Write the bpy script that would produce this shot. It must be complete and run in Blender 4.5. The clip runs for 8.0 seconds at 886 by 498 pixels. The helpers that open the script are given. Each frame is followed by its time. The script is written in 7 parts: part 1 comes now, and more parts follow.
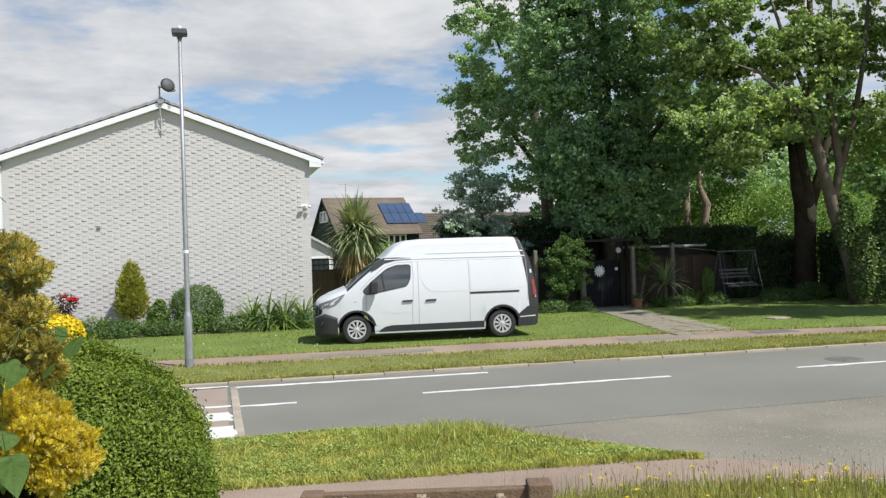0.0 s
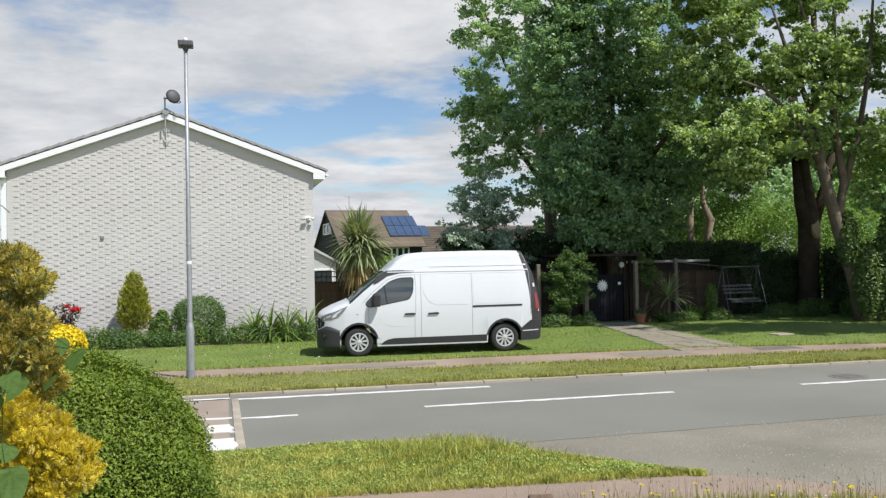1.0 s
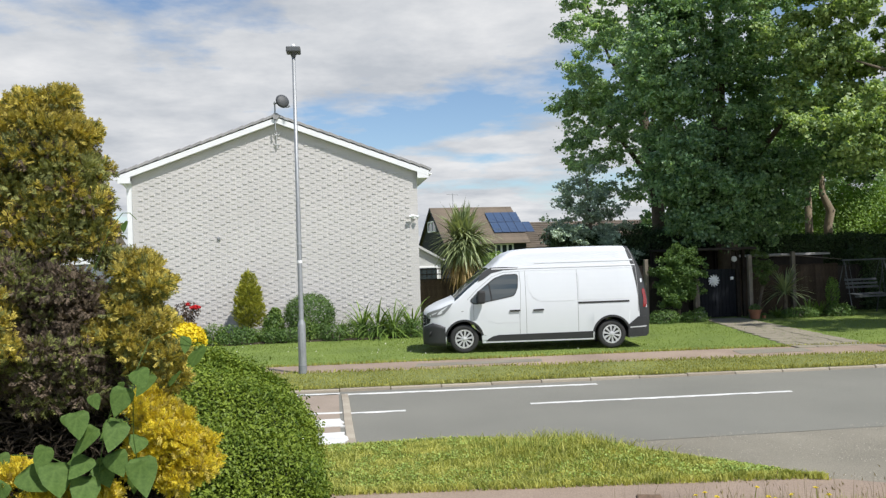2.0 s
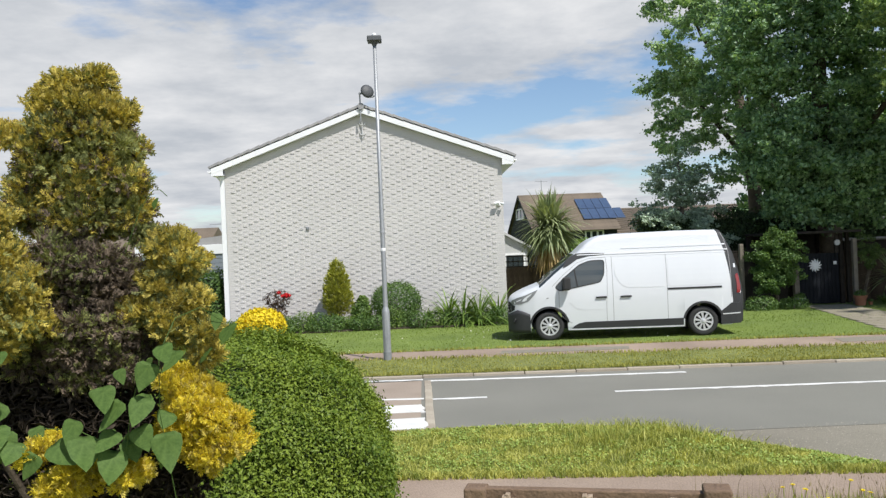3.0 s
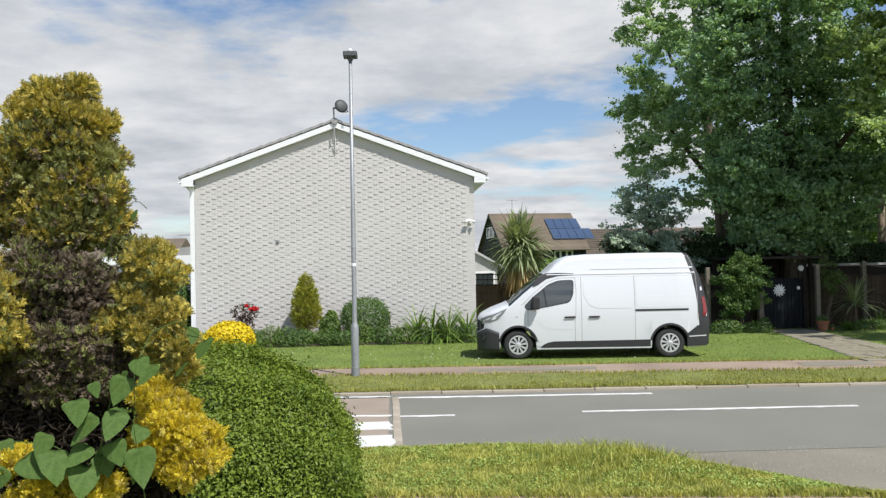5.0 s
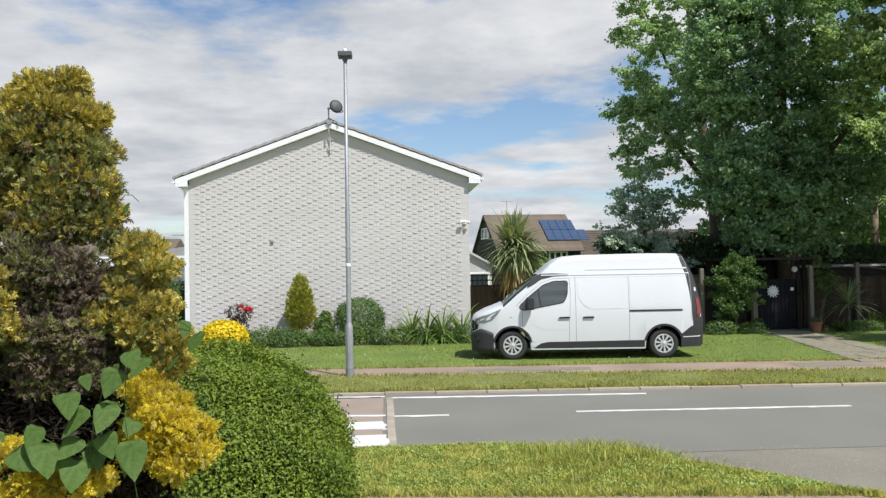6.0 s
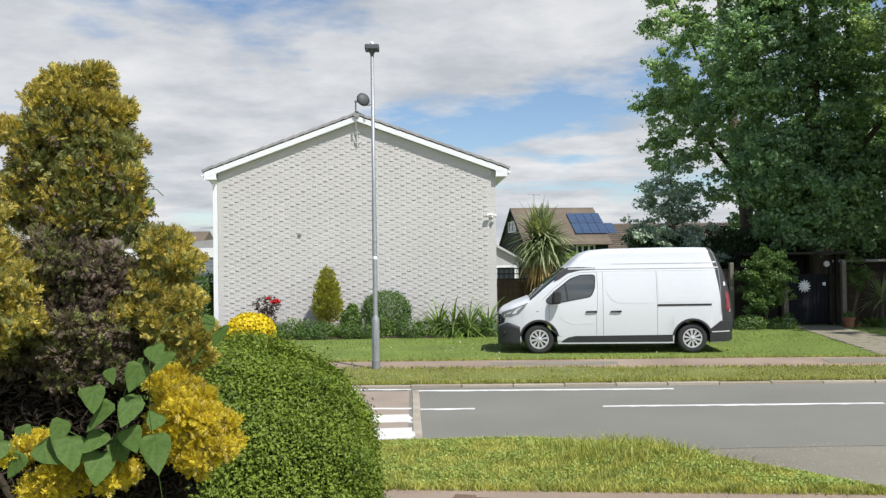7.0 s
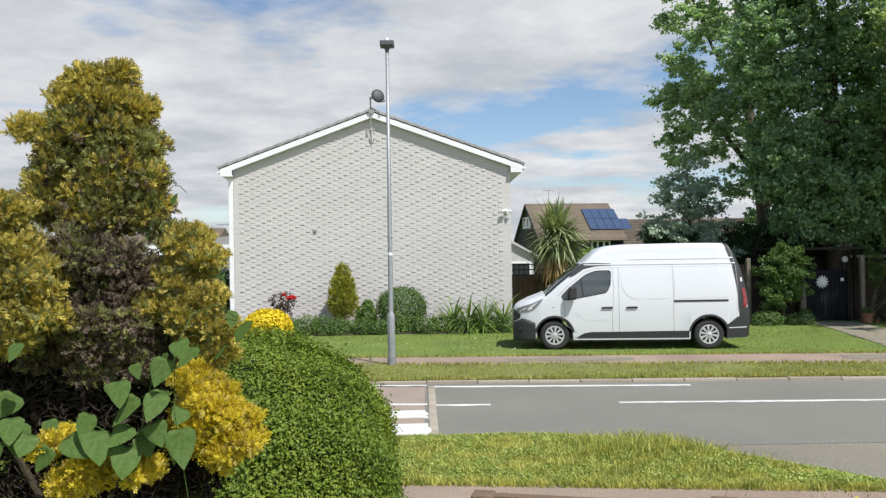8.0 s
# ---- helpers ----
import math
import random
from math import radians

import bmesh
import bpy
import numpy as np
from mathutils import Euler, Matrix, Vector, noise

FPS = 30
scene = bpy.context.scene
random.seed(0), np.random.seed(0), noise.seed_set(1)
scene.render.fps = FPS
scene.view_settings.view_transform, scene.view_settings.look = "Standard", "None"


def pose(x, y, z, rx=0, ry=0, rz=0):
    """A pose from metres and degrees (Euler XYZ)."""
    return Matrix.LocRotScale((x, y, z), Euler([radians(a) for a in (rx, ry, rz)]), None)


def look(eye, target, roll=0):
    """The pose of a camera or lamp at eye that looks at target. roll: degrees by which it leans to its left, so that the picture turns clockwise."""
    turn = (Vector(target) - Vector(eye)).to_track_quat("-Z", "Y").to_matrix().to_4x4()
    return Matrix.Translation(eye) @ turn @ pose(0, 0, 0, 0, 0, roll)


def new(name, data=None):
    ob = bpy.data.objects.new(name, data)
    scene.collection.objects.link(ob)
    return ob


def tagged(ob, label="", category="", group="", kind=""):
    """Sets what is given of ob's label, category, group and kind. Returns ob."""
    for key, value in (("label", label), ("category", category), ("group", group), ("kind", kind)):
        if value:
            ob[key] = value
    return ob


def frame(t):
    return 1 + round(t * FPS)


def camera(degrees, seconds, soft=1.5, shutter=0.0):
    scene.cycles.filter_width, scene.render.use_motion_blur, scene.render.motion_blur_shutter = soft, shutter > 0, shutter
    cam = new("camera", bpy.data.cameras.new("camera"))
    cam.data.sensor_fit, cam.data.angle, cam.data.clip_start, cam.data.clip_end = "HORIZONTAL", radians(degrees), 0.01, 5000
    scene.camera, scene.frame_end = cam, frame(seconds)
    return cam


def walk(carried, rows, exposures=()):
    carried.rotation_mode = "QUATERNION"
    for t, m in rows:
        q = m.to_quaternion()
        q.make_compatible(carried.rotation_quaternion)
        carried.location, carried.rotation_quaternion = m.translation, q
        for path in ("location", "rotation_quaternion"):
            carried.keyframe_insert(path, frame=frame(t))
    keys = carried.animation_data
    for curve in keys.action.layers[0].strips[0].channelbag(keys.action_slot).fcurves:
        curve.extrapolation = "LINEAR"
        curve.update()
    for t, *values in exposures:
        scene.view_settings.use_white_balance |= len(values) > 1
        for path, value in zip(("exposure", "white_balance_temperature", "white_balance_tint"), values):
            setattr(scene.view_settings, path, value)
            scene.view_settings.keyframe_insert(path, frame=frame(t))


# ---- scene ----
cam = camera(57.0, 8.0, soft=1.35)
PATH = [
    (0, (-1.27, 1.06, 2.29), (-0.743, 2.989, 2.278), -1.6),
    (0.5, (-1.257, 1.072, 2.3), (-0.731, 3.001, 2.297), -1.4),
    (1, (-1.271, 1.072, 2.294), (-0.75, 3.003, 2.314), -1.1),
    (1.5, (-1.277, 1.056, 2.281), (-0.854, 3.011, 2.325), -1.2),
    (2, (-1.27, 1.045, 2.302), (-0.999, 3.027, 2.32), -1.8),
    (2.2, (-1.246, 1.081, 2.296), (-1.036, 3.07, 2.304), -2.1),
    (3.3, (-1.063, 1.129, 2.241), (-1.043, 3.129, 2.24), -2.4),
    (3.5, (-1.077, 1.126, 2.24), (-1.064, 3.126, 2.243), -2.4),
    (4, (-1.119, 1.115, 2.258), (-1.102, 3.115, 2.267), -2.3),
    (4.5, (-1.12, 1.115, 2.267), (-1.027, 3.112, 2.297), -1.3),
    (6, (-1.112, 1.114, 2.237), (-0.976, 3.109, 2.277), -1.0),
    (6.5, (-1.11, 1.103, 2.25), (-1.008, 3.1, 2.279), -0.8),
    (7, (-1.102, 1.137, 2.243), (-1.032, 3.135, 2.267), -0.8),
    (7.5, (-1.117, 1.132, 2.241), (-1.072, 3.131, 2.259), -0.9),
    (8, (-1.124, 1.136, 2.242), (-1.089, 3.136, 2.257), -0.9),
]
walk(cam, [(t, look(eye, target, roll)) for t, eye, target, roll in PATH], exposures=[(0.0, 0.15)])

# ---------------------------------------------------------------- world, sun
SUN = Vector((0.41, -0.55, 0.98)).normalized()
world = bpy.data.worlds.new("sky")
scene.world = world
world.use_nodes = True
wn, wl = world.node_tree.nodes, world.node_tree.links
wn.clear()
w_out = wn.new("ShaderNodeOutputWorld")
sky = wn.new("ShaderNodeTexSky")
sky.sky_type, sky.sun_disc = "NISHITA", False
sky.sun_elevation = math.asin(SUN.z)
sky.dust_density, sky.ozone_density = 0.4, 3.5
sky.sun_rotation = math.atan2(SUN.x, SUN.y)
bg_sky = wn.new("ShaderNodeBackground")
bg_sky.inputs["Strength"].default_value = 0.115
wl.new(sky.outputs[0], bg_sky.inputs[0])
# broken cloud: the direction is laid on a flat layer overhead
tc = wn.new("ShaderNodeTexCoord")
sep = wn.new("ShaderNodeSeparateXYZ")
wl.new(tc.outputs["Generated"], sep.inputs[0])


def wmath(op, a, b=None):
    n = wn.new("ShaderNodeMath")
    n.operation = op
    for i, v in enumerate((a, b)):
        if v is None:
            continue
        if isinstance(v, (int, float)):
            n.inputs[i].default_value = v
        else:
            wl.new(v, n.inputs[i])
    return n.outputs[0]


w_up = wmath("ADD", wmath("MAXIMUM", sep.outputs[2], 0.0), 0.13)
w_x, w_y = wmath("DIVIDE", sep.outputs[0], w_up), wmath("DIVIDE", sep.outputs[1], w_up)
comb = wn.new("ShaderNodeCombineXYZ")
wl.new(w_x, comb.inputs[0]), wl.new(w_y, comb.inputs[1])


def wnoise(scale, detail, rough, offset, stretch=(1, 1, 1)):
    mp = wn.new("ShaderNodeMapping")
    mp.inputs["Location"].default_value = offset
    mp.inputs["Scale"].default_value = stretch
    wl.new(comb.outputs[0], mp.inputs[0])
    n = wn.new("ShaderNodeTexNoise")
    n.inputs["Scale"].default_value, n.inputs["Detail"].default_value, n.inputs["Roughness"].default_value = scale, detail, rough
    wl.new(mp.outputs[0], n.inputs["Vector"])
    return n.outputs["Fac"]


def wramp(value, p0, p1, c0=(0, 0, 0, 1), c1=(1, 1, 1, 1)):
    r = wn.new("ShaderNodeValToRGB")
    r.color_ramp.elements[0].position, r.color_ramp.elements[1].position = p0, p1
    r.color_ramp.elements[0].color, r.color_ramp.elements[1].color = c0, c1
    wl.new(value, r.inputs[0])
    return r.outputs[0]


# openings and thicker cover, as slopes (across, up) ahead of the lawn
w_ahead = wmath("MAXIMUM", sep.outputs[1], 0.05)
w_across, w_rise = wmath("DIVIDE", sep.outputs[0], w_ahead), wmath("DIVIDE", sep.outputs[2], w_ahead)


def wspot(u, v, su, sv, amount):
    du = wmath("POWER", wmath("ABSOLUTE", wmath("MULTIPLY", wmath("SUBTRACT", w_across, u), 1 / su)), 2.0)
    dv = wmath("POWER", wmath("ABSOLUTE", wmath("MULTIPLY", wmath("SUBTRACT", w_rise, v), 1 / sv)), 2.0)
    return wmath("MULTIPLY", wmath("POWER", 0.5, wmath("ADD", du, dv)), amount)


spots = wmath("ADD", wmath("ADD", wspot(0.21, 0.20, 0.16, 0.045, -0.13), wspot(-0.18, 0.25, 0.07, 0.02, -0.09)), wmath("ADD", wspot(-0.42, 0.20, 0.25, 0.16, 0.12), wspot(0.0, 0.32, 0.22, 0.035, 0.08)))
low_sky = wmath("MULTIPLY", wmath("SUBTRACT", 0.45, w_up), 0.46)
cover = wramp(wmath("ADD", wnoise(0.95, 8, 0.58, (3.1, 1.7, 0.0), (1.0, 1.15, 1)), wmath("ADD", low_sky, spots)), 0.475, 0.585)
shade = wramp(wnoise(1.7, 6, 0.6, (7.3, 2.2, 0.0)), 0.36, 0.66, (0.62, 0.66, 0.72, 1), (0.97, 0.98, 1.0, 1))
bg_cloud = wn.new("ShaderNodeBackground")
# cloud grows brighter round the sun
toward = wn.new("ShaderNodeVectorMath")
toward.operation = "DOT_PRODUCT"
toward.inputs[1].default_value = SUN
wl.new(tc.outputs["Generated"], toward.inputs[0])
bright_round = wmath("POWER", wmath("MAXIMUM", toward.outputs["Value"], 0.0), 2.0)
wl.new(wmath("ADD", wmath("MULTIPLY", bright_round, 2.1), 0.76), bg_cloud.inputs["Strength"])
wl.new(shade, bg_cloud.inputs[0])
w_mix = wn.new("ShaderNodeMixShader")
wl.new(cover, w_mix.inputs[0]), wl.new(bg_sky.outputs[0], w_mix.inputs[1]), wl.new(bg_cloud.outputs[0], w_mix.inputs[2])
wl.new(w_mix.outputs[0], w_out.inputs[0])

sun_data = bpy.data.lights.new("sun", "SUN")
sun_data.energy, sun_data.angle, sun_data.color = 5.0, radians(0.55), (1.0, 0.97, 0.92)
sun_ob = new("sun", sun_data)
sun_ob.matrix_world = look(SUN * 60, (0, 0, 0))

# ---------------------------------------------------------------- materials


def material(name, dark, light, rough=0.7, scale=3.0, fine=40.0, bump=0.2, metal=0.0, island=0.0, piece=0.0, spec=0.5):
    """Two colours mixed by broad and fine noise; island and piece add a random share for each loose piece."""
    m = bpy.data.materials.new(name)
    m.use_nodes = True
    n, l = m.node_tree.nodes, m.node_tree.links
    b = n["Principled BSDF"]
    b.inputs["Roughness"].default_value, b.inputs["Metallic"].default_value = rough, metal
    b.inputs["Specular IOR Level"].default_value = spec
    co = n.new("ShaderNodeTexCoord")
    broad, small = n.new("ShaderNodeTexNoise"), n.new("ShaderNodeTexNoise")
    broad.inputs["Scale"].default_value, broad.inputs["Detail"].default_value = scale, 5
    small.inputs["Scale"].default_value, small.inputs["Detail"].default_value = fine, 4
    for t in (broad, small):
        l.new(co.outputs["Object"], t.inputs["Vector"])
    add = n.new("ShaderNodeMath")
    add.operation = "MULTIPLY_ADD"
    l.new(broad.outputs["Fac"], add.inputs[0])
    add.inputs[1].default_value = 1.1
    half = n.new("ShaderNodeMath")
    half.operation = "MULTIPLY_ADD"
    l.new(small.outputs["Fac"], half.inputs[0])
    half.inputs[1].default_value, half.inputs[2].default_value = 0.9, -0.5
    l.new(half.outputs[0], add.inputs[2])
    fac = add.outputs[0]
    for share, node, sock in ((island, "ShaderNodeNewGeometry", "Random Per Island"), (piece, "ShaderNodeObjectInfo", "Random")):
        if share:
            g = n.new(node)
            s = n.new("ShaderNodeMath")
            s.operation = "MULTIPLY_ADD"
            l.new(g.outputs[sock], s.inputs[0])
            s.inputs[1].default_value = share
            o = n.new("ShaderNodeMath")
            o.operation = "SUBTRACT"
            l.new(fac, o.inputs[0])
            o.inputs[1].default_value = share / 2
            l.new(o.outputs[0], s.inputs[2])
            fac = s.outputs[0]
    mix = n.new("ShaderNodeMix")
    mix.data_type = "RGBA"
    l.new(fac, mix.inputs[0])
    mix.inputs[6].default_value, mix.inputs[7].default_value = (*dark, 1), (*light, 1)
    l.new(mix.outputs[2], b.inputs["Base Color"])
    if bump:
        bp = n.new("ShaderNodeBump")
        bp.inputs["Strength"].default_value, bp.inputs["Distance"].default_value = bump, 0.02
        l.new(small.outputs["Fac"], bp.inputs["Height"])
        l.new(bp.outputs[0], b.inputs["Normal"])
    return m


def leafy(name, dark, light, rough=0.5, patch=0.9, glow=0.35, island=0.7, spec=0.35):
    """Foliage: a random colour for each leaf, broad patches, and light let through."""
    m = material(name, dark, light, rough, patch, 6.0, 0.0, island=island, spec=spec)
    n, l = m.node_tree.nodes, m.node_tree.links
    b = n["Principled BSDF"]
    tr = n.new("ShaderNodeBsdfTranslucent")
    src = b.inputs["Base Color"].links[0].from_socket
    tint = n.new("ShaderNodeMix")
    tint.data_type, tint.blend_type = "RGBA", "MULTIPLY"
    tint.inputs[0].default_value = 1.0
    l.new(src, tint.inputs[6])
    tint.inputs[7].default_value = (1.25, 1.2, 0.55, 1)
    l.new(tint.outputs[2], tr.inputs[0])
    mx = n.new("ShaderNodeMixShader")
    mx.inputs[0].default_value = glow
    l.new(b.outputs[0], mx.inputs[1]), l.new(tr.outputs[0], mx.inputs[2])
    l.new(mx.outputs[0], n["Material Output"].inputs[0])
    return m


def glassy(name, colour, rough=0.03):
    m = bpy.data.materials.new(name)
    m.use_nodes = True
    b = m.node_tree.nodes["Principled BSDF"]
    b.inputs["Base Color"].default_value, b.inputs["Roughness"].default_value = (*colour, 1), rough
    b.inputs["Specular IOR Level"].default_value = 0.8
    return m


def painted_brick():
    """White masonry paint over brickwork, with the joints as fine relief."""
    m = material("painted brick", (0.475, 0.456, 0.438), (0.56, 0.54, 0.522), 0.75, 0.7, 30, 0.0, island=0.03, piece=0.03)
    n, l = m.node_tree.nodes, m.node_tree.links
    co = n.new("ShaderNodeTexCoord")
    mp = n.new("ShaderNodeMapping")
    mp.inputs["Rotation"].default_value = (radians(90), 0, 0)
    l.new(co.outputs["Object"], mp.inputs[0])
    br = n.new("ShaderNodeTexBrick")
    br.inputs["Scale"].default_value = 1.0
    br.inputs["Brick Width"].default_value, br.inputs["Row Height"].default_value = 0.225, 0.075
    br.inputs["Mortar Size"].default_value, br.inputs["Mortar Smooth"].default_value = 0.006, 0.4
    l.new(mp.outputs[0], br.inputs["Vector"])
    inv = n.new("ShaderNodeMath")
    inv.operation = "SUBTRACT"
    inv.inputs[0].default_value = 1.0
    l.new(br.outputs["Fac"], inv.inputs[1])
    bp = n.new("ShaderNodeBump")
    bp.inputs["Strength"].default_value, bp.inputs["Distance"].default_value = 0.5, 0.006
    l.new(inv.outputs[0], bp.inputs["Height"])
    l.new(bp.outputs[0], n["Principled BSDF"].inputs["Normal"])
    return m


M = {}
M["brick"] = painted_brick()
M["upvc"] = material("white upvc", (0.72, 0.73, 0.74), (0.80, 0.80, 0.80), 0.35, 2, 20, 0.02)
M["roof_grey"] = material("grey concrete tile", (0.22, 0.22, 0.225), (0.37, 0.36, 0.355), 0.85, 2, 60, 0.4, piece=0.4)
M["roof_brown"] = material("brown concrete tile", (0.062, 0.05, 0.037), (0.165, 0.128, 0.09), 0.85, 1.2, 12, 0.6, piece=0.3, island=0.5)
M["asphalt"] = material("asphalt", (0.138, 0.135, 0.113), (0.232, 0.225, 0.191), 0.85, 0.35, 70, 0.25)
M["old_asphalt"] = material("worn stony asphalt", (0.120, 0.110, 0.084), (0.31, 0.282, 0.22), 0.9, 0.6, 60, 0.6)
M["red_tarmac"] = material("reddish brown footway tarmac", (0.165, 0.12, 0.09), (0.395, 0.305, 0.232), 0.9, 0.8, 55, 0.4)
M["buff_blocks"] = material("buff block paving", (0.228, 0.180, 0.138), (0.360, 0.294, 0.234), 0.9, 1.0, 45, 0.5)
M["kerb"] = material("weathered concrete kerb", (0.24, 0.20, 0.15), (0.43, 0.38, 0.30), 0.9, 2.5, 70, 0.4, piece=0.4)
M["grit"] = material("pale grit", (0.16, 0.14, 0.11), (0.46, 0.43, 0.36), 0.9, 3, 60, 0.0, island=0.8)
M["road_paint"] = material("road paint", (0.52, 0.51, 0.48), (0.80, 0.80, 0.78), 0.7, 4, 60, 0.2)
M["grass_ground"] = material("grass", (0.10, 0.12, 0.03), (0.24, 0.26, 0.075), 0.95, 1.1, 55, 0.9)
M["lawn"] = material("mown lawn", (0.085, 0.13, 0.022), (0.20, 0.265, 0.05), 0.95, 0.9, 60, 0.8)
M["soil"] = material("garden soil", (0.03, 0.024, 0.016), (0.085, 0.065, 0.045), 0.95, 4, 50, 0.8)
M["slab"] = material("paving slab", (0.17, 0.15, 0.11), (0.31, 0.275, 0.205), 0.9, 2, 60, 0.3, piece=0.2)
M["blade"] = leafy("grass blade", (0.16, 0.215, 0.034), (0.62, 0.60, 0.17), 0.55, 3.0, 0.35)
M["clover"] = leafy("clover leaf", (0.15, 0.235, 0.045), (0.46, 0.56, 0.15), 0.5, 2.0, 0.3)
M["blade_lawn"] = leafy("lawn blade", (0.10, 0.155, 0.022), (0.25, 0.33, 0.06), 0.6, 0.8, 0.3)
M["verge_blade"] = leafy("verge grass blade", (0.17, 0.185, 0.034), (0.44, 0.43, 0.105), 0.6, 0.8, 0.3)
M["blade_dry"] = leafy("dry grass stalk", (0.16, 0.12, 0.06), (0.36, 0.29, 0.15), 0.7, 2.0, 0.2)
M["privet"] = leafy("hedge leaf", (0.060, 0.112, 0.014), (0.25, 0.32, 0.046), 0.45, 2.2, 0.28, spec=0.22)
# near-black colour standing in for the shade between hedge leaves
M["hedge_shade"] = material("hedge interior", (0.012, 0.02, 0.006), (0.03, 0.045, 0.012), 0.95, 6, 40, 0.6)
M["gold"] = leafy("golden conifer spray", (0.28, 0.23, 0.052), (0.74, 0.61, 0.135), 0.6, 5.0, 0.3)
M["gold_bright"] = leafy("bright yellow conifer spray", (0.42, 0.32, 0.02), (0.82, 0.68, 0.06), 0.6, 6.0, 0.3)
M["conifer_green"] = leafy("olive conifer spray", (0.10, 0.118, 0.044), (0.33, 0.34, 0.105), 0.65, 5.0, 0.25)
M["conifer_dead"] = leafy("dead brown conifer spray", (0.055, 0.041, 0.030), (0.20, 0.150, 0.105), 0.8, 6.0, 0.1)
M["bindweed"] = leafy("bindweed leaf", (0.052, 0.102, 0.024), (0.140, 0.222, 0.060), 0.6, 9.0, 0.38, 0.5, spec=0.15)
M["maple_dark"] = leafy("dark maple leaf", (0.110, 0.21, 0.108), (0.345, 0.52, 0.255), 0.48, 0.5, 0.45, island=1.0, spec=0.8)
M["sycamore"] = leafy("sycamore leaf", (0.135, 0.235, 0.085), (0.50, 0.63, 0.24), 0.5, 0.55, 0.44, island=1.0, spec=0.7)
M["lime_tree"] = leafy("lime green leaf", (0.18, 0.31, 0.18), (0.53, 0.69, 0.40), 0.5, 0.5, 0.5, island=1.0, spec=0.7)
M["holly"] = leafy("holly leaf", (0.19, 0.28, 0.21), (0.52, 0.63, 0.47), 0.42, 1.0, 0.25, spec=0.6)
M["bright_bush"] = leafy("fresh green leaf", (0.088, 0.172, 0.034), (0.275, 0.42, 0.095), 0.5, 0.9, 0.42)
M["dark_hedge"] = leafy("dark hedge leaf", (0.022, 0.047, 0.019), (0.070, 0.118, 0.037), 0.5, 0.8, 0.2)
M["ivy"] = leafy("ivy leaf", (0.039, 0.085, 0.021), (0.169, 0.247, 0.065), 0.35, 1.6, 0.25)
M["shrub"] = leafy("shrub leaf", (0.049, 0.106, 0.029), (0.162, 0.259, 0.065), 0.45, 1.6, 0.28)
M["strap"] = leafy("strap leaf", (0.062, 0.125, 0.027), (0.213, 0.312, 0.062), 0.45, 2.0, 0.3)
M["palm"] = leafy("cordyline leaf", (0.125, 0.17, 0.08), (0.35, 0.40, 0.20), 0.45, 2.0, 0.25)
M["palm_dead"] = leafy("dead cordyline leaf", (0.24, 0.16, 0.06), (0.48, 0.35, 0.16), 0.7, 3.0, 0.2)
M["yew_gold"] = leafy("yellow green dwarf conifer", (0.146, 0.182, 0.027), (0.510, 0.491, 0.064), 0.6, 5.0, 0.25)
M["flower_yellow"] = leafy("yellow flower", (0.62, 0.47, 0.015), (0.85, 0.70, 0.03), 0.6, 8.0, 0.2)
M["flower_red"] = leafy("red rose", (0.45, 0.01, 0.015), (0.68, 0.035, 0.04), 0.5, 8.0, 0.2)
M["flower_white"] = leafy("white flower", (0.65, 0.65, 0.58), (0.85, 0.85, 0.8), 0.6, 8.0, 0.2)
M["flower_orange"] = leafy("orange flower", (0.6, 0.16, 0.01), (0.8, 0.28, 0.02), 0.6, 8.0, 0.2)
M["bronze_leaf"] = leafy("bronze rose leaf", (0.05, 0.03, 0.025), (0.13, 0.085, 0.06), 0.5, 3.0, 0.2)
M["bark"] = material("bark", (0.06, 0.048, 0.034), (0.19, 0.155, 0.115), 0.95, 3, 24, 0.9)
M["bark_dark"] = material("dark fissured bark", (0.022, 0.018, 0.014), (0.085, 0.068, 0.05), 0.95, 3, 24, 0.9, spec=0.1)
M["bark_pale"] = material("pale bark", (0.14, 0.11, 0.075), (0.33, 0.27, 0.19), 0.95, 3, 20, 0.7)
M["sawn"] = material("sawn wood face", (0.24, 0.185, 0.12), (0.38, 0.30, 0.20), 0.9, 4, 30, 0.4)
M["van_white"] = material("white van paint", (0.60, 0.62, 0.64), (0.63, 0.65, 0.665), 0.28, 0.8, 5, 0.0)
M["van_grey"] = material("dark grey moulded plastic", (0.021, 0.022, 0.024), (0.033, 0.034, 0.036), 0.6, 2, 80, 0.08)
M["seam"] = material("dark panel gap", (0.20, 0.20, 0.205), (0.28, 0.28, 0.285), 0.8, 2, 30, 0.0)
M["seam_light"] = material("pressed panel edge", (0.58, 0.59, 0.60), (0.66, 0.67, 0.68), 0.4, 2, 30, 0.0)
M["black"] = material("black rubber", (0.012, 0.012, 0.012), (0.03, 0.03, 0.03), 0.75, 3, 60, 0.1)
M["chrome"] = material("bright metal", (0.55, 0.56, 0.57), (0.72, 0.72, 0.73), 0.3, 3, 40, 0.02, metal=0.9)
M["silver"] = material("silver wheel trim", (0.50, 0.51, 0.52), (0.66, 0.66, 0.67), 0.38, 3, 40, 0.0, metal=0.45)
M["glass"] = glassy("dark tinted glass", (0.035, 0.045, 0.048))
M["lens_red"] = glassy("red lamp lens", (0.20, 0.008, 0.008), 0.12)
M["lens_clear"] = glassy("clear lamp lens", (0.62, 0.64, 0.66), 0.08)
M["galv"] = material("galvanised steel", (0.27, 0.28, 0.29), (0.40, 0.415, 0.425), 0.55, 3, 30, 0.06, metal=0.55)
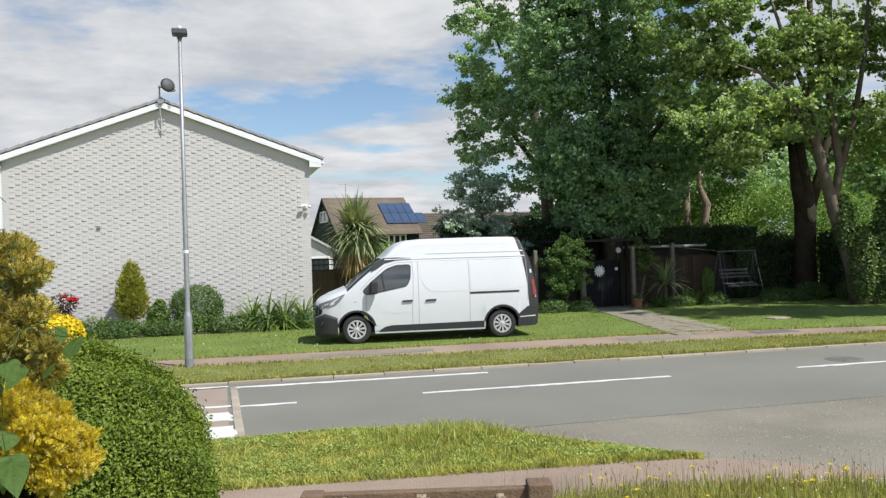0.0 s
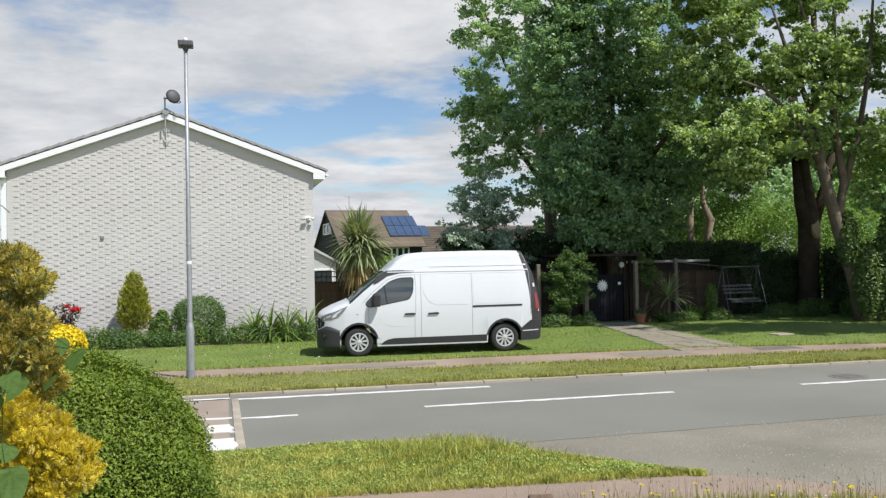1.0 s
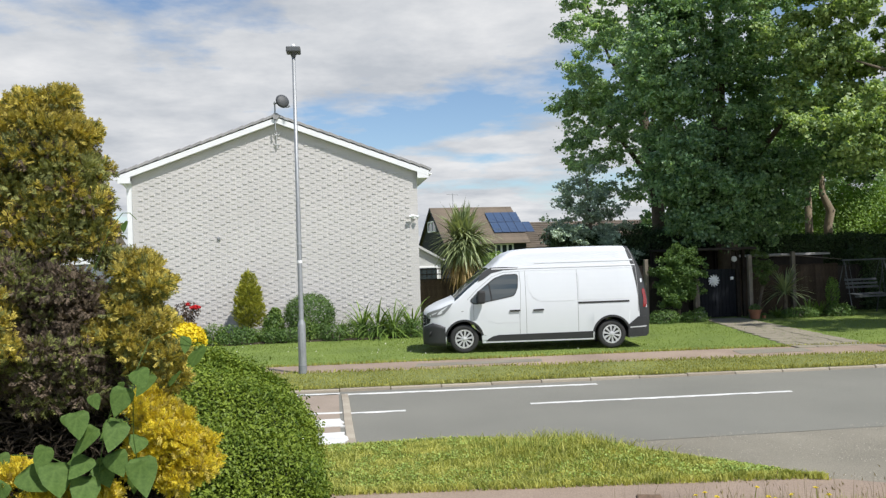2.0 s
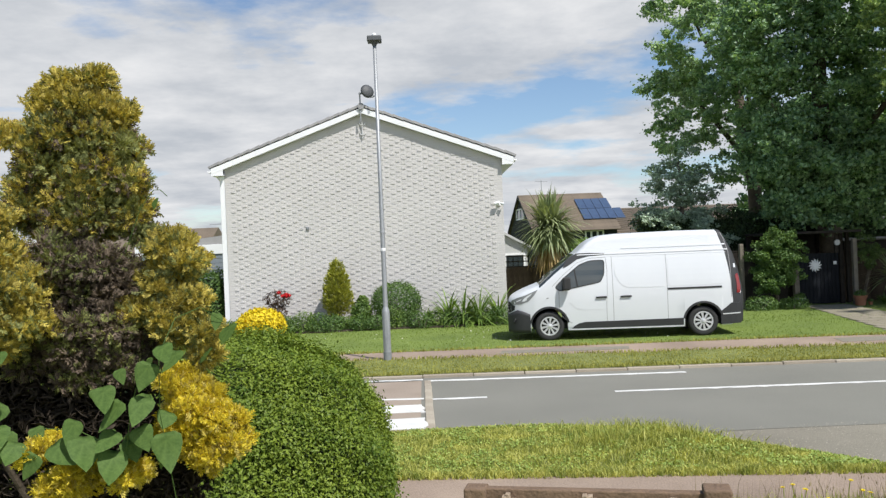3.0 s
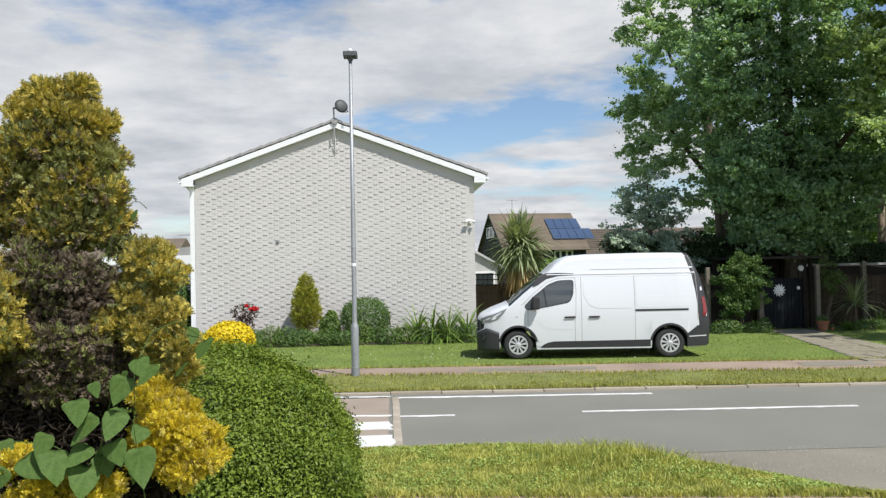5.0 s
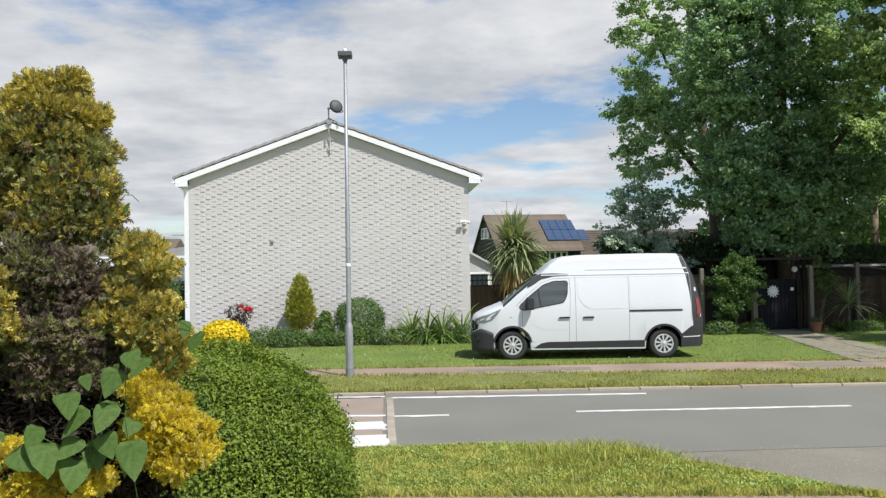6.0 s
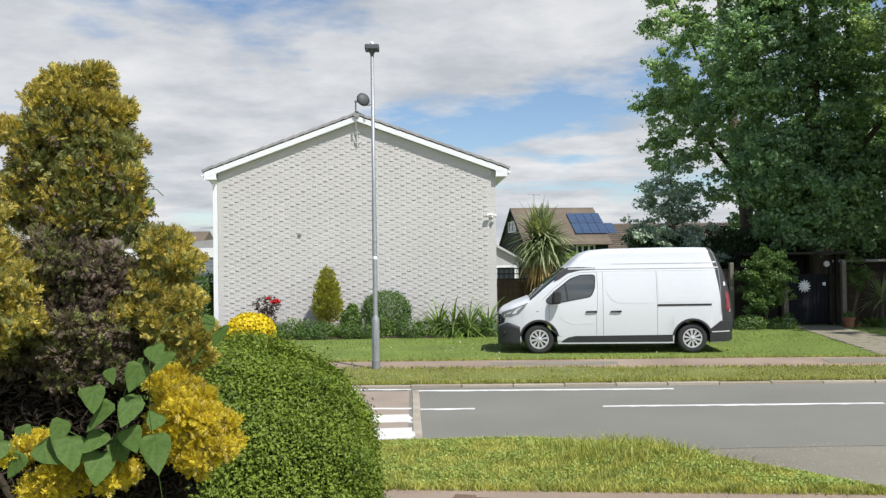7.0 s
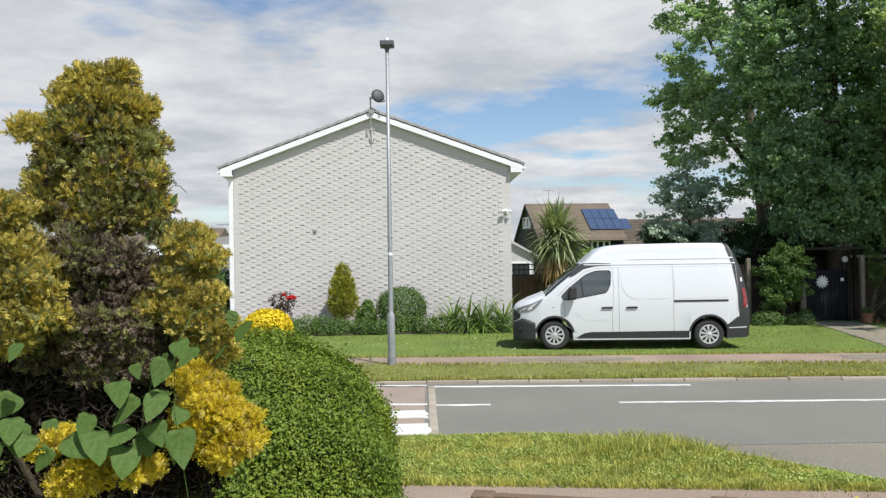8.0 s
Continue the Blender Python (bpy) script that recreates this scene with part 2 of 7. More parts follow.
M["grey_paint"] = material("grey paint", (0.16, 0.17, 0.18), (0.23, 0.24, 0.25), 0.6, 3, 30, 0.05)
M["lantern_grey"] = material("dark grey lantern", (0.05, 0.055, 0.06), (0.09, 0.095, 0.10), 0.6, 3, 30, 0.05)
M["headlamp"] = glassy("smoked headlight cover", (0.20, 0.21, 0.215), 0.08)
M["dish"] = material("dark grey mesh dish", (0.045, 0.048, 0.050), (0.075, 0.077, 0.080), 0.6, 4, 50, 0.1)
M["solar"] = material("blue solar panel", (0.04, 0.06, 0.11), (0.065, 0.10, 0.17), 0.22, 1, 4, 0.0)
M["clad_black"] = material("black weatherboard", (0.012, 0.014, 0.018), (0.024, 0.027, 0.033), 0.9, 2, 20, 0.2)
M["render_pale"] = material("pale grey render", (0.40, 0.41, 0.41), (0.54, 0.54, 0.53), 0.85, 1.5, 30, 0.2)
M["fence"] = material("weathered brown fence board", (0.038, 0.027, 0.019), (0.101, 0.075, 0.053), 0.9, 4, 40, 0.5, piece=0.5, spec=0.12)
# stained timber; two fence runs also take this colour in place of shade
M["dark_wood"] = material("dark stained and shaded wood", (0.018, 0.015, 0.013), (0.05, 0.042, 0.034), 0.8, 4, 40, 0.4, piece=0.4, spec=0.12)
M["post_wood"] = material("grey weathered post", (0.10, 0.085, 0.065), (0.22, 0.19, 0.15), 0.9, 4, 40, 0.5)
M["stained"] = material("brown stained rough timber", (0.085, 0.056, 0.034), (0.235, 0.15, 0.092), 0.8, 9, 70, 0.35)
M["endgrain"] = material("pale broken wood", (0.24, 0.17, 0.11), (0.46, 0.36, 0.26), 0.9, 14, 60, 0.8)
M["gate_paint"] = material("blue-black painted gate", (0.005, 0.006, 0.008), (0.012, 0.014, 0.018), 0.6, 3, 30, 0.2, piece=0.3, spec=0.12)
M["terracotta"] = material("terracotta", (0.22, 0.09, 0.045), (0.36, 0.16, 0.09), 0.9, 5, 40, 0.2)
M["white_metal"] = material("white painted metal", (0.70, 0.71, 0.72), (0.82, 0.82, 0.82), 0.4, 4, 30, 0.0)
M["garage_door"] = material("blue grey garage door", (0.170, 0.195, 0.220), (0.230, 0.255, 0.280), 0.55, 2, 20, 0.05)
M["iron"] = material("cast iron cover", (0.11, 0.10, 0.09), (0.24, 0.225, 0.20), 0.65, 9, 60, 0.5, metal=0.2)

# ---------------------------------------------------------------- tools


def box(bm, x0, x1, y0, y1, z0, z1, bevel=0.0):
    vs = [bm.verts.new((x, y, z)) for z in (z0, z1) for y in (y0, y1) for x in (x0, x1)]
    fs = [bm.faces.new([vs[i] for i in q]) for q in ((0, 2, 3, 1), (4, 5, 7, 6), (0, 1, 5, 4), (2, 6, 7, 3), (0, 4, 6, 2), (1, 3, 7, 5))]
    if bevel:
        es = list({e for f in fs for e in f.edges})
        bmesh.ops.bevel(bm, geom=es, offset=bevel, segments=2, affect="EDGES", profile=0.5)
    return vs


def tube(bm, points, radii, sides=8, caps=True):
    """A tapered tube along points."""
    rings = []
    pts = [Vector(p) for p in points]
    for i, p in enumerate(pts):
        d = (pts[min(i + 1, len(pts) - 1)] - pts[max(i - 1, 0)]).normalized()
        a = d.orthogonal().normalized() if i == 0 else (rings_a - d * rings_a.dot(d)).normalized()
        rings_a = a
        b = d.cross(a)
        rings.append([bm.verts.new(p + (a * math.cos(k * math.tau / sides) + b * math.sin(k * math.tau / sides)) * radii[i]) for k in range(sides)])
    for r0, r1 in zip(rings, rings[1:]):
        for k in range(sides):
            bm.faces.new((r0[k], r0[(k + 1) % sides], r1[(k + 1) % sides], r1[k]))
    if caps:
        bm.faces.new(rings[0][::-1]), bm.faces.new(rings[-1])


def lathe(bm, profile, sides=24, m=Matrix()):
    """Turns (radius, height) pairs round z, then moves by m."""
    rings = [[bm.verts.new(m @ Vector((max(r, 1e-4) * math.cos(k * math.tau / sides), max(r, 1e-4) * math.sin(k * math.tau / sides), h))) for k in range(sides)] for r, h in profile]
    for r0, r1 in zip(rings, rings[1:]):
        for k in range(sides):
            bm.faces.new((r0[k], r0[(k + 1) % sides], r1[(k + 1) % sides], r1[k]))


def prism(bm, outline, axis, a, b):
    """A flat outline of pairs, pushed along an axis from a to b."""
    def at(p, v):
        return {"x": (v, p[0], p[1]), "y": (p[0], v, p[1]), "z": (p[0], p[1], v)}[axis]
    v0, v1 = [bm.verts.new(at(p, a)) for p in outline], [bm.verts.new(at(p, b)) for p in outline]
    bm.faces.new(v0), bm.faces.new(v1[::-1])
    n = len(outline)
    for i in range(n):
        bm.faces.new((v0[i], v1[i], v1[(i + 1) % n], v0[(i + 1) % n]))


def finish(bm, name, mats, smooth=False):
    bmesh.ops.recalc_face_normals(bm, faces=bm.faces)
    me = bpy.data.meshes.new(name)
    bm.to_mesh(me)
    bm.free()
    for m in mats if isinstance(mats, (list, tuple)) else [mats]:
        me.materials.append(m)
    if smooth:
        me.polygons.foreach_set("use_smooth", [True] * len(me.polygons))
    return me


def part(name, bm, mat, parent, label="", smooth=False):
    ob = new(name, finish(bm, name, mat, smooth) if isinstance(bm, bmesh.types.BMesh) else bm)
    ob.parent = parent
    return tagged(ob, label)


def thing(name, m, label, category, group="", kind=""):
    ob = new(name)
    ob.empty_display_size = 0.2
    ob.matrix_world = m
    return tagged(ob, label, category, group, kind)


def solo(name, bm, mat, label, category, kind="", smooth=False):
    """A thing or piece of the setting that is one mesh."""
    ob = new(name, finish(bm, name, mat, smooth) if isinstance(bm, bmesh.types.BMesh) else bm)
    return tagged(ob, label, category, "", kind)


def raw_mesh(name, verts, faces, mat):
    """A mesh from numpy arrays of vertices (n, 3) and equal faces (m, k)."""
    me = bpy.data.meshes.new(name)
    k = faces.shape[1]
    me.vertices.add(len(verts))
    me.vertices.foreach_set("co", np.ascontiguousarray(verts, dtype=np.float32).ravel())
    me.loops.add(faces.size)
    me.loops.foreach_set("vertex_index", np.ascontiguousarray(faces, dtype=np.int32).ravel())
    me.polygons.add(len(faces))
    me.polygons.foreach_set("loop_start", np.arange(0, faces.size, k, dtype=np.int32))
    me.polygons.foreach_set("loop_total", np.full(len(faces), k, dtype=np.int32))
    me.update(calc_edges=True)
    me.materials.append(mat)
    return me


RNG = np.random.default_rng(7)


def unit(v):
    return v / np.maximum(np.linalg.norm(v, axis=1, keepdims=True), 1e-6)


def leaf_mesh(name, pos, nor, size, mat, width=0.62, along=None, spread=0.6, fold=0.16):
    """Small folded leaves at pos, facing about nor; each is an island of two triangles."""
    n = len(pos)
    nn = unit(nor + RNG.normal(0, spread, (n, 3)))
    t = RNG.normal(0, 1, (n, 3)) if along is None else along + RNG.normal(0, 0.35, (n, 3))
    t = unit(t - nn * np.sum(t * nn, axis=1, keepdims=True))
    b = np.cross(nn, t)
    s = (np.asarray(size) * RNG.uniform(0.65, 1.3, n))[:, None]
    v = np.empty((n, 4, 3))
    v[:, 0] = pos - t * s * 0.5
    v[:, 1] = pos + b * s * width * 0.5 + nn * s * fold - t * s * 0.06
    v[:, 2] = pos + t * s * 0.5 - nn * s * fold * 0.6
    v[:, 3] = pos - b * s * width * 0.5 + nn * s * fold - t * s * 0.06
    i = np.arange(n)[:, None] * 4
    f = np.concatenate([i + np.array([0, 1, 2]), i + np.array([0, 2, 3])])
    return raw_mesh(name, v.reshape(-1, 3), f, mat)


def shells(blobs, n, inner=0.35):
    """n points on the uneven shells of ellipsoids (centre, radii), with outward normals."""
    c, r = np.array([b[0] for b in blobs], float), np.array([b[1] for b in blobs], float)
    weight = (r[:, 0] * r[:, 1] + r[:, 1] * r[:, 2] + r[:, 0] * r[:, 2])
    pick = RNG.choice(len(blobs), n, p=weight / weight.sum())
    d = unit(RNG.normal(0, 1, (n, 3)))
    rad = 1 - inner * RNG.uniform(0, 1, n) ** 1.6 + RNG.normal(0, 0.05, n)
    pos = c[pick] + d * r[pick] * rad[:, None]
    return pos, unit(d / r[pick])


def clumped(lobes, count, radius, flat=0.75, shell=(0.7, 1.0)):
    """Clumps of leaves set in the outer shell of a crown's lobes."""
    out = []
    w = np.array([l[1][0] * l[1][1] + l[1][1] * l[1][2] + l[1][0] * l[1][2] for l in lobes])
    for k in RNG.choice(len(lobes), count, p=w / w.sum()):
        c, r = np.array(lobes[k][0]), np.array(lobes[k][1])
        d = unit(RNG.normal(0, 1, (1, 3)))[0]
        q = radius * RNG.uniform(0.6, 1.35)
        out.append((c + d * r * RNG.uniform(*shell), (q * RNG.uniform(0.9, 1.3), q * RNG.uniform(0.9, 1.3), q * flat)))
    return out


def blades(name, pos, height, width, mat, lean=0.45):
    """Grass blades, each a bent strip of three triangles."""
    n = len(pos)
    a = RNG.uniform(0, math.tau, n)
    side = np.stack([np.cos(a), np.sin(a), np.zeros(n)], 1)
    h = (np.asarray(height) * RNG.uniform(0.5, 1.3, n))[:, None]
    a2 = RNG.uniform(0, math.tau, n)
    tip = np.stack([np.cos(a2), np.sin(a2), np.zeros(n)], 1) * RNG.uniform(0, lean, n)[:, None] * h
    up = np.array([[0, 0, 1.0]])
    w = width * RNG.uniform(0.6, 1.3, n)[:, None]
    v = np.empty((n, 5, 3))
    v[:, 0], v[:, 1] = pos - side * w / 2, pos + side * w / 2
    mid = pos + up * h * 0.6 + tip * 0.35
    v[:, 2], v[:, 3] = mid - side * w * 0.35, mid + side * w * 0.35
    v[:, 4] = pos + up * h * RNG.uniform(0.8, 1.0, n)[:, None] + tip
    i = np.arange(n)[:, None] * 5
    f = np.concatenate([i + np.array([0, 1, 3]), i + np.array([0, 3, 2]), i + np.array([2, 3, 4])])
    return raw_mesh(name, v.reshape(-1, 3), f, mat)


def straps(name, base, n, length, width, mat, up=(0.2, 1.4), droop=0.9, segs=5, start=0.0, loose=0.0):
    """Long arching leaves from one point."""
    bm = bmesh.new()
    for _ in range(n):
        a, e = RNG.uniform(0, math.tau), RNG.uniform(*up)
        L = length * RNG.uniform(0.7, 1.15)
        d = Vector((math.cos(a) * math.cos(e), math.sin(a) * math.cos(e), math.sin(e)))
        side = Vector((-math.sin(a), math.cos(a), 0))
        p = Vector(base) + d * start + Vector((random.uniform(-loose, loose), random.uniform(-loose, loose), random.uniform(-loose, loose)))
        prev = None
        for s in range(segs + 1):
            k = s / segs
            w = width * (0.6 + 0.8 * k if k < 0.35 else 1.0 - (k - 0.35) ** 2 * 2.2)
            w = max(w, width * 0.05)
            row = (bm.verts.new(p - side * w / 2), bm.verts.new(p + side * w / 2))
            if prev:
                bm.faces.new((prev[0], prev[1], row[1], row[0]))
            prev = row
            d = (d + Vector((0, 0, -droop / segs))).normalized()
            p = p + d * L / segs
    return finish(bm, name, mat)
# ---------------------------------------------------------------- ground, road, pavements
ROAD = -0.06


def kerb_y(x):
    return 15.70 - 0.052 * min(20.0, max(-8.0, x))


def far_walk_near(x):
    """Near edge of the far footway."""
    return 17.75 - 0.10 * min(16.0, max(-4.0, x))


def far_walk_far(x):
    """Lawn side of the far footway."""
    k = min(16.0, max(-4.0, x))
    return 19.10 - 0.06 * k - 0.012 * max(0.0, k - 6.0) ** 2


def garden_y(x):
    """Far edge of the front garden's grass."""
    return 7.75 - 0.045 * max(0.0, x - 1.2) ** 2 - 0.06 * max(0.0, x - 2.6) ** 2


def walk_y(x):
    """Far edge of the near footway."""
    return 9.2 - 0.12 * min(4.6, max(0.0, x + 1.3)) - 0.62 * max(0.0, x - 3.25) ** 1.35


def mound_y(x):
    """Road side of the near grass verge."""
    return max(walk_y(x), 11.25 - 0.25 * max(0.0, x + 0.1) ** 1.9)


def mound_z(x, y):
    e = min(1.0, max(0.0, mound_y(x) - y) / 0.5) * min(1.0, max(0.0, y - walk_y(x)) / 0.4)
    bump = 0.12 * math.exp(-((x - 1.35) / 0.75) ** 2 - ((y - 10.0) / 0.7) ** 2) + 0.012 * noise.noise((x * 3.1, y * 3.1, 5))
    return ROAD + 0.055 + e * (0.025 + bump)


def garden_z(x, y):
    k = min(1.0, max(0.0, (garden_y(x) - y) / 4.5))
    return 0.58 * k * k * (3 - 2 * k)


def sheet(name, xs, lo, hi, rows, height, mat, label, category, kind="structure", skirt=0.12):
    """Ground between two edge lines lo(x) and hi(x), with turned-down edges."""
    bm = bmesh.new()
    grid = []
    for x in xs:
        a, b = lo(x), hi(x)
        ys = [a + (b - a) * j / rows for j in range(rows + 1)]
        col = [bm.verts.new((x, ys[0], height(x, ys[0]) - skirt))]
        col += [bm.verts.new((x, y, height(x, y))) for y in ys]
        col += [bm.verts.new((x, ys[-1], height(x, ys[-1]) - skirt))]
        grid.append(col)
    for c0, c1 in zip(grid, grid[1:]):
        for j in range(len(c0) - 1):
            bm.faces.new((c0[j], c1[j], c1[j + 1], c0[j + 1]))
    for c in grid:
        for e in c[1].link_edges[:] + c[-2].link_edges[:]:
            a, b = e.verts
            if abs(a.co.x - b.co.x) > 1e-6:
                e.smooth = False
    ob = solo(name, bm, mat, label, category, kind, True)
    for i, p in enumerate(ob.data.polygons):
        if i % (rows + 2) in (0, rows + 1):
            p.use_smooth = False
    return ob


def steps(a, b, d):
    n = max(1, round((b - a) / d))
    return [a + (b - a) * i / n for i in range(n + 1)]


bm = bmesh.new()
box(bm, -900, 900, -700, 1500, -0.6, -0.14)
solo("ground", bm, M["grass_ground"], "wide level grassy ground reaching the horizon", "ground", "structure")

sheet("road", steps(-60, 70, 1.0), lambda x: 10.78 if x < 1.6 else 10.78 - 0.02 * (x - 1.6), kerb_y, 4, lambda x, y: ROAD, M["asphalt"],
      "smooth grey asphalt road with worn white lines", "road")
sheet("road_junction", steps(-60, 70, 1.0), lambda x: -30.0, lambda x: 10.78 if x < 1.6 else 10.78 - 0.02 * (x - 1.6), 6, lambda x, y: ROAD - 0.002, M["old_asphalt"],
      "older stony asphalt at the mouth of the side road", "road")
sheet("pavement_far", steps(-60, 70, 1.0), far_walk_near, far_walk_far, 3, lambda x, y: 0.0, M["red_tarmac"],
      "reddish brown tarmac footway with patched strips", "pavement")
sheet("verge_far", steps(-60, 70, 0.5), lambda x: kerb_y(x) + 0.13, far_walk_near, 6,
      lambda x, y: 0.004 + 0.02 * noise.noise((x * 0.8, y * 0.8, 0)), M["grass_ground"], "mown grass verge between kerb and footway", "grass")
sheet("lawn", steps(-60, 70, 0.5), far_walk_far, lambda x: 60.0, 40,
      lambda x, y: 0.004 + 0.02 * noise.noise((x * 0.4, y * 0.4, 3)) * min(1, (y - 19) / 2), M["lawn"], "open mown front lawn", "grass")
sheet("pavement_near", steps(-30, 9, 0.25), garden_y, walk_y, 3, lambda x, y: ROAD + 0.055, M["red_tarmac"],
      "reddish brown footway beside the near verge", "pavement")
sheet("verge_near", steps(-30, 3.6, 0.12), lambda x: walk_y(x) - 0.01, lambda x: mound_y(x), 22, mound_z, M["grass_ground"],
      "humped rough grass verge at the junction corner", "grass")
sheet("front_garden", steps(-30, 9, 0.3), lambda x: -20.0, garden_y, 60, garden_z, M["grass_ground"], "sloping front garden grass", "grass")


def flat_piece(name, outline, z0, z1, mat, label, category, kind="structure"):
    bm = bmesh.new()
    prism(bm, outline, "z", z0, z1)
    return solo(name, bm, mat, label, category, kind)


# kerb stones along the far side of the road
bm = bmesh.new()
box(bm, -0.452, 0.452, 0, 0.125, -0.16, 0.0, 0.012)
kerb_me = finish(bm, "kerb_stone", M["kerb"])
kerb = thing("kerb", pose(0, 15.70, ROAD), "weathered concrete kerb of separate stones", "kerb", kind="structure")
x = -14.0
while x < 30:
    k = part("kerb_stone", kerb_me, None, kerb)
    k.matrix_local = pose(x + 0.457, kerb_y(x + 0.457) - 15.70, 0.045 + random.uniform(-0.006, 0.006), 0, 0, math.degrees(math.atan2(kerb_y(x + 0.9) - kerb_y(x), 0.9)) + random.uniform(-0.4, 0.4))
    x += 0.914

# raised crossing table with buff blocks, its edge strip and its markings
sheet("road_table", steps(-14, -1.22, 0.6), lambda x: 11.25, lambda x: 15.41, 6, lambda x, y: ROAD + 0.012, M["buff_blocks"], "buff paved speed table across the road", "paving")
table_edge = thing("table_edge", pose(-1.14, 13.3, ROAD), "pale worn concrete strip at the speed table's edge", "paving", kind="structure")
bm = bmesh.new()
box(bm, -0.058, 0.058, -0.295, 0.295, -0.05, 0.016, 0.006)
edge_me = finish(bm, "edge_block", M["kerb"])
for i in range(7):
    e = part("edge_block", edge_me, None, table_edge)
    e.matrix_local = pose(0.05 - 0.004 * i + random.uniform(-0.003, 0.003), -1.75 + 0.595 * i, 0, 0, 0, random.uniform(-0.6, 0.6))


def road_mark(name, a, b, width, label, wob=0.005):
    """A painted line from a to b with slightly uneven edges."""
    bm = bmesh.new()
    a, b = Vector(a), Vector(b)
    n = max(4, int((b - a).length / 0.15))
    d = (b - a).normalized()
    s = Vector((-d.y, d.x))
    rows = []
    for i in range(n + 1):
        p = a + (b - a) * i / n
        rows.append([bm.verts.new((*(p + s * (w * width / 2 + random.uniform(-wob, wob))), ROAD + z)) for w, z in ((-1, 0.0), (-1, 0.006), (1, 0.006), (1, 0.0))])
    for r0, r1 in zip(rows, rows[1:]):
        for j in range(3):
            bm.faces.new((r0[j], r0[j + 1], r1[j + 1], r1[j]))
    return solo(name, bm, M["road_paint"], label, "road marking", "structure")


road_mark("road_marking", (-1.11, 15.43), (3.34, 15.11), 0.11, "white painted line beside the kerb")
for m in (road_mark("road_marking", (-2.9, 15.62), (-1.2, 15.50), 0.09, "white painted line bending on to the speed table"), road_mark("road_marking", (-3.6, 13.92), (-1.18, 13.68), 0.09, "thin white line across the speed table")):
    m.matrix_world = pose(0, 0, 0.013)
road_mark("road_marking", (-1.06, 13.66), (-0.21, 13.63), 0.09, "short white line leaving the speed table")
road_mark("road_marking", (1.757, 13.61), (6.04, 13.40), 0.10, "long white centre line dash")
road_mark("road_marking", (8.47, 13.29), (12.9, 13.06), 0.10, "long white centre line dash")
road_mark("road_marking", (15.3, 12.93), (19.7, 12.7), 0.10, "long white centre line dash")
for y0, y1, x1 in ((12.66, 13.20, -1.20), (11.58, 12.25, -1.16)):
    rag = [(-3.4, y0), (-2.4, y0 + 0.02)] + [(x1 + random.uniform(-0.05, 0.05), y0 + (y1 - y0) * j / 4) for j in range(5)] + [(-2.4, y1 - 0.03), (-3.4, y1)]
    flat_piece("road_marking", rag, ROAD, ROAD + 0.02, M["road_paint"], "broad chipped white block marking on the speed table", "road marking")

bm = bmesh.new()
seam = [(1.7 + 0.42 * i, 10.80 - 0.02 * 0.42 * i + random.uniform(-0.03, 0.03)) for i in range(22)]
for (xa, ya), (xb, yb) in zip(seam, seam[1:]):
    bm.faces.new([bm.verts.new(p) for p in ((xa, ya - 0.012, ROAD + 0.003), (xb, yb - 0.012, ROAD + 0.003), (xb, yb + 0.012, ROAD + 0.003), (xa, ya + 0.012, ROAD + 0.003))])
bmesh.ops.remove_doubles(bm, verts=bm.verts, dist=0.001)
solo("road_seam", bm, M["asphalt"], "worn gritty joint between two asphalt surfaces", "road joint", "structure")
for outline, lab in (([(7.4, 17.6), (9.0, 17.5), (9.1, 18.1), (7.5, 18.2)], "dark patched strip in the footway"), ([(0.4, 18.15), (3.1, 18.0), (3.2, 18.45), (0.5, 18.6)], "grey patched strip in the footway")):
    flat_piece("footway_patch", outline, -0.02, 0.006, M["old_asphalt"], lab, "paving patch")
bm = bmesh.new()
lathe(bm, [(0, 0.006), (0.24, 0.006), (0.25, 0.003), (0.26, 0.006), (0.34, 0.006), (0.345, -0.02)], 28, pose(9.88, 13.75, ROAD))
for i in range(-2, 3):
    box(bm, 9.88 - 0.18, 9.88 + 0.18, 13.75 + i * 0.09 - 0.02, 13.75 + i * 0.09 + 0.02, ROAD + 0.004, ROAD + 0.012)
solo("manhole_cover", bm, M["iron"], "round cast iron manhole cover in the road", "manhole cover")

# garden path of slabs to the gate, and a slab in the lawn
garden_path = thing("garden_path", pose(9.9, 18.2, 0.0), "pale paved garden path leading to the gate", "path", kind="structure")
bm = bmesh.new()
box(bm, -0.29, 0.29, -0.29, 0.29, -0.05, 0.02, 0.006)
slab_me = finish(bm, "slab", M["slab"])
for j in range(13):
    k = j / 12
    left, right = -0.9 + 1.5 * k, 0.92 + 1.0 * k
    nx = 4 if j < 3 else 3 if j < 7 else 2
    for i in range(nx):
        w = (right - left) / nx
        s = part("slab", slab_me, None, garden_path)
        s.matrix_local = Matrix.Translation((left + w * (i + 0.5), 0.15 + j * 0.61, random.uniform(-0.004, 0.006))) @ Matrix.Diagonal((w / 0.61, 1, 1, 1))
bm = bmesh.new()
box(bm, -0.28, 0.28, -0.2, 0.2, -0.03, 0.035, 0.01)
s = solo("stone_slab", bm, M["kerb"], "pale flat stone slab set in the lawn", "slab")
s.matrix_world = pose(13.4, 20.2, 0.0, 0, 0, 8)
bm = bmesh.new()
box(bm, -0.55, 0.55, -0.25, 0.25, -0.03, 0.008, 0.004)
s = solo("inspection_cover", bm, M["iron"], "flat rectangular access cover in the footway", "cover")
s.matrix_world = pose(11.3, 17.6, 0.0)

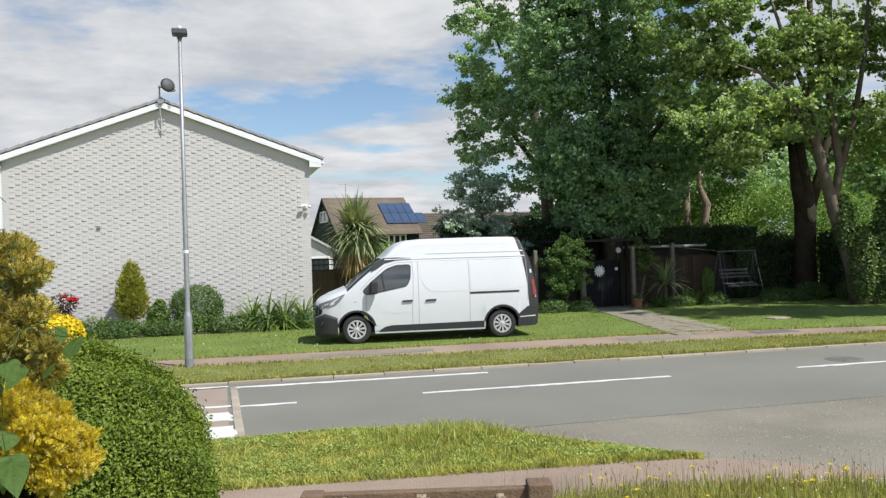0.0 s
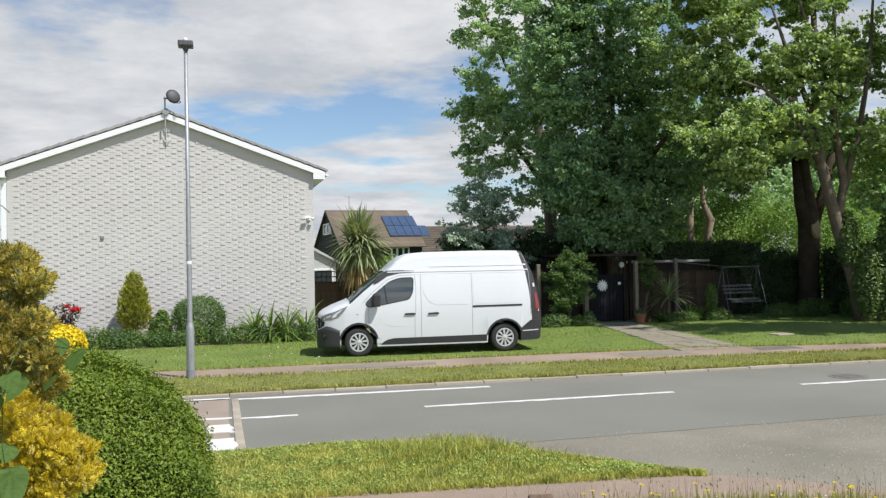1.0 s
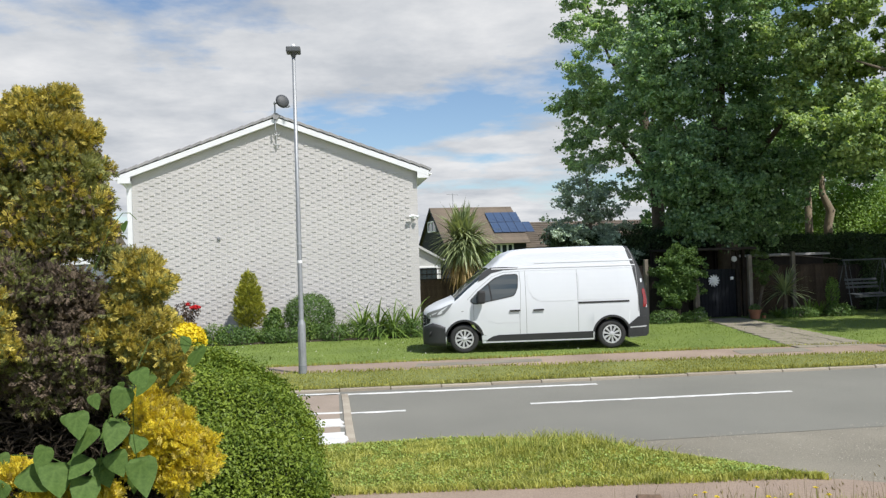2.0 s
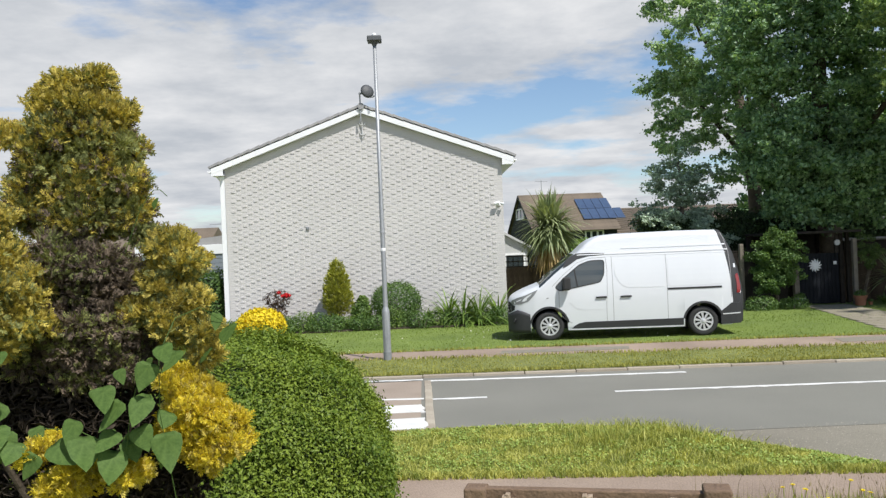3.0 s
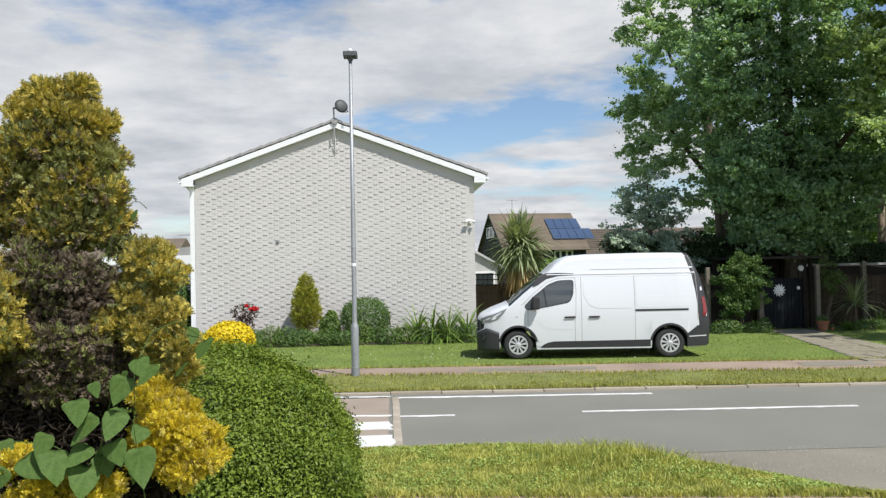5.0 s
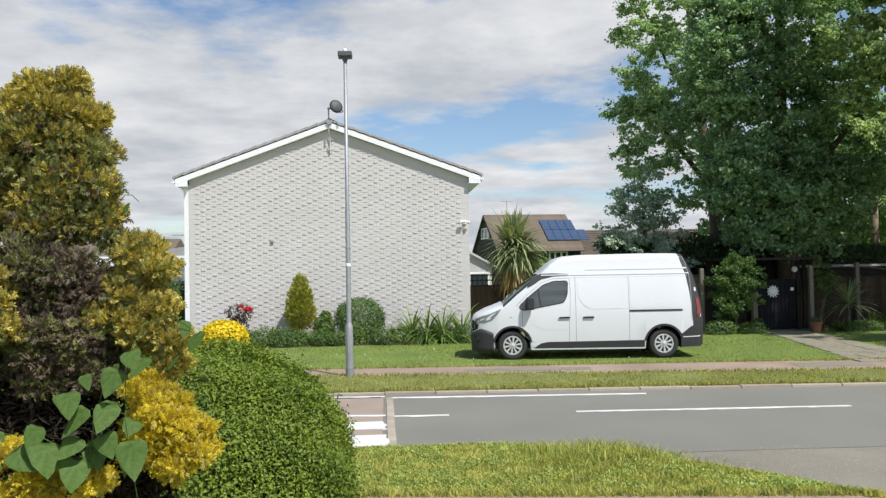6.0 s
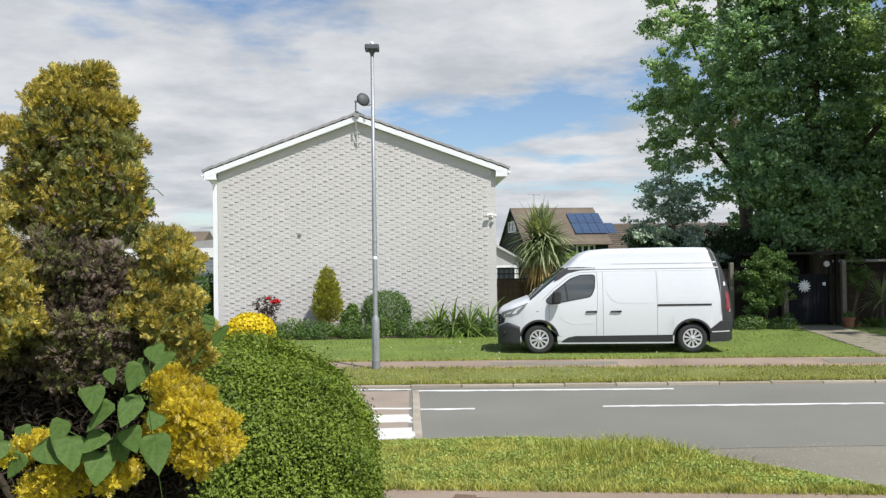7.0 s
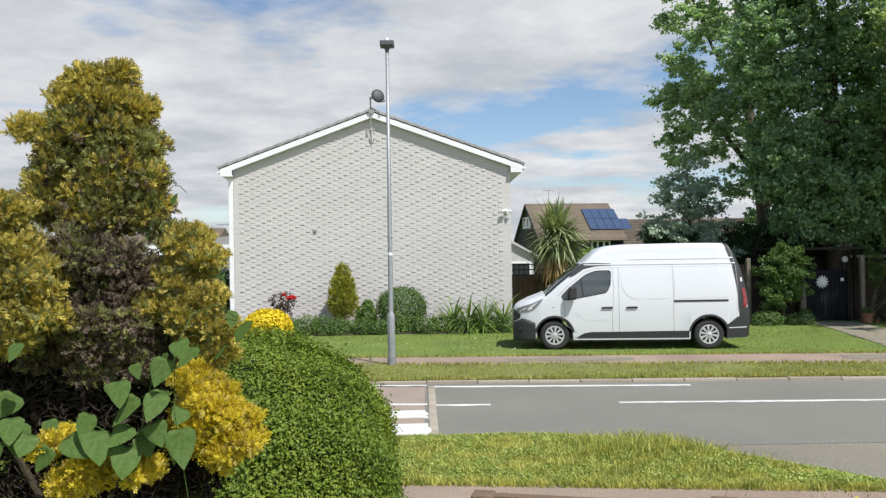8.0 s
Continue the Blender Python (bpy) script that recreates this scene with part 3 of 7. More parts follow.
# ---------------------------------------------------------------- the gabled house
WX0, WX1, RX, EZ, RZ, WY = -7.07, 1.42, -2.81, 4.90, 6.44, 26.2
house = thing("house", pose(RX, WY, 0), "two-storey white painted brick house with a plain gable end", "house")


def hp(x, z):
    return (x - RX, z)


gable = [hp(WX0, -0.1), hp(WX1, -0.1), hp(WX1, EZ + 0.033), hp(RX, RZ + 0.033), hp(WX0, EZ + 0.033)]
bm = bmesh.new()
prism(bm, gable, "y", 0.0, 9.0)
wall = part("wall", bm, M["brick"], house, "white painted brick gable wall with projecting headers")
# roof slopes of overlapping tile courses, stepped at the verge
SL = (RZ - EZ) / (WX1 - RX)
ang = math.atan(SL)
for side in (-1, 1):
    run = (WX1 - RX) + 0.36 if side > 0 else (RX - WX0) + 0.36
    length = run / math.cos(ang)
    roof = new("roof")
    roof.parent = house
    n = 15
    bm = bmesh.new()
    w = length / n
    box(bm, 0, w + 0.06, -0.20, 9.2, 0, 0.075, 0.006)
    course = finish(bm, "tile_course", M["roof_grey"])
    for i in range(n):
        c = part("tile_course", course, None, roof)
        m = Matrix.Translation((0, 0, RZ + 0.21)) @ (Matrix.Diagonal((1, 1, 1, 1)) if side > 0 else Matrix.Rotation(math.pi, 4, "Z") @ Matrix.Translation((0, -9.0, 0)))
        c.matrix_local = m @ Matrix.Rotation(ang, 4, "Y") @ Matrix.Translation((i * w, 0, 0.0)) @ Matrix.Rotation(radians(4.0), 4, "Y") @ Matrix.Translation((0, 0, 0.035))
    # barge board and soffit
    bm = bmesh.new()
    x_end = run * side
    z_end = RZ - SL * run
    top, deep = 0.20, 0.165
    prism(bm, [(0, RZ + top), (x_end, z_end + top), (x_end, z_end + top - deep), (0, RZ + top - deep)], "y", -0.180, -0.150)
    part("barge_board", bm, M["upvc"], house, "white barge board under the roof edge")
    bm = bmesh.new()
    prism(bm, [(0, RZ + 0.055), (x_end, z_end + 0.055), (x_end, z_end + 0.036), (0, RZ + 0.036)], "y", -0.150, -0.005)
    part("soffit", bm, M["upvc"], house)
    bm = bmesh.new()
    prism(bm, [(x_end - 0.004 * side, z_end + 0.034), (x_end - 0.004 * side, z_end - 0.022), (x_end - 0.36 * side, z_end - 0.022), (x_end - 0.36 * side, z_end + 0.034 + SL * 0.36)], "y", -0.178, -0.152)
    part("box_end", bm, M["upvc"], house)
    bm = bmesh.new()
    prism(bm, [(x_end - 0.02 * side, z_end + 0.18), (x_end - 0.02 * side, z_end - 0.02), (x_end - 0.36 * side, z_end - 0.02), (x_end - 0.36 * side, z_end + 0.02), (x_end - 0.06 * side, z_end + 0.02), (x_end - 0.06 * side, z_end + 0.18)], "y", -0.148, 9.0)
    part("fascia", bm, M["upvc"], house)
    bm = bmesh.new()
    g = [(x_end + side * (0.055 + 0.055 * math.cos(a)), z_end + 0.13 + 0.055 * math.sin(a)) for a in [math.pi + math.pi * j / 8 for j in range(9)]]
    prism(bm, g, "y", -0.17, 9.0)
    part("gutter", bm, M["upvc"], house, "white plastic gutter")
bm = bmesh.new()
lathe(bm, [(0.0, 0), (0.10, 0), (0.10, 0.40), (0.115, 0.40), (0.115, 0.44), (0, 0.44)], 12, pose(0, -0.24, RZ + 0.235, -90))
ridge_me = finish(bm, "ridge_tile", M["roof_grey"])
for i in range(21):
    r = part("ridge_tile", ridge_me, None, house)
    r.matrix_local = pose(0, i * 0.44, 0)
bm = bmesh.new()
tube(bm, [hp(WX0 - 0.32, EZ + 0.02)[:1] + (-0.12, EZ - 0.02), (WX0 - RX - 0.12, 0.10, EZ - 0.32), (WX0 - RX - 0.06, 0.10, EZ - 0.5), (WX0 - RX - 0.06, 0.10, 0.05)], [0.034] * 4, 10)
part("downpipe", bm, M["upvc"], house, "white plastic downpipe")
bm = bmesh.new()
box(bm, WX0 - RX - 0.16, WX0 - RX - 0.0, 0.02, 0.32, -0.1, EZ - 0.1, 0.01)
part("corner_trim", bm, M["upvc"], house)
bm = bmesh.new()
box(bm, WX0 - RX - 0.55, WX0 - RX - 0.16, 0.15, 0.18, 3.28, 3.30)
part("overflow_pipe", bm, M["galv"], house)
bm = bmesh.new()
for zb in (RZ - 0.62, RZ - 0.32):
    tube(bm, [(-0.09, -0.01, zb + 0.08), (-0.03, -0.06, zb), (0.05, -0.06, zb), (0.11, -0.01, zb + 0.08)], [0.014] * 4, 6)
tube(bm, [(0.0, -0.05, RZ - 0.72), (0.0, -0.05, RZ - 0.22)], [0.018, 0.018], 6)
part("mast_bracket", bm, M["render_pale"], house, "painted aerial bracket on the gable")
bm = bmesh.new()
box(bm, -4.60 - RX - 0.05, -4.60 - RX + 0.05, -0.05, 0.0, 2.99, 3.09, 0.02)
part("vent_cap", bm, M["grey_paint"], house, "small grey vent cap")

# security lamp at the corner of the gable
sec = thing("security_light", pose(1.28, WY, 3.55), "white security light and camera on the house wall", "security light")
bm = bmesh.new()
box(bm, -0.05, 0.05, -0.05, 0.0, -0.06, 0.06, 0.01)
tube(bm, [(0, -0.04, 0), (0.0, -0.12, 0.02)], [0.015, 0.015], 6)
part("bracket", bm, M["white_metal"], sec)
bm = bmesh.new()
tube(bm, [(-0.14, -0.15, 0.0), (-0.02, -0.15, 0.03), (0.0, -0.15, 0.03)], [0.05, 0.05, 0.03], 10)
part("camera_body", bm, M["white_metal"], sec)
bm = bmesh.new()
tube(bm, [(0.04, -0.14, 0.02), (0.14, -0.16, -0.02)], [0.03, 0.055], 10)
part("lamp_head", bm, M["white_metal"], sec)

# satellite dish on a mast at the ridge
dish = thing("satellite_dish", pose(RX, WY - 0.198, RZ + 0.1), "dark grey satellite dish on a thin mast at the gable peak", "satellite dish")
bm = bmesh.new()
tube(bm, [(-0.02, 0, -0.3), (-0.02, 0, 0.57)], [0.022, 0.022], 8)
part("mast", bm, M["galv"], dish)
bm = bmesh.new()
lathe(bm, [(0.0, 0.04), (0.08, 0.036), (0.155, 0.016), (0.207, -0.016), (0.212, -0.009), (0.155, 0.028), (0.08, 0.048), (0, 0.053)], 26, pose(0.22, -0.10, 0.57) @ pose(0, 0, 0, 78, 0, 25))
part("reflector", bm, M["dish"], dish, smooth=True)
bm = bmesh.new()
tube(bm, [(-0.05, 0, 0.52), (0.05, -0.02, 0.52), (0.19, -0.06, 0.54)], [0.03, 0.022, 0.03], 8)
part("mount", bm, M["grey_paint"], dish)
bm = bmesh.new()
tube(bm, [(0.22, -0.07, 0.38), (0.38, -0.2, 0.36), (0.43, -0.24, 0.40)], [0.012, 0.012, 0.03], 8)
part("receiver_arm", bm, M["grey_paint"], dish)

# ---------------------------------------------------------------- lamp column
lamp = thing("street_lamp", pose(-1.92, 17.95, 0.0), "galvanised steel lamp column with a small flat lantern", "street lamp")
bm = bmesh.new()
lathe(bm, [(0, 0), (0.085, 0), (0.085, 0.16), (0.083, 0.17)], 16)
part("foot", bm, M["grey_paint"], lamp, "dark painted foot")
bm = bmesh.new()
lathe(bm, [(0.080, 0.16), (0.080, 0.98), (0.076, 1.02), (0.05, 1.10), (0.047, 1.12)], 16)
part("base_compartment", bm, M["galv"], lamp, smooth=True)
bm = bmesh.new()
lathe(bm, [(0.050, 1.10), (0.046, 3.4), (0.040, 3.45), (0.035, 6.54), (0, 6.54)], 14)
part("column", bm, M["galv"], lamp, smooth=True)
bm = bmesh.new()
box(bm, -0.03, 0.03, -0.083, -0.078, 0.35, 0.85, 0.003)
part("door", bm, M["galv"], lamp)
for zz in (2.25, 2.6):
    bm = bmesh.new()
    lathe(bm, [(0.050, zz), (0.052, zz + 0.01), (0.052, zz + 0.05), (0.049, zz + 0.06)], 14)
    part("band", bm, M["white_metal"] if zz < 2.4 else M["galv"], lamp, "pale label band")
lantern = new("lantern")
lantern.parent = lamp
lantern.matrix_local = pose(0, 0, 6.52)
bm = bmesh.new()
lathe(bm, [(0.036, -0.06), (0.05, -0.02), (0.06, 0.0), (0.10, 0.05)], 16)
part("spigot", bm, M["lantern_grey"], lantern)
bm = bmesh.new()
box(bm, -0.145, 0.145, -0.12, 0.18, 0.04, 0.15, 0.02)
part("housing", bm, M["lantern_grey"], lantern, "dark grey lantern housing")
bm = bmesh.new()
lathe(bm, [(0.045, 0.15), (0.045, 0.19), (0.03, 0.215), (0, 0.22)], 12)
part("photocell", bm, M["white_metal"], lantern, "white photocell cap")
# ---------------------------------------------------------------- the van
van = thing("van", pose(0.929, 21.016, 0.0, 0, 0, -5.6), "white high-roofed panel van with dark grey trim on the lawn", "van")
XR0, XR1 = 4.60, 5.36


def lerp(x, pts):
    for (a, b), (c, d) in zip(pts, pts[1:]):
        if x <= c:
            k = max(0.0, (x - a) / (c - a))
            return b + (d - b) * k
    return pts[-1][1]


def plan(x):
    return lerp(x, ((0, 0.60), (0.05, 0.72), (0.14, 0.82), (0.3, 0.90), (0.6, 0.955), (1.1, 0.978), (4.7, 0.978), (5.15, 0.955), (5.30, 0.92), (5.36, 0.86)))


def flank(z):
    """Half-width share: fullest at the waist, drawn in below and far more towards the roof."""
    if z > 1.0:
        return 1.0 - 0.1376 * (z - 1.0) ** 1.7
    return 1.0 - 0.05 * ((1.0 - z) / 0.8) ** 2


def rear(z):
    return lerp(z, ((0.2, 5.33), (0.75, 5.36), (1.1, 5.33), (1.5, 5.27), (1.9, 5.17), (2.2, 5.04), (2.47, 4.90)))


def roofline(x):
    return lerp(x, ((0, 0.92), (0.04, 1.0), (0.12, 1.06), (0.35, 1.17), (0.68, 1.29), (0.75, 1.335), (1.05, 1.60), (1.5, 1.955), (1.62, 2.03), (1.85, 2.24), (2.02, 2.345), (2.2, 2.40), (2.6, 2.43), (4.0, 2.445), (5.4, 2.43)))


def sill(x):
    z = lerp(x, ((0, 0.26), (0.2, 0.22), (0.5, 0.24), (5.0, 0.24), (5.36, 0.30)))
    for c in (0.93, 4.428):
        d = abs(x - c)
        if d < 0.42:
            z = max(z, 0.34 + math.sqrt(0.42 ** 2 - d * d))
    return z


def side_y(x, z):
    if x > XR0:
        k = (x - XR0) / (rear(z) - XR0)
        x = XR0 + k * (XR1 - XR0)
    return plan(x) * flank(z)


stations = sorted(set([round(v, 4) for v in [0, 0.02, 0.05, 0.09, 0.14, 0.2, 0.27, 0.35, 0.44, 0.68, 0.71, 0.75, 0.85, 0.95, 1.05, 1.2, 1.4, 1.5, 1.56, 1.62, 1.7, 1.78, 1.85, 1.93, 2.02, 2.1, 2.2, 2.4, 2.6, 2.9, 3.2, 3.5, 3.8, 4.6, 4.75, 4.9, 5.0, 5.04, 5.1, 5.18, 5.25, 5.31, 5.345, 5.36]]
                      + [round(c + 0.42 * math.sin(radians(a)), 4) for c in (0.93, 4.428) for a in range(-90, 91, 10)]
                      + [round(c + s * 0.4201, 4) for c in (0.93, 4.428) for s in (-1, 1)]))
bm = bmesh.new()
rows = []
for xs in stations:
    zb, zt = sill(xs), roofline(xs)
    rr = min(0.16, (zt - zb) * 0.25)
    half = []
    zk = min(0.80, zb + (zt - rr - zb) * 0.62)
    zl = [zb + (zk - zb) * j / 6 for j in range(6)] + [zk + (zt - rr - zk) * j / 12 for j in range(13)]
    for z in zl:
        half.append((plan(xs) * flank(z), z))
    w = half[-1][0]
    for j in range(1, 6):
        a = j / 6 * math.pi / 2
        half.append((w - rr * 0.95 * (1 - math.cos(a)), zt - rr + rr * 0.94 * math.sin(a)))
    w2 = half[-1][0]
    for j in range(1, 4):
        half.append((w2 * (1 - j / 3), zt - 0.012 + 0.012 * j / 3))
    ring = [(-y, z) for y, z in half] + [(y, z) for y, z in reversed(half[:-1])]
    row = []
    for y, z in ring:
        x = xs if xs <= XR0 else XR0 + (xs - XR0) / (XR1 - XR0) * (rear(z) - XR0)
        row.append(bm.verts.new((x, y, z)))
    rows.append(row)
NR = len(rows[0])
for si, (r0, r1) in enumerate(zip(rows, rows[1:])):
    xm = (stations[si] + stations[si + 1]) / 2
    for j in range(NR):
        f = bm.faces.new((r0[j], r0[(j + 1) % NR], r1[(j + 1) % NR], r1[j]))
        top_face = 20 <= j < NR - 21
        if j == NR - 1:
            f.material_index = 1
        elif xm > 5.075:
            f.material_index = 1
        elif top_face and 0.72 < xm < 1.56:
            f.material_index = 2
bm.faces.new(rows[0][::-1]).material_index = 0
bm.faces.new(rows[-1]).material_index = 1
body = part("body", bm, [M["van_white"], M["van_grey"], M["glass"]], van, "white painted body shell", True)
for i, p in enumerate(body.data.polygons):
    if i % NR == NR - 1 or i >= NR * (len(stations) - 1):
        p.use_smooth = False


def side_patch(outline, off, mat, name, parent, label="", both=True, step=0.12, depth=0.02, grow=None):
    """A panel cut to an outline of (x, z) that follows the flank, standing off it."""
    for s in (-1, 1) if both else (-1,):
        bm = bmesh.new()
        vs = [bm.verts.new((px, 0, pz)) for px, pz in outline]
        geom = [bm.faces.new(vs)]
        geom += list(geom[0].edges) + vs
        xs0, xs1 = min(p[0] for p in outline), max(p[0] for p in outline)
        zs0, zs1 = min(p[1] for p in outline), max(p[1] for p in outline)
        for lo, hi, ax in ((xs0, xs1, 0), (zs0, zs1, 2)):
            for v in steps(lo, hi, step)[1:-1]:
                co, no = [0, 0, 0], [0, 0, 0]
                co[ax], no[ax] = v, 1
                out = bmesh.ops.bisect_plane(bm, geom=geom, plane_co=co, plane_no=no)
                geom = out["geom"]
        faces = [g for g in geom if isinstance(g, bmesh.types.BMFace)]
        inner = bmesh.ops.extrude_face_region(bm, geom=faces)["geom"]
        outer = {v for f in faces if f.is_valid for v in f.verts}
        new_v = [g for g in inner if isinstance(g, bmesh.types.BMVert)]
        fresh = set(new_v)
        for v in new_v:
            v.co.y = s * (side_y(v.co.x, v.co.z) + off)
        for v in outer:
            if v not in fresh:
                v.co.y = s * (side_y(v.co.x, v.co.z) - depth)
        part(name, bm, mat, parent, label)


def strip(points, width, mat, name, off=0.004, label=""):
    """A thin line of trim along (x, z) points on both flanks."""
    fine = []
    for (a, b), (c, d) in zip(points, points[1:]):
        n = max(1, int(math.hypot(c - a, d - b) / 0.08))
        fine += [(a + (c - a) * i / n, b + (d - b) * i / n) for i in range(n)]
    fine.append(points[-1])
    for s in (-1, 1):
        bm = bmesh.new()
        rws = []
        for i, (px, pz) in enumerate(fine):
            q0, q1 = fine[max(0, i - 1)], fine[min(len(fine) - 1, i + 1)]
            dx, dz = q1[0] - q0[0], q1[1] - q0[1]
            L = math.hypot(dx, dz) or 1
            nx, nz = -dz / L * width / 2, dx / L * width / 2
            rws.append([bm.verts.new((px + k * nx, s * (side_y(px + k * nx, pz + k * nz) + o), pz + k * nz)) for k, o in ((-1, -0.01), (-1, off), (1, off), (1, -0.01))])
        for r0, r1 in zip(rws, rws[1:]):
            for j in range(3):
                bm.faces.new((r0[j], r0[j + 1], r1[j + 1], r1[j]))
        part(name, bm, mat, van, label)


def rounded(pts, r=0.05, n=4):
    """An outline with its corners rounded."""
    out = []
    m = len(pts)
    for i in range(m):
        p, a, b = Vector(pts[i]), Vector(pts[i - 1]), Vector(pts[(i + 1) % m])
        ra = min(r, (a - p).length * 0.45)
        rb = min(r, (b - p).length * 0.45)
        u, v = p + (a - p).normalized() * ra, p + (b - p).normalized() * rb
        for k in range(n + 1):
            t = k / n
            out.append(tuple(u * (1 - t) ** 2 + p * 2 * t * (1 - t) + v * t * t))
    return out


win = rounded([(1.08, 1.235), (1.30, 1.45), (1.66, 1.735), (1.90, 1.82), (2.235, 1.825), (2.215, 1.50), (2.13, 1.325), (1.18, 1.15)], 0.07)
side_patch(win, 0.004, M["glass"], "side_window", van, "dark tinted cab window")
strip([(1.54, 1.64), (1.60, 1.24)], 0.03, M["black"], "window_divider", 0.008)
strip(win + [win[0]], 0.022, M["black"], "window_seal", 0.006)
strip([(1.165, 0.62), (1.165, 1.15)], 0.009, M["seam"], "door_gap", 0.002)
strip([(1.165, 0.62), (1.34, 0.46), (1.45, 0.40)], 0.009, M["seam"], "door_gap", 0.002)
strip([(1.02, 1.26), (1.26, 1.50), (1.62, 1.79), (1.9, 1.88), (2.27, 1.89), (2.29, 1.6), (2.27, 1.05), (2.25, 0.85), (2.25, 0.25)], 0.009, M["seam"], "door_gap", 0.002)
strip([(2.405, 1.905), (2.405, 0.25)], 0.010, M["seam"], "door_gap", 0.002)
strip([(3.635, 1.905), (3.635, 0.25)], 0.009, M["seam"], "door_gap", 0.002)
strip([(2.30, 1.905), (5.0, 1.905)], 0.010, M["seam_light"], "roof_rail_edge")
strip([(1.62, 1.965), (2.4, 1.965), (5.05, 1.965)], 0.022, M["seam_light"], "roof_seam", 0.012)
strip([(2.65, 2.085), (5.0, 2.085)], 0.03, M["van_white"], "roof_rib", 0.010)
pan = rounded([(2.46, 1.83), (3.60, 1.83), (3.60, 1.17), (2.76, 1.17), (2.60, 1.24), (2.47, 1.46)], 0.07)
side_patch(pan, 0.004, M["van_white"], "door_panel", van, "pressed white door panel")
strip(pan + [pan[0]], 0.008, M["seam_light"], "panel_edge", 0.005)
pan = rounded([(3.67, 1.82), (4.98, 1.82), (5.0, 1.24), (4.85, 1.185), (3.67, 1.175)], 0.07)
side_patch(pan, 0.004, M["van_white"], "side_panel", van, "pressed white side panel")
strip(pan + [pan[0]], 0.008, M["seam_light"], "panel_edge", 0.005)
strip([(1.40, 0.90), (1.52, 0.76), (1.68, 0.70), (2.2, 0.70)], 0.010, M["seam_light"], "door_crease", 0.004)
side_patch([(1.44, 0.27), (1.50, 0.33), (1.60, 0.385), (1.75, 0.415), (3.98, 0.43), (3.98, 0.27)], 0.014, M["van_grey"], "sill_cladding", van, "dark grey sill cladding")
side_patch([(1.36, 0.235), (1.36, 0.262), (4.0, 0.262), (4.0, 0.235)], 0.016, M["seam_light"], "sill_strip", van, "pale lower sill")
side_patch([(3.645, 1.09), (3.645, 1.133), (4.86, 1.137), (4.86, 1.095)], 0.010, M["black"], "door_rail", van, "black sliding door rail")
for x0 in (2.01, 2.57):
    side_patch(rounded([(x0, 0.955), (x0, 0.99), (x0 + 0.25, 0.995), (x0 + 0.25, 0.958)], 0.012), 0.032, M["black"], "door_handle", van, "black door handle")
    side_patch(rounded([(x0 + 0.06, 0.995), (x0 + 0.09, 1.025), (x0 + 0.19, 1.025), (x0 + 0.21, 0.996)], 0.02), 0.005, M["seam_light"], "handle_recess", van)
# dark wedge where the high roof meets the windscreen
side_patch([(1.36, 1.86), (1.60, 2.0), (1.9, 2.005), (2.26, 1.985), (2.24, 1.945), (1.9, 1.93), (1.62, 1.865), (1.42, 1.73), (1.28, 1.66)], 0.006, M["van_grey"], "roof_wedge", van, "dark wedge at the top of the windscreen")
# front bumper, lamps and grille
bump_top = ((0.0, 0.62), (0.10, 0.68), (0.22, 0.735), (0.36, 0.70), (0.50, 0.64), (0.53, 0.63))
bm = bmesh.new()
rows = []
for xs in (0, 0.03, 0.08, 0.14, 0.22, 0.30, 0.38, 0.44, 0.50, 0.515):
    zt = lerp(xs, bump_top)
    zb = 0.20 if xs > 0.1 else 0.22
    prof = [(plan(xs) * flank(zb + (zt - zb) * j / 6) + 0.022, zb + (zt - zb) * j / 6) for j in range(7)]
    prof = [(prof[0][0] - 0.05, zb)] + prof + [(prof[-1][0] - 0.04, zt + 0.004)]
    rows.append([bm.verts.new((xs - 0.025, -y, z)) for y, z in prof] + [bm.verts.new((xs - 0.025, y, z)) for y, z in reversed(prof)])
n = len(rows[0])
for r0, r1 in zip(rows, rows[1:]):
    for j in range(n - 1):
        bm.faces.new((r0[j], r0[j + 1], r1[j + 1], r1[j]))
bm.faces.new(rows[0])
part("front_bumper", bm, M["van_grey"], van, "dark grey moulded front bumper", True)
lampo = rounded([(0.045, 0.86), (0.07, 0.96), (0.20, 1.02), (0.40, 1.08), (0.69, 1.205), (0.60, 1.08), (0.46, 0.93), (0.30, 0.875), (0.14, 0.86)], 0.03)
side_patch(lampo, 0.006, M["headlamp"], "headlight", van, "dark glazed headlight", step=0.06)
side_patch([(0.42, 0.965), (0.38, 0.94), (0.31, 0.93), (0.34, 0.985), (0.42, 1.05), (0.56, 1.125), (0.50, 1.06), (0.43, 1.01)], 0.012, M["lens_clear"], "daytime_light", van, "bright curved daytime lamp", step=0.06)
side_patch([(0.18, 0.945), (0.30, 0.995), (0.28, 0.955), (0.18, 0.92)], 0.012, M["lens_clear"], "headlight_reflector", van, step=0.06)
for z in (0.70, 0.77, 0.84, 0.90):
    bm = bmesh.new()
    box(bm, -0.015, 0.10, -0.66, 0.66, z - 0.022, z + 0.022, 0.006)
    part("grille_slat", bm, M["black"], van, "black grille slat")
for z in (0.735, 0.87):
    bm = bmesh.new()
    box(bm, -0.02, 0.05, -0.62, 0.62, z - 0.006, z + 0.006)
    part("grille_bar", bm, M["chrome"], van, "thin chrome grille bar")
side_patch([(0.004, 0.66), (0.004, 0.84), (0.03, 0.93), (0.10, 0.85), (0.15, 0.84), (0.13, 0.74)], 0.008, M["black"], "grille_end", van, "black end of the grille", step=0.03)
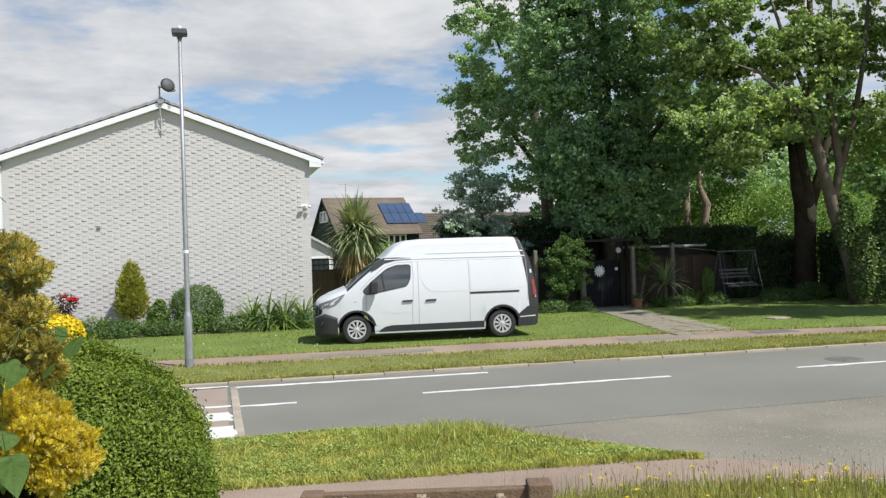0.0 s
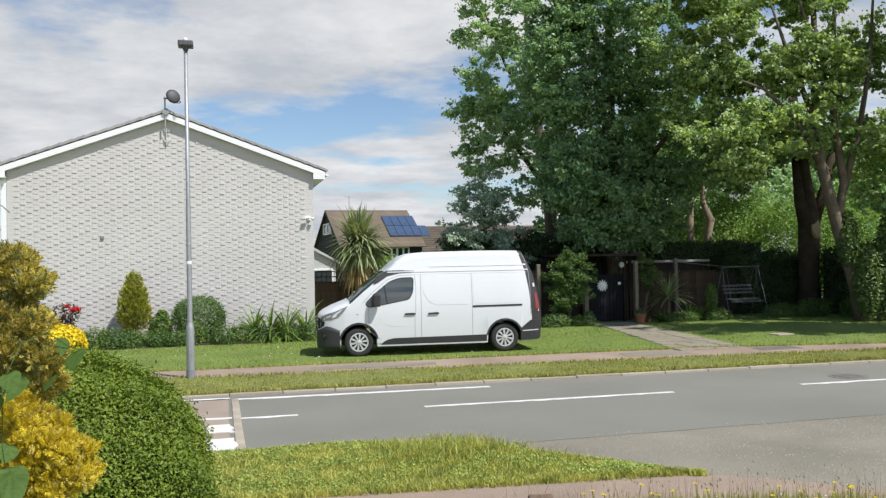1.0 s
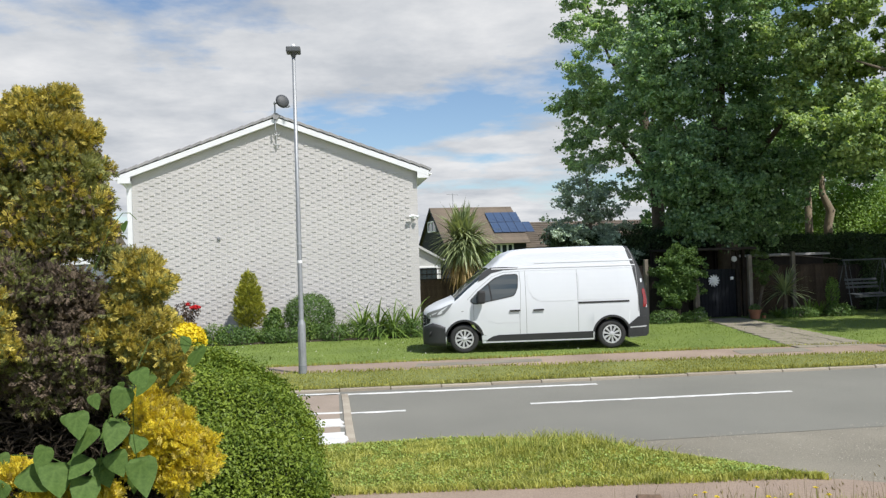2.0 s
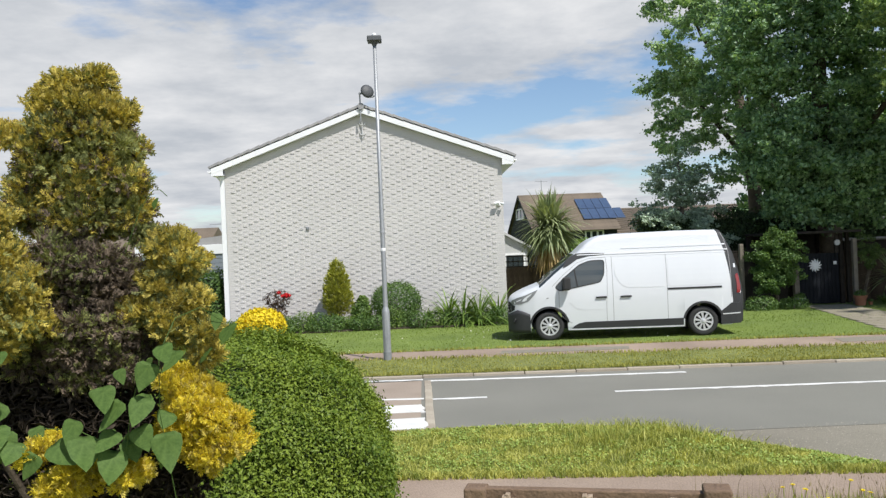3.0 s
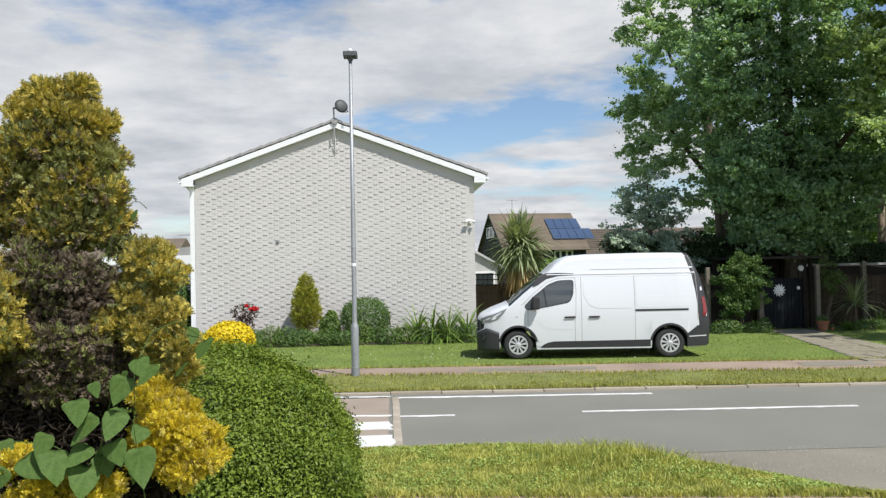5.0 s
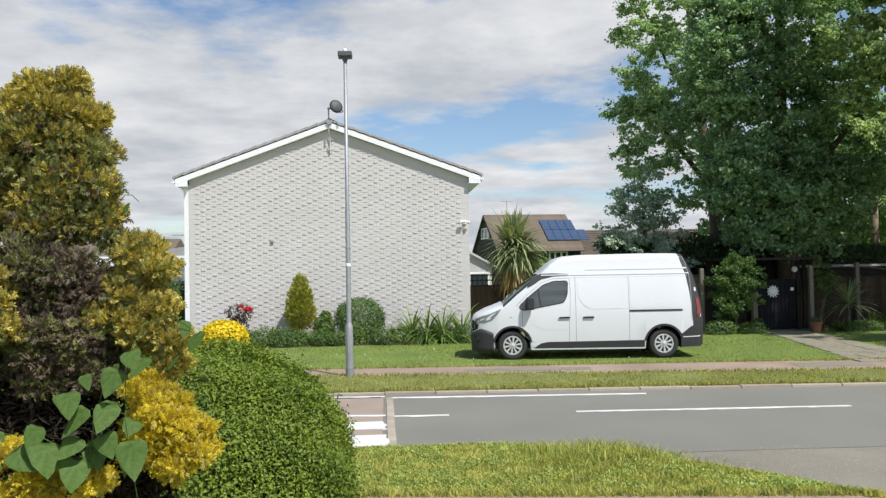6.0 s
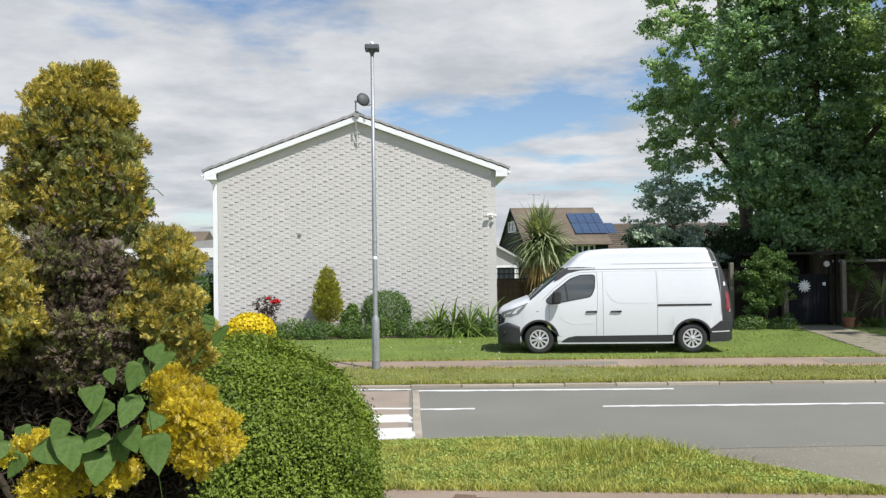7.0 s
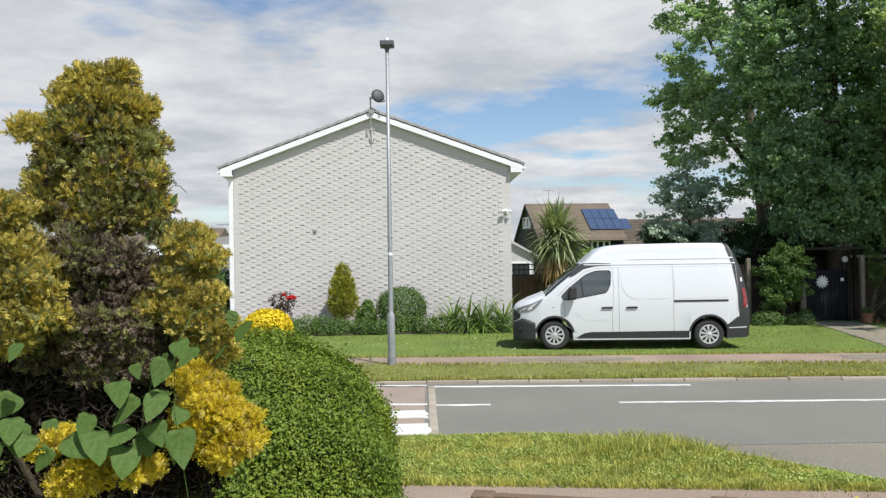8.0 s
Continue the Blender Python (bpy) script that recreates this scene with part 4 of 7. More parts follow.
for s in (-1, 1):
    bm = bmesh.new()
    lathe(bm, [(0.075, 0), (0.075, 0.02), (0.05, 0.026), (0, 0.026)], 14, pose(0.155, s * 0.815, 0.47) @ pose(0, 0, 0, 0, -70, 0) @ pose(0, 0, 0, 20 * s, 0, 0))
    part("fog_light", bm, M["black"], van)
# indicator, mirrors, wipers, rear
for s in (-1, 1):
    bm = bmesh.new()
    box(bm, 0.875, 0.925, s * 0.955 - 0.02, s * 0.955 + 0.02, 0.985, 1.005, 0.004)
    part("side_indicator", bm, M["seam"], van)
for s in (-1, 1):
    bm = bmesh.new()
    box(bm, 1.25, 1.43, min(s * 1.02, s * 1.20), max(s * 1.02, s * 1.20), 1.17, 1.47, 0.04)
    box(bm, 1.29, 1.38, min(s * 0.93, s * 1.06), max(s * 0.93, s * 1.06), 1.17, 1.22, 0.015)
    part("door_mirror", bm, M["black"], van, "black door mirror")
side_patch([(5.06, 0.74), (4.82, 0.55), (4.82, 0.26), (5.28, 0.27), (5.30, 0.55), (5.27, 0.74)], 0.018, M["van_grey"], "rear_bumper", van, "dark grey rear bumper")
strip([(4.86, 0.49), (5.26, 0.505)], 0.022, M["seam_light"], "bumper_step", 0.024)
side_patch([(5.17, 1.37), (5.20, 1.17), (5.19, 0.96), (5.27, 0.96), (5.29, 1.12), (5.255, 1.35), (5.22, 1.41)], 0.012, M["lens_red"], "tail_light", van, "red tail lamp", step=0.06)
side_patch([(5.15, 1.54), (5.15, 1.63), (5.19, 1.63), (5.195, 1.54)], 0.010, M["lens_clear"], "reverse_lens", van, step=0.06)
side_patch([(5.25, 0.95), (5.25, 1.02), (5.285, 1.02), (5.285, 0.95)], 0.010, M["lens_clear"], "rear_reflector", van, step=0.06)
strip([(5.075, 0.87), (5.075, 1.5), (5.06, 1.9), (4.99, 2.2), (4.92, 2.36)], 0.014, M["seam"], "rear_corner_gap")
for c in (0.93, 4.428):
    arc = [(c + 0.44 * math.sin(radians(a)), 0.34 + 0.44 * math.cos(radians(a))) for a in range(-80, 81, 8)]
    strip(arc, 0.045, M["van_grey"], "wheel_arch_trim", 0.010)
bm = bmesh.new()
box(bm, 0.55, 5.1, -0.75, 0.75, 0.26, 0.40)
part("underbody", bm, M["black"], van)

# one wheel, then four
bm = bmesh.new()
lathe(bm, [(0.21, -0.09), (0.23, -0.105), (0.30, -0.108), (0.328, -0.095), (0.340, -0.07), (0.342, 0), (0.340, 0.07), (0.328, 0.095), (0.30, 0.108), (0.23, 0.105), (0.21, 0.09)], 40)
tyre_me = finish(bm, "tyre", M["black"], True)
bm = bmesh.new()
lathe(bm, [(0, 0.04), (0.21, 0.05), (0.212, -0.09)], 30)
well_me = finish(bm, "wheel_disc", M["black"])
bm = bmesh.new()
lathe(bm, [(0.187, 0.088), (0.195, 0.108), (0.218, 0.108), (0.226, 0.09)], 40)
lathe(bm, [(0.0, 0.118), (0.025, 0.118), (0.03, 0.108), (0.062, 0.10), (0.07, 0.085)], 30)
for k in range(10):
    a = k * math.tau / 10
    m = Matrix.Rotation(a, 4, "Z")
    q = [(0.055, -0.014), (0.195, -0.027), (0.195, 0.027), (0.055, 0.014)]
    t0 = [bm.verts.new(m @ Vector((u, v, 0.103 - 0.10 * abs(u - 0.12) * 0.2))) for u, v in q]
    t1 = [bm.verts.new(m @ Vector((u, v, 0.075))) for u, v in q]
    bm.faces.new(t0)
    for i in range(4):
        bm.faces.new((t0[i], t1[i], t1[(i + 1) % 4], t0[(i + 1) % 4]))
trim_me = finish(bm, "wheel_trim", M["silver"])
for c in (0.93, 4.428):
    for s in (-1, 1):
        wheel = new("wheel")
        wheel.parent = van
        wheel.matrix_local = pose(c, s * 0.82, 0.342) @ pose(0, 0, 0, -90 * s, 0, 0) @ pose(0, 0, 0, 0, 0, random.uniform(0, 36))
        for nm, me in (("tyre", tyre_me), ("wheel_disc", well_me), ("wheel_trim", trim_me)):
            part(nm, me, None, wheel)
# ---------------------------------------------------------------- plants: builders


def tree(name, base, label, trunk_pts, trunk_r, limbs, lobes, n_clump, clump_r, n_leaf, size, leaf, bark, shell=(0.6, 1.0), inner=0.5, category="tree", flat=0.7):
    """A tree in world places: trunk, limbs, and a crown of leaf clumps."""
    t = thing(name, pose(*base), label, category)
    off = np.array(base)
    rel = [tuple(np.array(p) - off) for p in trunk_pts]
    bm = bmesh.new()
    tube(bm, rel, trunk_r, 12)
    part("trunk", bm, bark, t, smooth=True)
    for pts, rad in limbs:
        bm = bmesh.new()
        tube(bm, [tuple(np.array(p) - off) for p in pts], rad, 8)
        part("limb", bm, bark, t, smooth=True)
    lb = [(np.array(c) - off, r) for c, r in lobes]
    big = clumped(lb, int(n_clump * 1.15), clump_r, flat * 0.85, (shell[0] * 0.9, shell[1] * 1.06))
    cl = clumped(big, n_clump * 11, clump_r * 0.30, 0.6, (0.5, 1.15))
    pos, nor = shells(cl, n_leaf, 0.7)
    stray = RNG.uniform(0, 1, n_leaf) < 0.22
    pos[stray] += RNG.normal(0, clump_r * 0.26, (stray.sum(), 3))
    nor = nor * 0.7 + np.array([[0.05, -0.4, 0.45]])
    part("crown", leaf_mesh("crown", pos, nor, size, leaf, 0.72, None, 0.75), None, t)
    return t



def shrub(name, base, label, blobs, n, size, leaf, stems=5, category="shrub", width=0.55, inner=0.4, rough_top=0.0, stem_mat=None):
    """A shrub: a few stems and a mass of leaves over ellipsoids given relative to base."""
    t = thing(name, pose(*base), label, category)
    bm = bmesh.new()
    c0 = Vector(blobs[0][0])
    for _ in range(stems):
        e = c0 + Vector((random.uniform(-1, 1) * blobs[0][1][0] * 0.6, random.uniform(-1, 1) * blobs[0][1][1] * 0.6, random.uniform(-0.2, 0.5) * blobs[0][1][2]))
        tube(bm, [(random.uniform(-0.05, 0.05), random.uniform(-0.05, 0.05), -0.05), tuple(e * 0.5 + Vector((0, 0, 0.05))), tuple(e)], [0.022, 0.016, 0.006], 6)
    part("woody_base", bm, stem_mat or M["bark"], t)
    pos, nor = shells(blobs, n, inner)
    keep = pos[:, 2] > 0.02
    part("foliage", leaf_mesh("foliage", pos[keep], nor[keep] + np.array([[0, 0, 0.35]]), size, leaf, width), None, t)
    return t


def clipped_hedge(name, x0, x1, y0, y1, z1, label, leaf, n, size, base_z=0.0, wave=0.06, core=True, fuzz=0.05):
    """A box hedge: a near-black core for the inner shade, and leaves over its top and faces."""
    cx, cy = (x0 + x1) / 2, (y0 + y1) / 2
    t = thing(name, pose(cx, cy, base_z), label, "hedge")
    hx, hy, h = (x1 - x0) / 2, (y1 - y0) / 2, z1 - base_z
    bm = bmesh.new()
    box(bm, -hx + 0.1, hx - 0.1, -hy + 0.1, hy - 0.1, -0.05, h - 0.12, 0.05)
    part("core", bm, M["hedge_shade"], t, "solid dark core standing in for shade inside the hedge")
    areas = np.array([2 * hx * 2 * hy, 2 * hx * h, 2 * hx * h * 0.3, 2 * hy * h, 2 * hy * h])
    f = RNG.choice(5, n, p=areas / areas.sum())
    u, v = RNG.uniform(-1, 1, n), RNG.uniform(-1, 1, n)
    w = (v + 1) / 2 * h
    pos = np.select([(f == k)[:, None] for k in range(5)], [np.stack([u * hx, v * hy, np.full(n, h)], 1), np.stack([u * hx, np.full(n, -hy), w], 1), np.stack([u * hx, np.full(n, hy), w], 1), np.stack([np.full(n, -hx), u * hy, w], 1), np.stack([np.full(n, hx), u * hy, w], 1)])
    nor = np.array([[0, 0, 1], [0, -1, 0], [0, 1, 0], [-1, 0, 0], [1, 0, 0]], float)[f]
    lump = wave * (np.sin(pos[:, 0] * 3.1 + 1) + np.sin(pos[:, 2] * 4.3 + pos[:, 1] * 3.7))
    pos = pos + nor * (lump + RNG.normal(-0.03, fuzz, n))[:, None]
    part("foliage", leaf_mesh("foliage", pos, nor + np.array([[0, 0, 0.3]]), size, leaf, 0.6), None, t)
    return t


def sprays(name, blobs, n, length, leaf, inner=0.3, lift=0.35):
    """Flat feathery conifer sprays: each a fan of narrow fingers round a short stem."""
    pos, nor = shells(blobs, n, inner)
    out = unit(nor + np.array([[0, 0, lift]]) + RNG.normal(0, 0.38, (n, 3)))
    side = unit(np.cross(out, RNG.normal(0, 1, (n, 3))))
    face = np.cross(out, side)
    L = (length * RNG.uniform(0.6, 1.3, n))[:, None]
    fingers = [(0.0, 0.0, 1.0), (0.1, 0.62, 0.55), (0.1, -0.62, 0.55), (0.4, 0.56, 0.46), (0.4, -0.56, 0.46), (0.72, 0.5, 0.36), (0.72, -0.5, 0.36)]
    V, F = [], []
    base = 0
    for at, turn, ln in fingers:
        d = unit(out * math.cos(turn) + side * math.sin(turn) + face * RNG.normal(0, 0.25, (n, 1)))
        b = unit(np.cross(d, face))
        p = pos + out * L * at * 0.72
        q = p + d * L * ln * 0.75
        w = L * 0.062
        mid = (p + q) / 2 + face * L * RNG.normal(0, 0.05, (n, 1))
        v = np.stack([p - b * w * 0.5, mid - b * w, q, mid + b * w], 1)
        V.append(v.reshape(-1, 3))
        i = np.arange(n)[:, None] * 4 + base
        F += [i + np.array([0, 1, 2]), i + np.array([0, 2, 3])]
        base += n * 4
    return raw_mesh(name, np.concatenate(V), np.concatenate(F), leaf)


def area_points(n, x0, x1, lo, hi, height):
    x = RNG.uniform(x0, x1, n)
    k = RNG.uniform(0, 1, n)
    a, b = np.array([lo(v) for v in x]), np.array([hi(v) for v in x])
    y = a + (b - a) * k
    z = np.array([height(p, q) for p, q in zip(x, y)])
    return np.stack([x, y, z], 1)


# ---------------------------------------------------------------- trees and hedges at the back
lime = tree("tree", (11.9, 32.4, 0.0), "tall lime-green broadleaved tree behind the holly", [(11.9, 32.4, -0.1), (11.8, 32.4, 4), (11.2, 32.5, 9), (10.8, 32.4, 13)], [0.32, 0.26, 0.16, 0.05],
            [([(11.7, 32.4, 5), (10.2, 32.2, 6.8), (8.7, 32, 8.5)], [0.13, 0.08, 0.03]), ([(11.5, 32.4, 6), (11.8, 32.2, 8.5), (12.4, 32, 10.5)], [0.12, 0.07, 0.03]), ([(11.2, 32.4, 8), (9.9, 32.2, 10), (9.0, 32, 12)], [0.1, 0.06, 0.03])],
            [((10.7, 32.4, 8.3), (2.5, 2.2, 4.2)), ((9.3, 32.0, 10.2), (1.5, 1.5, 2.8)), ((9.2, 32.0, 6.8), (1.5, 1.4, 2.2)), ((9.8, 32.2, 12.6), (1.7, 1.5, 2.2))], 120, 0.46, 54000, 0.115, M["lime_tree"], M["bark"], (0.55, 1.0), 0.6)
holly = tree("holly_tree", (8.15, 30.0, 0.0), "dark glossy holly tree with an uneven outline", [(8.15, 30, -0.1), (8.2, 30, 2.5), (8.1, 30, 5.0)], [0.14, 0.1, 0.03], [],
             [((8.1, 30, 2.5), (1.65, 1.3, 1.7)), ((7.9, 30, 4.3), (0.85, 0.8, 1.1)), ((8.8, 30, 4.0), (0.8, 0.8, 0.9)), ((7.2, 30, 3.2), (0.7, 0.7, 0.9)), ((8.3, 30, 5.2), (0.5, 0.5, 0.6))], 120, 0.28, 25000, 0.085, M["holly"], M["bark"], (0.5, 1.05), 0.6)
maple = tree("maple_tree", (12.6, 28.3, 0.0), "large dense dark green maple shading the garden fence", [(12.6, 28.3, -0.1), (12.6, 28.3, 3), (12.5, 28.4, 7), (12.6, 28.3, 12)], [0.42, 0.36, 0.25, 0.08],
             [([(12.6, 28.3, 3.2), (11.2, 27.6, 5.2), (10.2, 27.0, 6.6)], [0.18, 0.1, 0.03]), ([(12.6, 28.3, 4.2), (14.2, 27.8, 6.2), (15.2, 27.4, 7.6)], [0.18, 0.1, 0.03])],
             [((12.3, 28.0, 7.4), (2.9, 2.4, 4.2)), ((11.6, 27.2, 4.6), (1.8, 1.6, 1.9)), ((12.9, 27.2, 4.4), (1.9, 1.5, 1.8)), ((14.6, 27.8, 6.6), (2.2, 1.9, 2.8)), ((12.3, 28.0, 11.5), (2.7, 2.3, 3.0)), ((10.7, 27.5, 8.5), (1.7, 1.6, 2.6)), ((11.2, 27.4, 3.3), (1.2, 0.9, 0.9)), ((12.4, 27.7, 3.4), (1.5, 0.8, 0.9)), ((13.7, 28.6, 3.3), (1.4, 0.8, 0.8))],
             260, 0.66, 150000, 0.13, M["maple_dark"], M["bark"], (0.6, 1.0), 0.6)
# crown lobes from x = 20 on are unseen, added to shade swing and fence
syc = tree("sycamore_tree", (18.45, 22.8, 0.0), "tall leaning sycamore with sunlit yellow-green leaves", [(18.5, 22.8, -0.1), (18.2, 22.8, 1.2), (17.55, 22.8, 3.1), (17.05, 22.85, 5.0), (16.9, 22.9, 6.4), (16.95, 22.9, 9.5), (16.9, 22.9, 12)], [0.30, 0.22, 0.19, 0.16, 0.13, 0.09, 0.04],
           [([(17.55, 22.8, 3.1), (17.85, 22.8, 4.4), (17.6, 22.9, 6.6), (17.7, 22.9, 9.6), (17.9, 22.9, 11.5)], [0.15, 0.13, 0.10, 0.07, 0.03]), ([(17.85, 22.8, 4.2), (18.5, 22.8, 6.2), (18.95, 22.8, 8.2), (19.2, 22.8, 11)], [0.12, 0.09, 0.07, 0.03]),
            ([(17.05, 22.85, 5.0), (15.9, 22.6, 6.4), (14.6, 22.3, 7.2), (13.4, 22.0, 7.4)], [0.12, 0.08, 0.05, 0.02]), ([(16.9, 22.9, 6.4), (15.8, 22.6, 8.2), (15.0, 22.4, 9.8)], [0.1, 0.07, 0.03]), ([(17.6, 22.9, 7.6), (16.4, 22.5, 9.2), (15.6, 22.2, 10.6)], [0.09, 0.06, 0.02])],
           [((14.4, 23.0, 6.8), (1.9, 1.7, 1.9)), ((15.0, 23.2, 9.4), (2.4, 2.0, 2.4)), ((16.6, 23.4, 6.0), (1.5, 1.3, 1.2)), ((16.6, 23.6, 11.4), (2.0, 1.8, 1.6)), ((19.9, 23.4, 5.2), (1.6, 1.4, 1.5)), ((13.4, 22.6, 5.4), (1.1, 1.0, 1.1)), ((12.9, 23.2, 8.4), (1.5, 1.4, 2.0)), ((13.4, 23.8, 11.4), (2.2, 1.8, 2.0)), ((19.9, 23.6, 8.6), (1.2, 1.0, 1.3)), ((21.8, 22.0, 8.0), (2.4, 2.0, 2.4)), ((21.0, 21.6, 5.6), (1.6, 1.5, 1.5)), ((20.0, 21.0, 11.0), (2.4, 2.0, 1.8)), ((16.8, 22.0, 7.6), (1.1, 0.5, 1.6)), ((18.4, 22.2, 6.0), (1.0, 0.5, 1.0))],
           360, 0.46, 150000, 0.13, M["sycamore"], M["bark"], (0.45, 1.0), 0.6)
# tree out of view on the right, added only to shade the lawn
tree("shade_tree", (20.6, 16.9, 0.0), "unseen broadleaved tree added by the road to shade the lawn beside the path", [(20.6, 16.9, -0.1), (20.5, 16.9, 3.0), (20.0, 16.9, 7.0), (19.8, 16.8, 12.0)], [0.30, 0.25, 0.18, 0.06],
     [([(20.4, 16.9, 4.0), (19.2, 17.3, 6.5), (18.4, 17.6, 8.0)], [0.14, 0.09, 0.03]), ([(20.1, 16.9, 6.5), (19.0, 16.6, 10.0), (18.2, 16.4, 12.0)], [0.12, 0.08, 0.03])],
     [((19.8, 15.8, 10.0), (2.2, 2.0, 2.0)), ((18.6, 17.3, 8.0), (1.7, 1.6, 1.8)), ((17.9, 16.0, 12.0), (1.6, 1.6, 1.6)), ((20.4, 16.6, 7.0), (2.0, 1.8, 1.6))], 140, 0.55, 24000, 0.17, M["sycamore"], M["bark"], (0.4, 1.0), 0.6)
stump = tree("pollard_tree", (19.4, 26.4, 0.0), "broad old trunk with a pale sawn limb scar", [(19.4, 26.4, -0.1), (19.4, 26.4, 1.5), (19.45, 26.4, 3.3), (19.3, 26.5, 5.2), (19.0, 26.6, 8.5)], [0.44, 0.36, 0.38, 0.26, 0.12],
             [([(19.35, 26.4, 3.0), (19.0, 26.3, 4.1), (18.8, 26.3, 5.8)], [0.26, 0.2, 0.1]), ([(19.5, 26.4, 3.0), (20.2, 26.4, 4.6), (20.8, 26.4, 6.8)], [0.24, 0.18, 0.08])],
             [((19.3, 26.6, 6.6), (2.2, 1.4, 1.2)), ((22.2, 26.4, 5.6), (1.9, 1.6, 2.0)), ((17.2, 27.0, 6.2), (1.6, 1.3, 1.4))], 90, 0.55, 26000, 0.16, M["maple_dark"], M["bark_dark"], (0.5, 1.0), 0.6)
bm = bmesh.new()
lathe(bm, [(0, 0.02), (0.17, 0.02), (0.19, -0.01), (0.2, -0.12)], 16, pose(0.02, -0.40, 3.15) @ pose(0, 0, 0, 66, 0, -20) @ Matrix.Diagonal((0.85, 2.3, 1, 1)))
part("limb_scar", bm, M["sawn"], stump, "pale sawn limb scar")
ivy = shrub("ivy", (18.9, 22.5, 0.0), "glossy ivy climbing over the sycamore trunk and hedge end", [((-0.55, 0, 1.3), (0.45, 0.40, 1.2)), ((0.4, 0.05, 1.4), (0.85, 0.5, 1.5)), ((0.9, 0.1, 2.6), (0.8, 0.5, 1.2)), ((-1.05, 0.2, 2.6), (0.34, 0.36, 0.9))], 16000, 0.085, M["ivy"], 4, "ivy", 0.8, 0.35)

# far small trees and sunlit growth behind the dark hedge
bright = shrub("bush", (21.5, 32.5, 0.0), "sunlit fresh green bushes behind the dark hedge", [((-2.2, 0, 2.6), (2.2, 1.4, 2.3)), ((1.6, -1.2, 2.4), (2.4, 1.4, 2.2)), ((4.4, -0.5, 2.8), (2.2, 1.4, 2.6)), ((-0.3, 0.4, 3.6), (1.6, 1.2, 1.5))], 40000, 0.11, M["bright_bush"], 6, "bush", 0.6, 0.5)
tree("tree", (17.15, 30.5, 0.0), "slender pale-trunked tree beyond the clipped hedge", [(17.15, 30.5, -0.1), (17.12, 30.5, 3.0), (17.2, 30.6, 6.0)], [0.16, 0.15, 0.08], [],
     [((17.6, 31.2, 6.6), (2.3, 1.5, 1.9))], 60, 0.55, 16000, 0.15, M["lime_tree"], M["bark_pale"])
tree("tree", (18.1, 30.6, 0.0), "slender crooked pale-trunked tree beyond the clipped hedge", [(18.1, 30.6, -0.1), (17.98, 30.6, 3.0), (18.12, 30.6, 3.6), (17.85, 30.7, 4.3), (17.9, 30.8, 6)], [0.17, 0.16, 0.17, 0.12, 0.08], [],
     [((19.8, 32.0, 6.9), (2.3, 1.6, 1.9))], 60, 0.55, 16000, 0.15, M["lime_tree"], M["bark_pale"])
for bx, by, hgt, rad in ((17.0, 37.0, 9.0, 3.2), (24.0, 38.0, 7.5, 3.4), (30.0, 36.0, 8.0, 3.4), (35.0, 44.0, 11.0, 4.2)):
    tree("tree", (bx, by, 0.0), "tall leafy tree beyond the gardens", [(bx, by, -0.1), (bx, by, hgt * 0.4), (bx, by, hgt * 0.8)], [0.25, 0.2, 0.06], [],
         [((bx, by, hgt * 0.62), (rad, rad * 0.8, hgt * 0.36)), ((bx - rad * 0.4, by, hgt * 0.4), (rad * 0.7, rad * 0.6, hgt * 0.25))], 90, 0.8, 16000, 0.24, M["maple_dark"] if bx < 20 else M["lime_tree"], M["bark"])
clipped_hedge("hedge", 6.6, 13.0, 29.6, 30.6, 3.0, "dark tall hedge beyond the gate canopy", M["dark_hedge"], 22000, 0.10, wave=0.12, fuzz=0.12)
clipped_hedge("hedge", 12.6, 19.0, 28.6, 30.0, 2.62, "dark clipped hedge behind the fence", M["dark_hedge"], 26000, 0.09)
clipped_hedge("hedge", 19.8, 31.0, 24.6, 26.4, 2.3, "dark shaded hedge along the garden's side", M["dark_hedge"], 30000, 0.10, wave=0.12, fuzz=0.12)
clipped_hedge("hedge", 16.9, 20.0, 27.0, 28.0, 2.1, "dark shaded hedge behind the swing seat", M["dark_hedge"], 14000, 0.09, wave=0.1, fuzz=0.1)

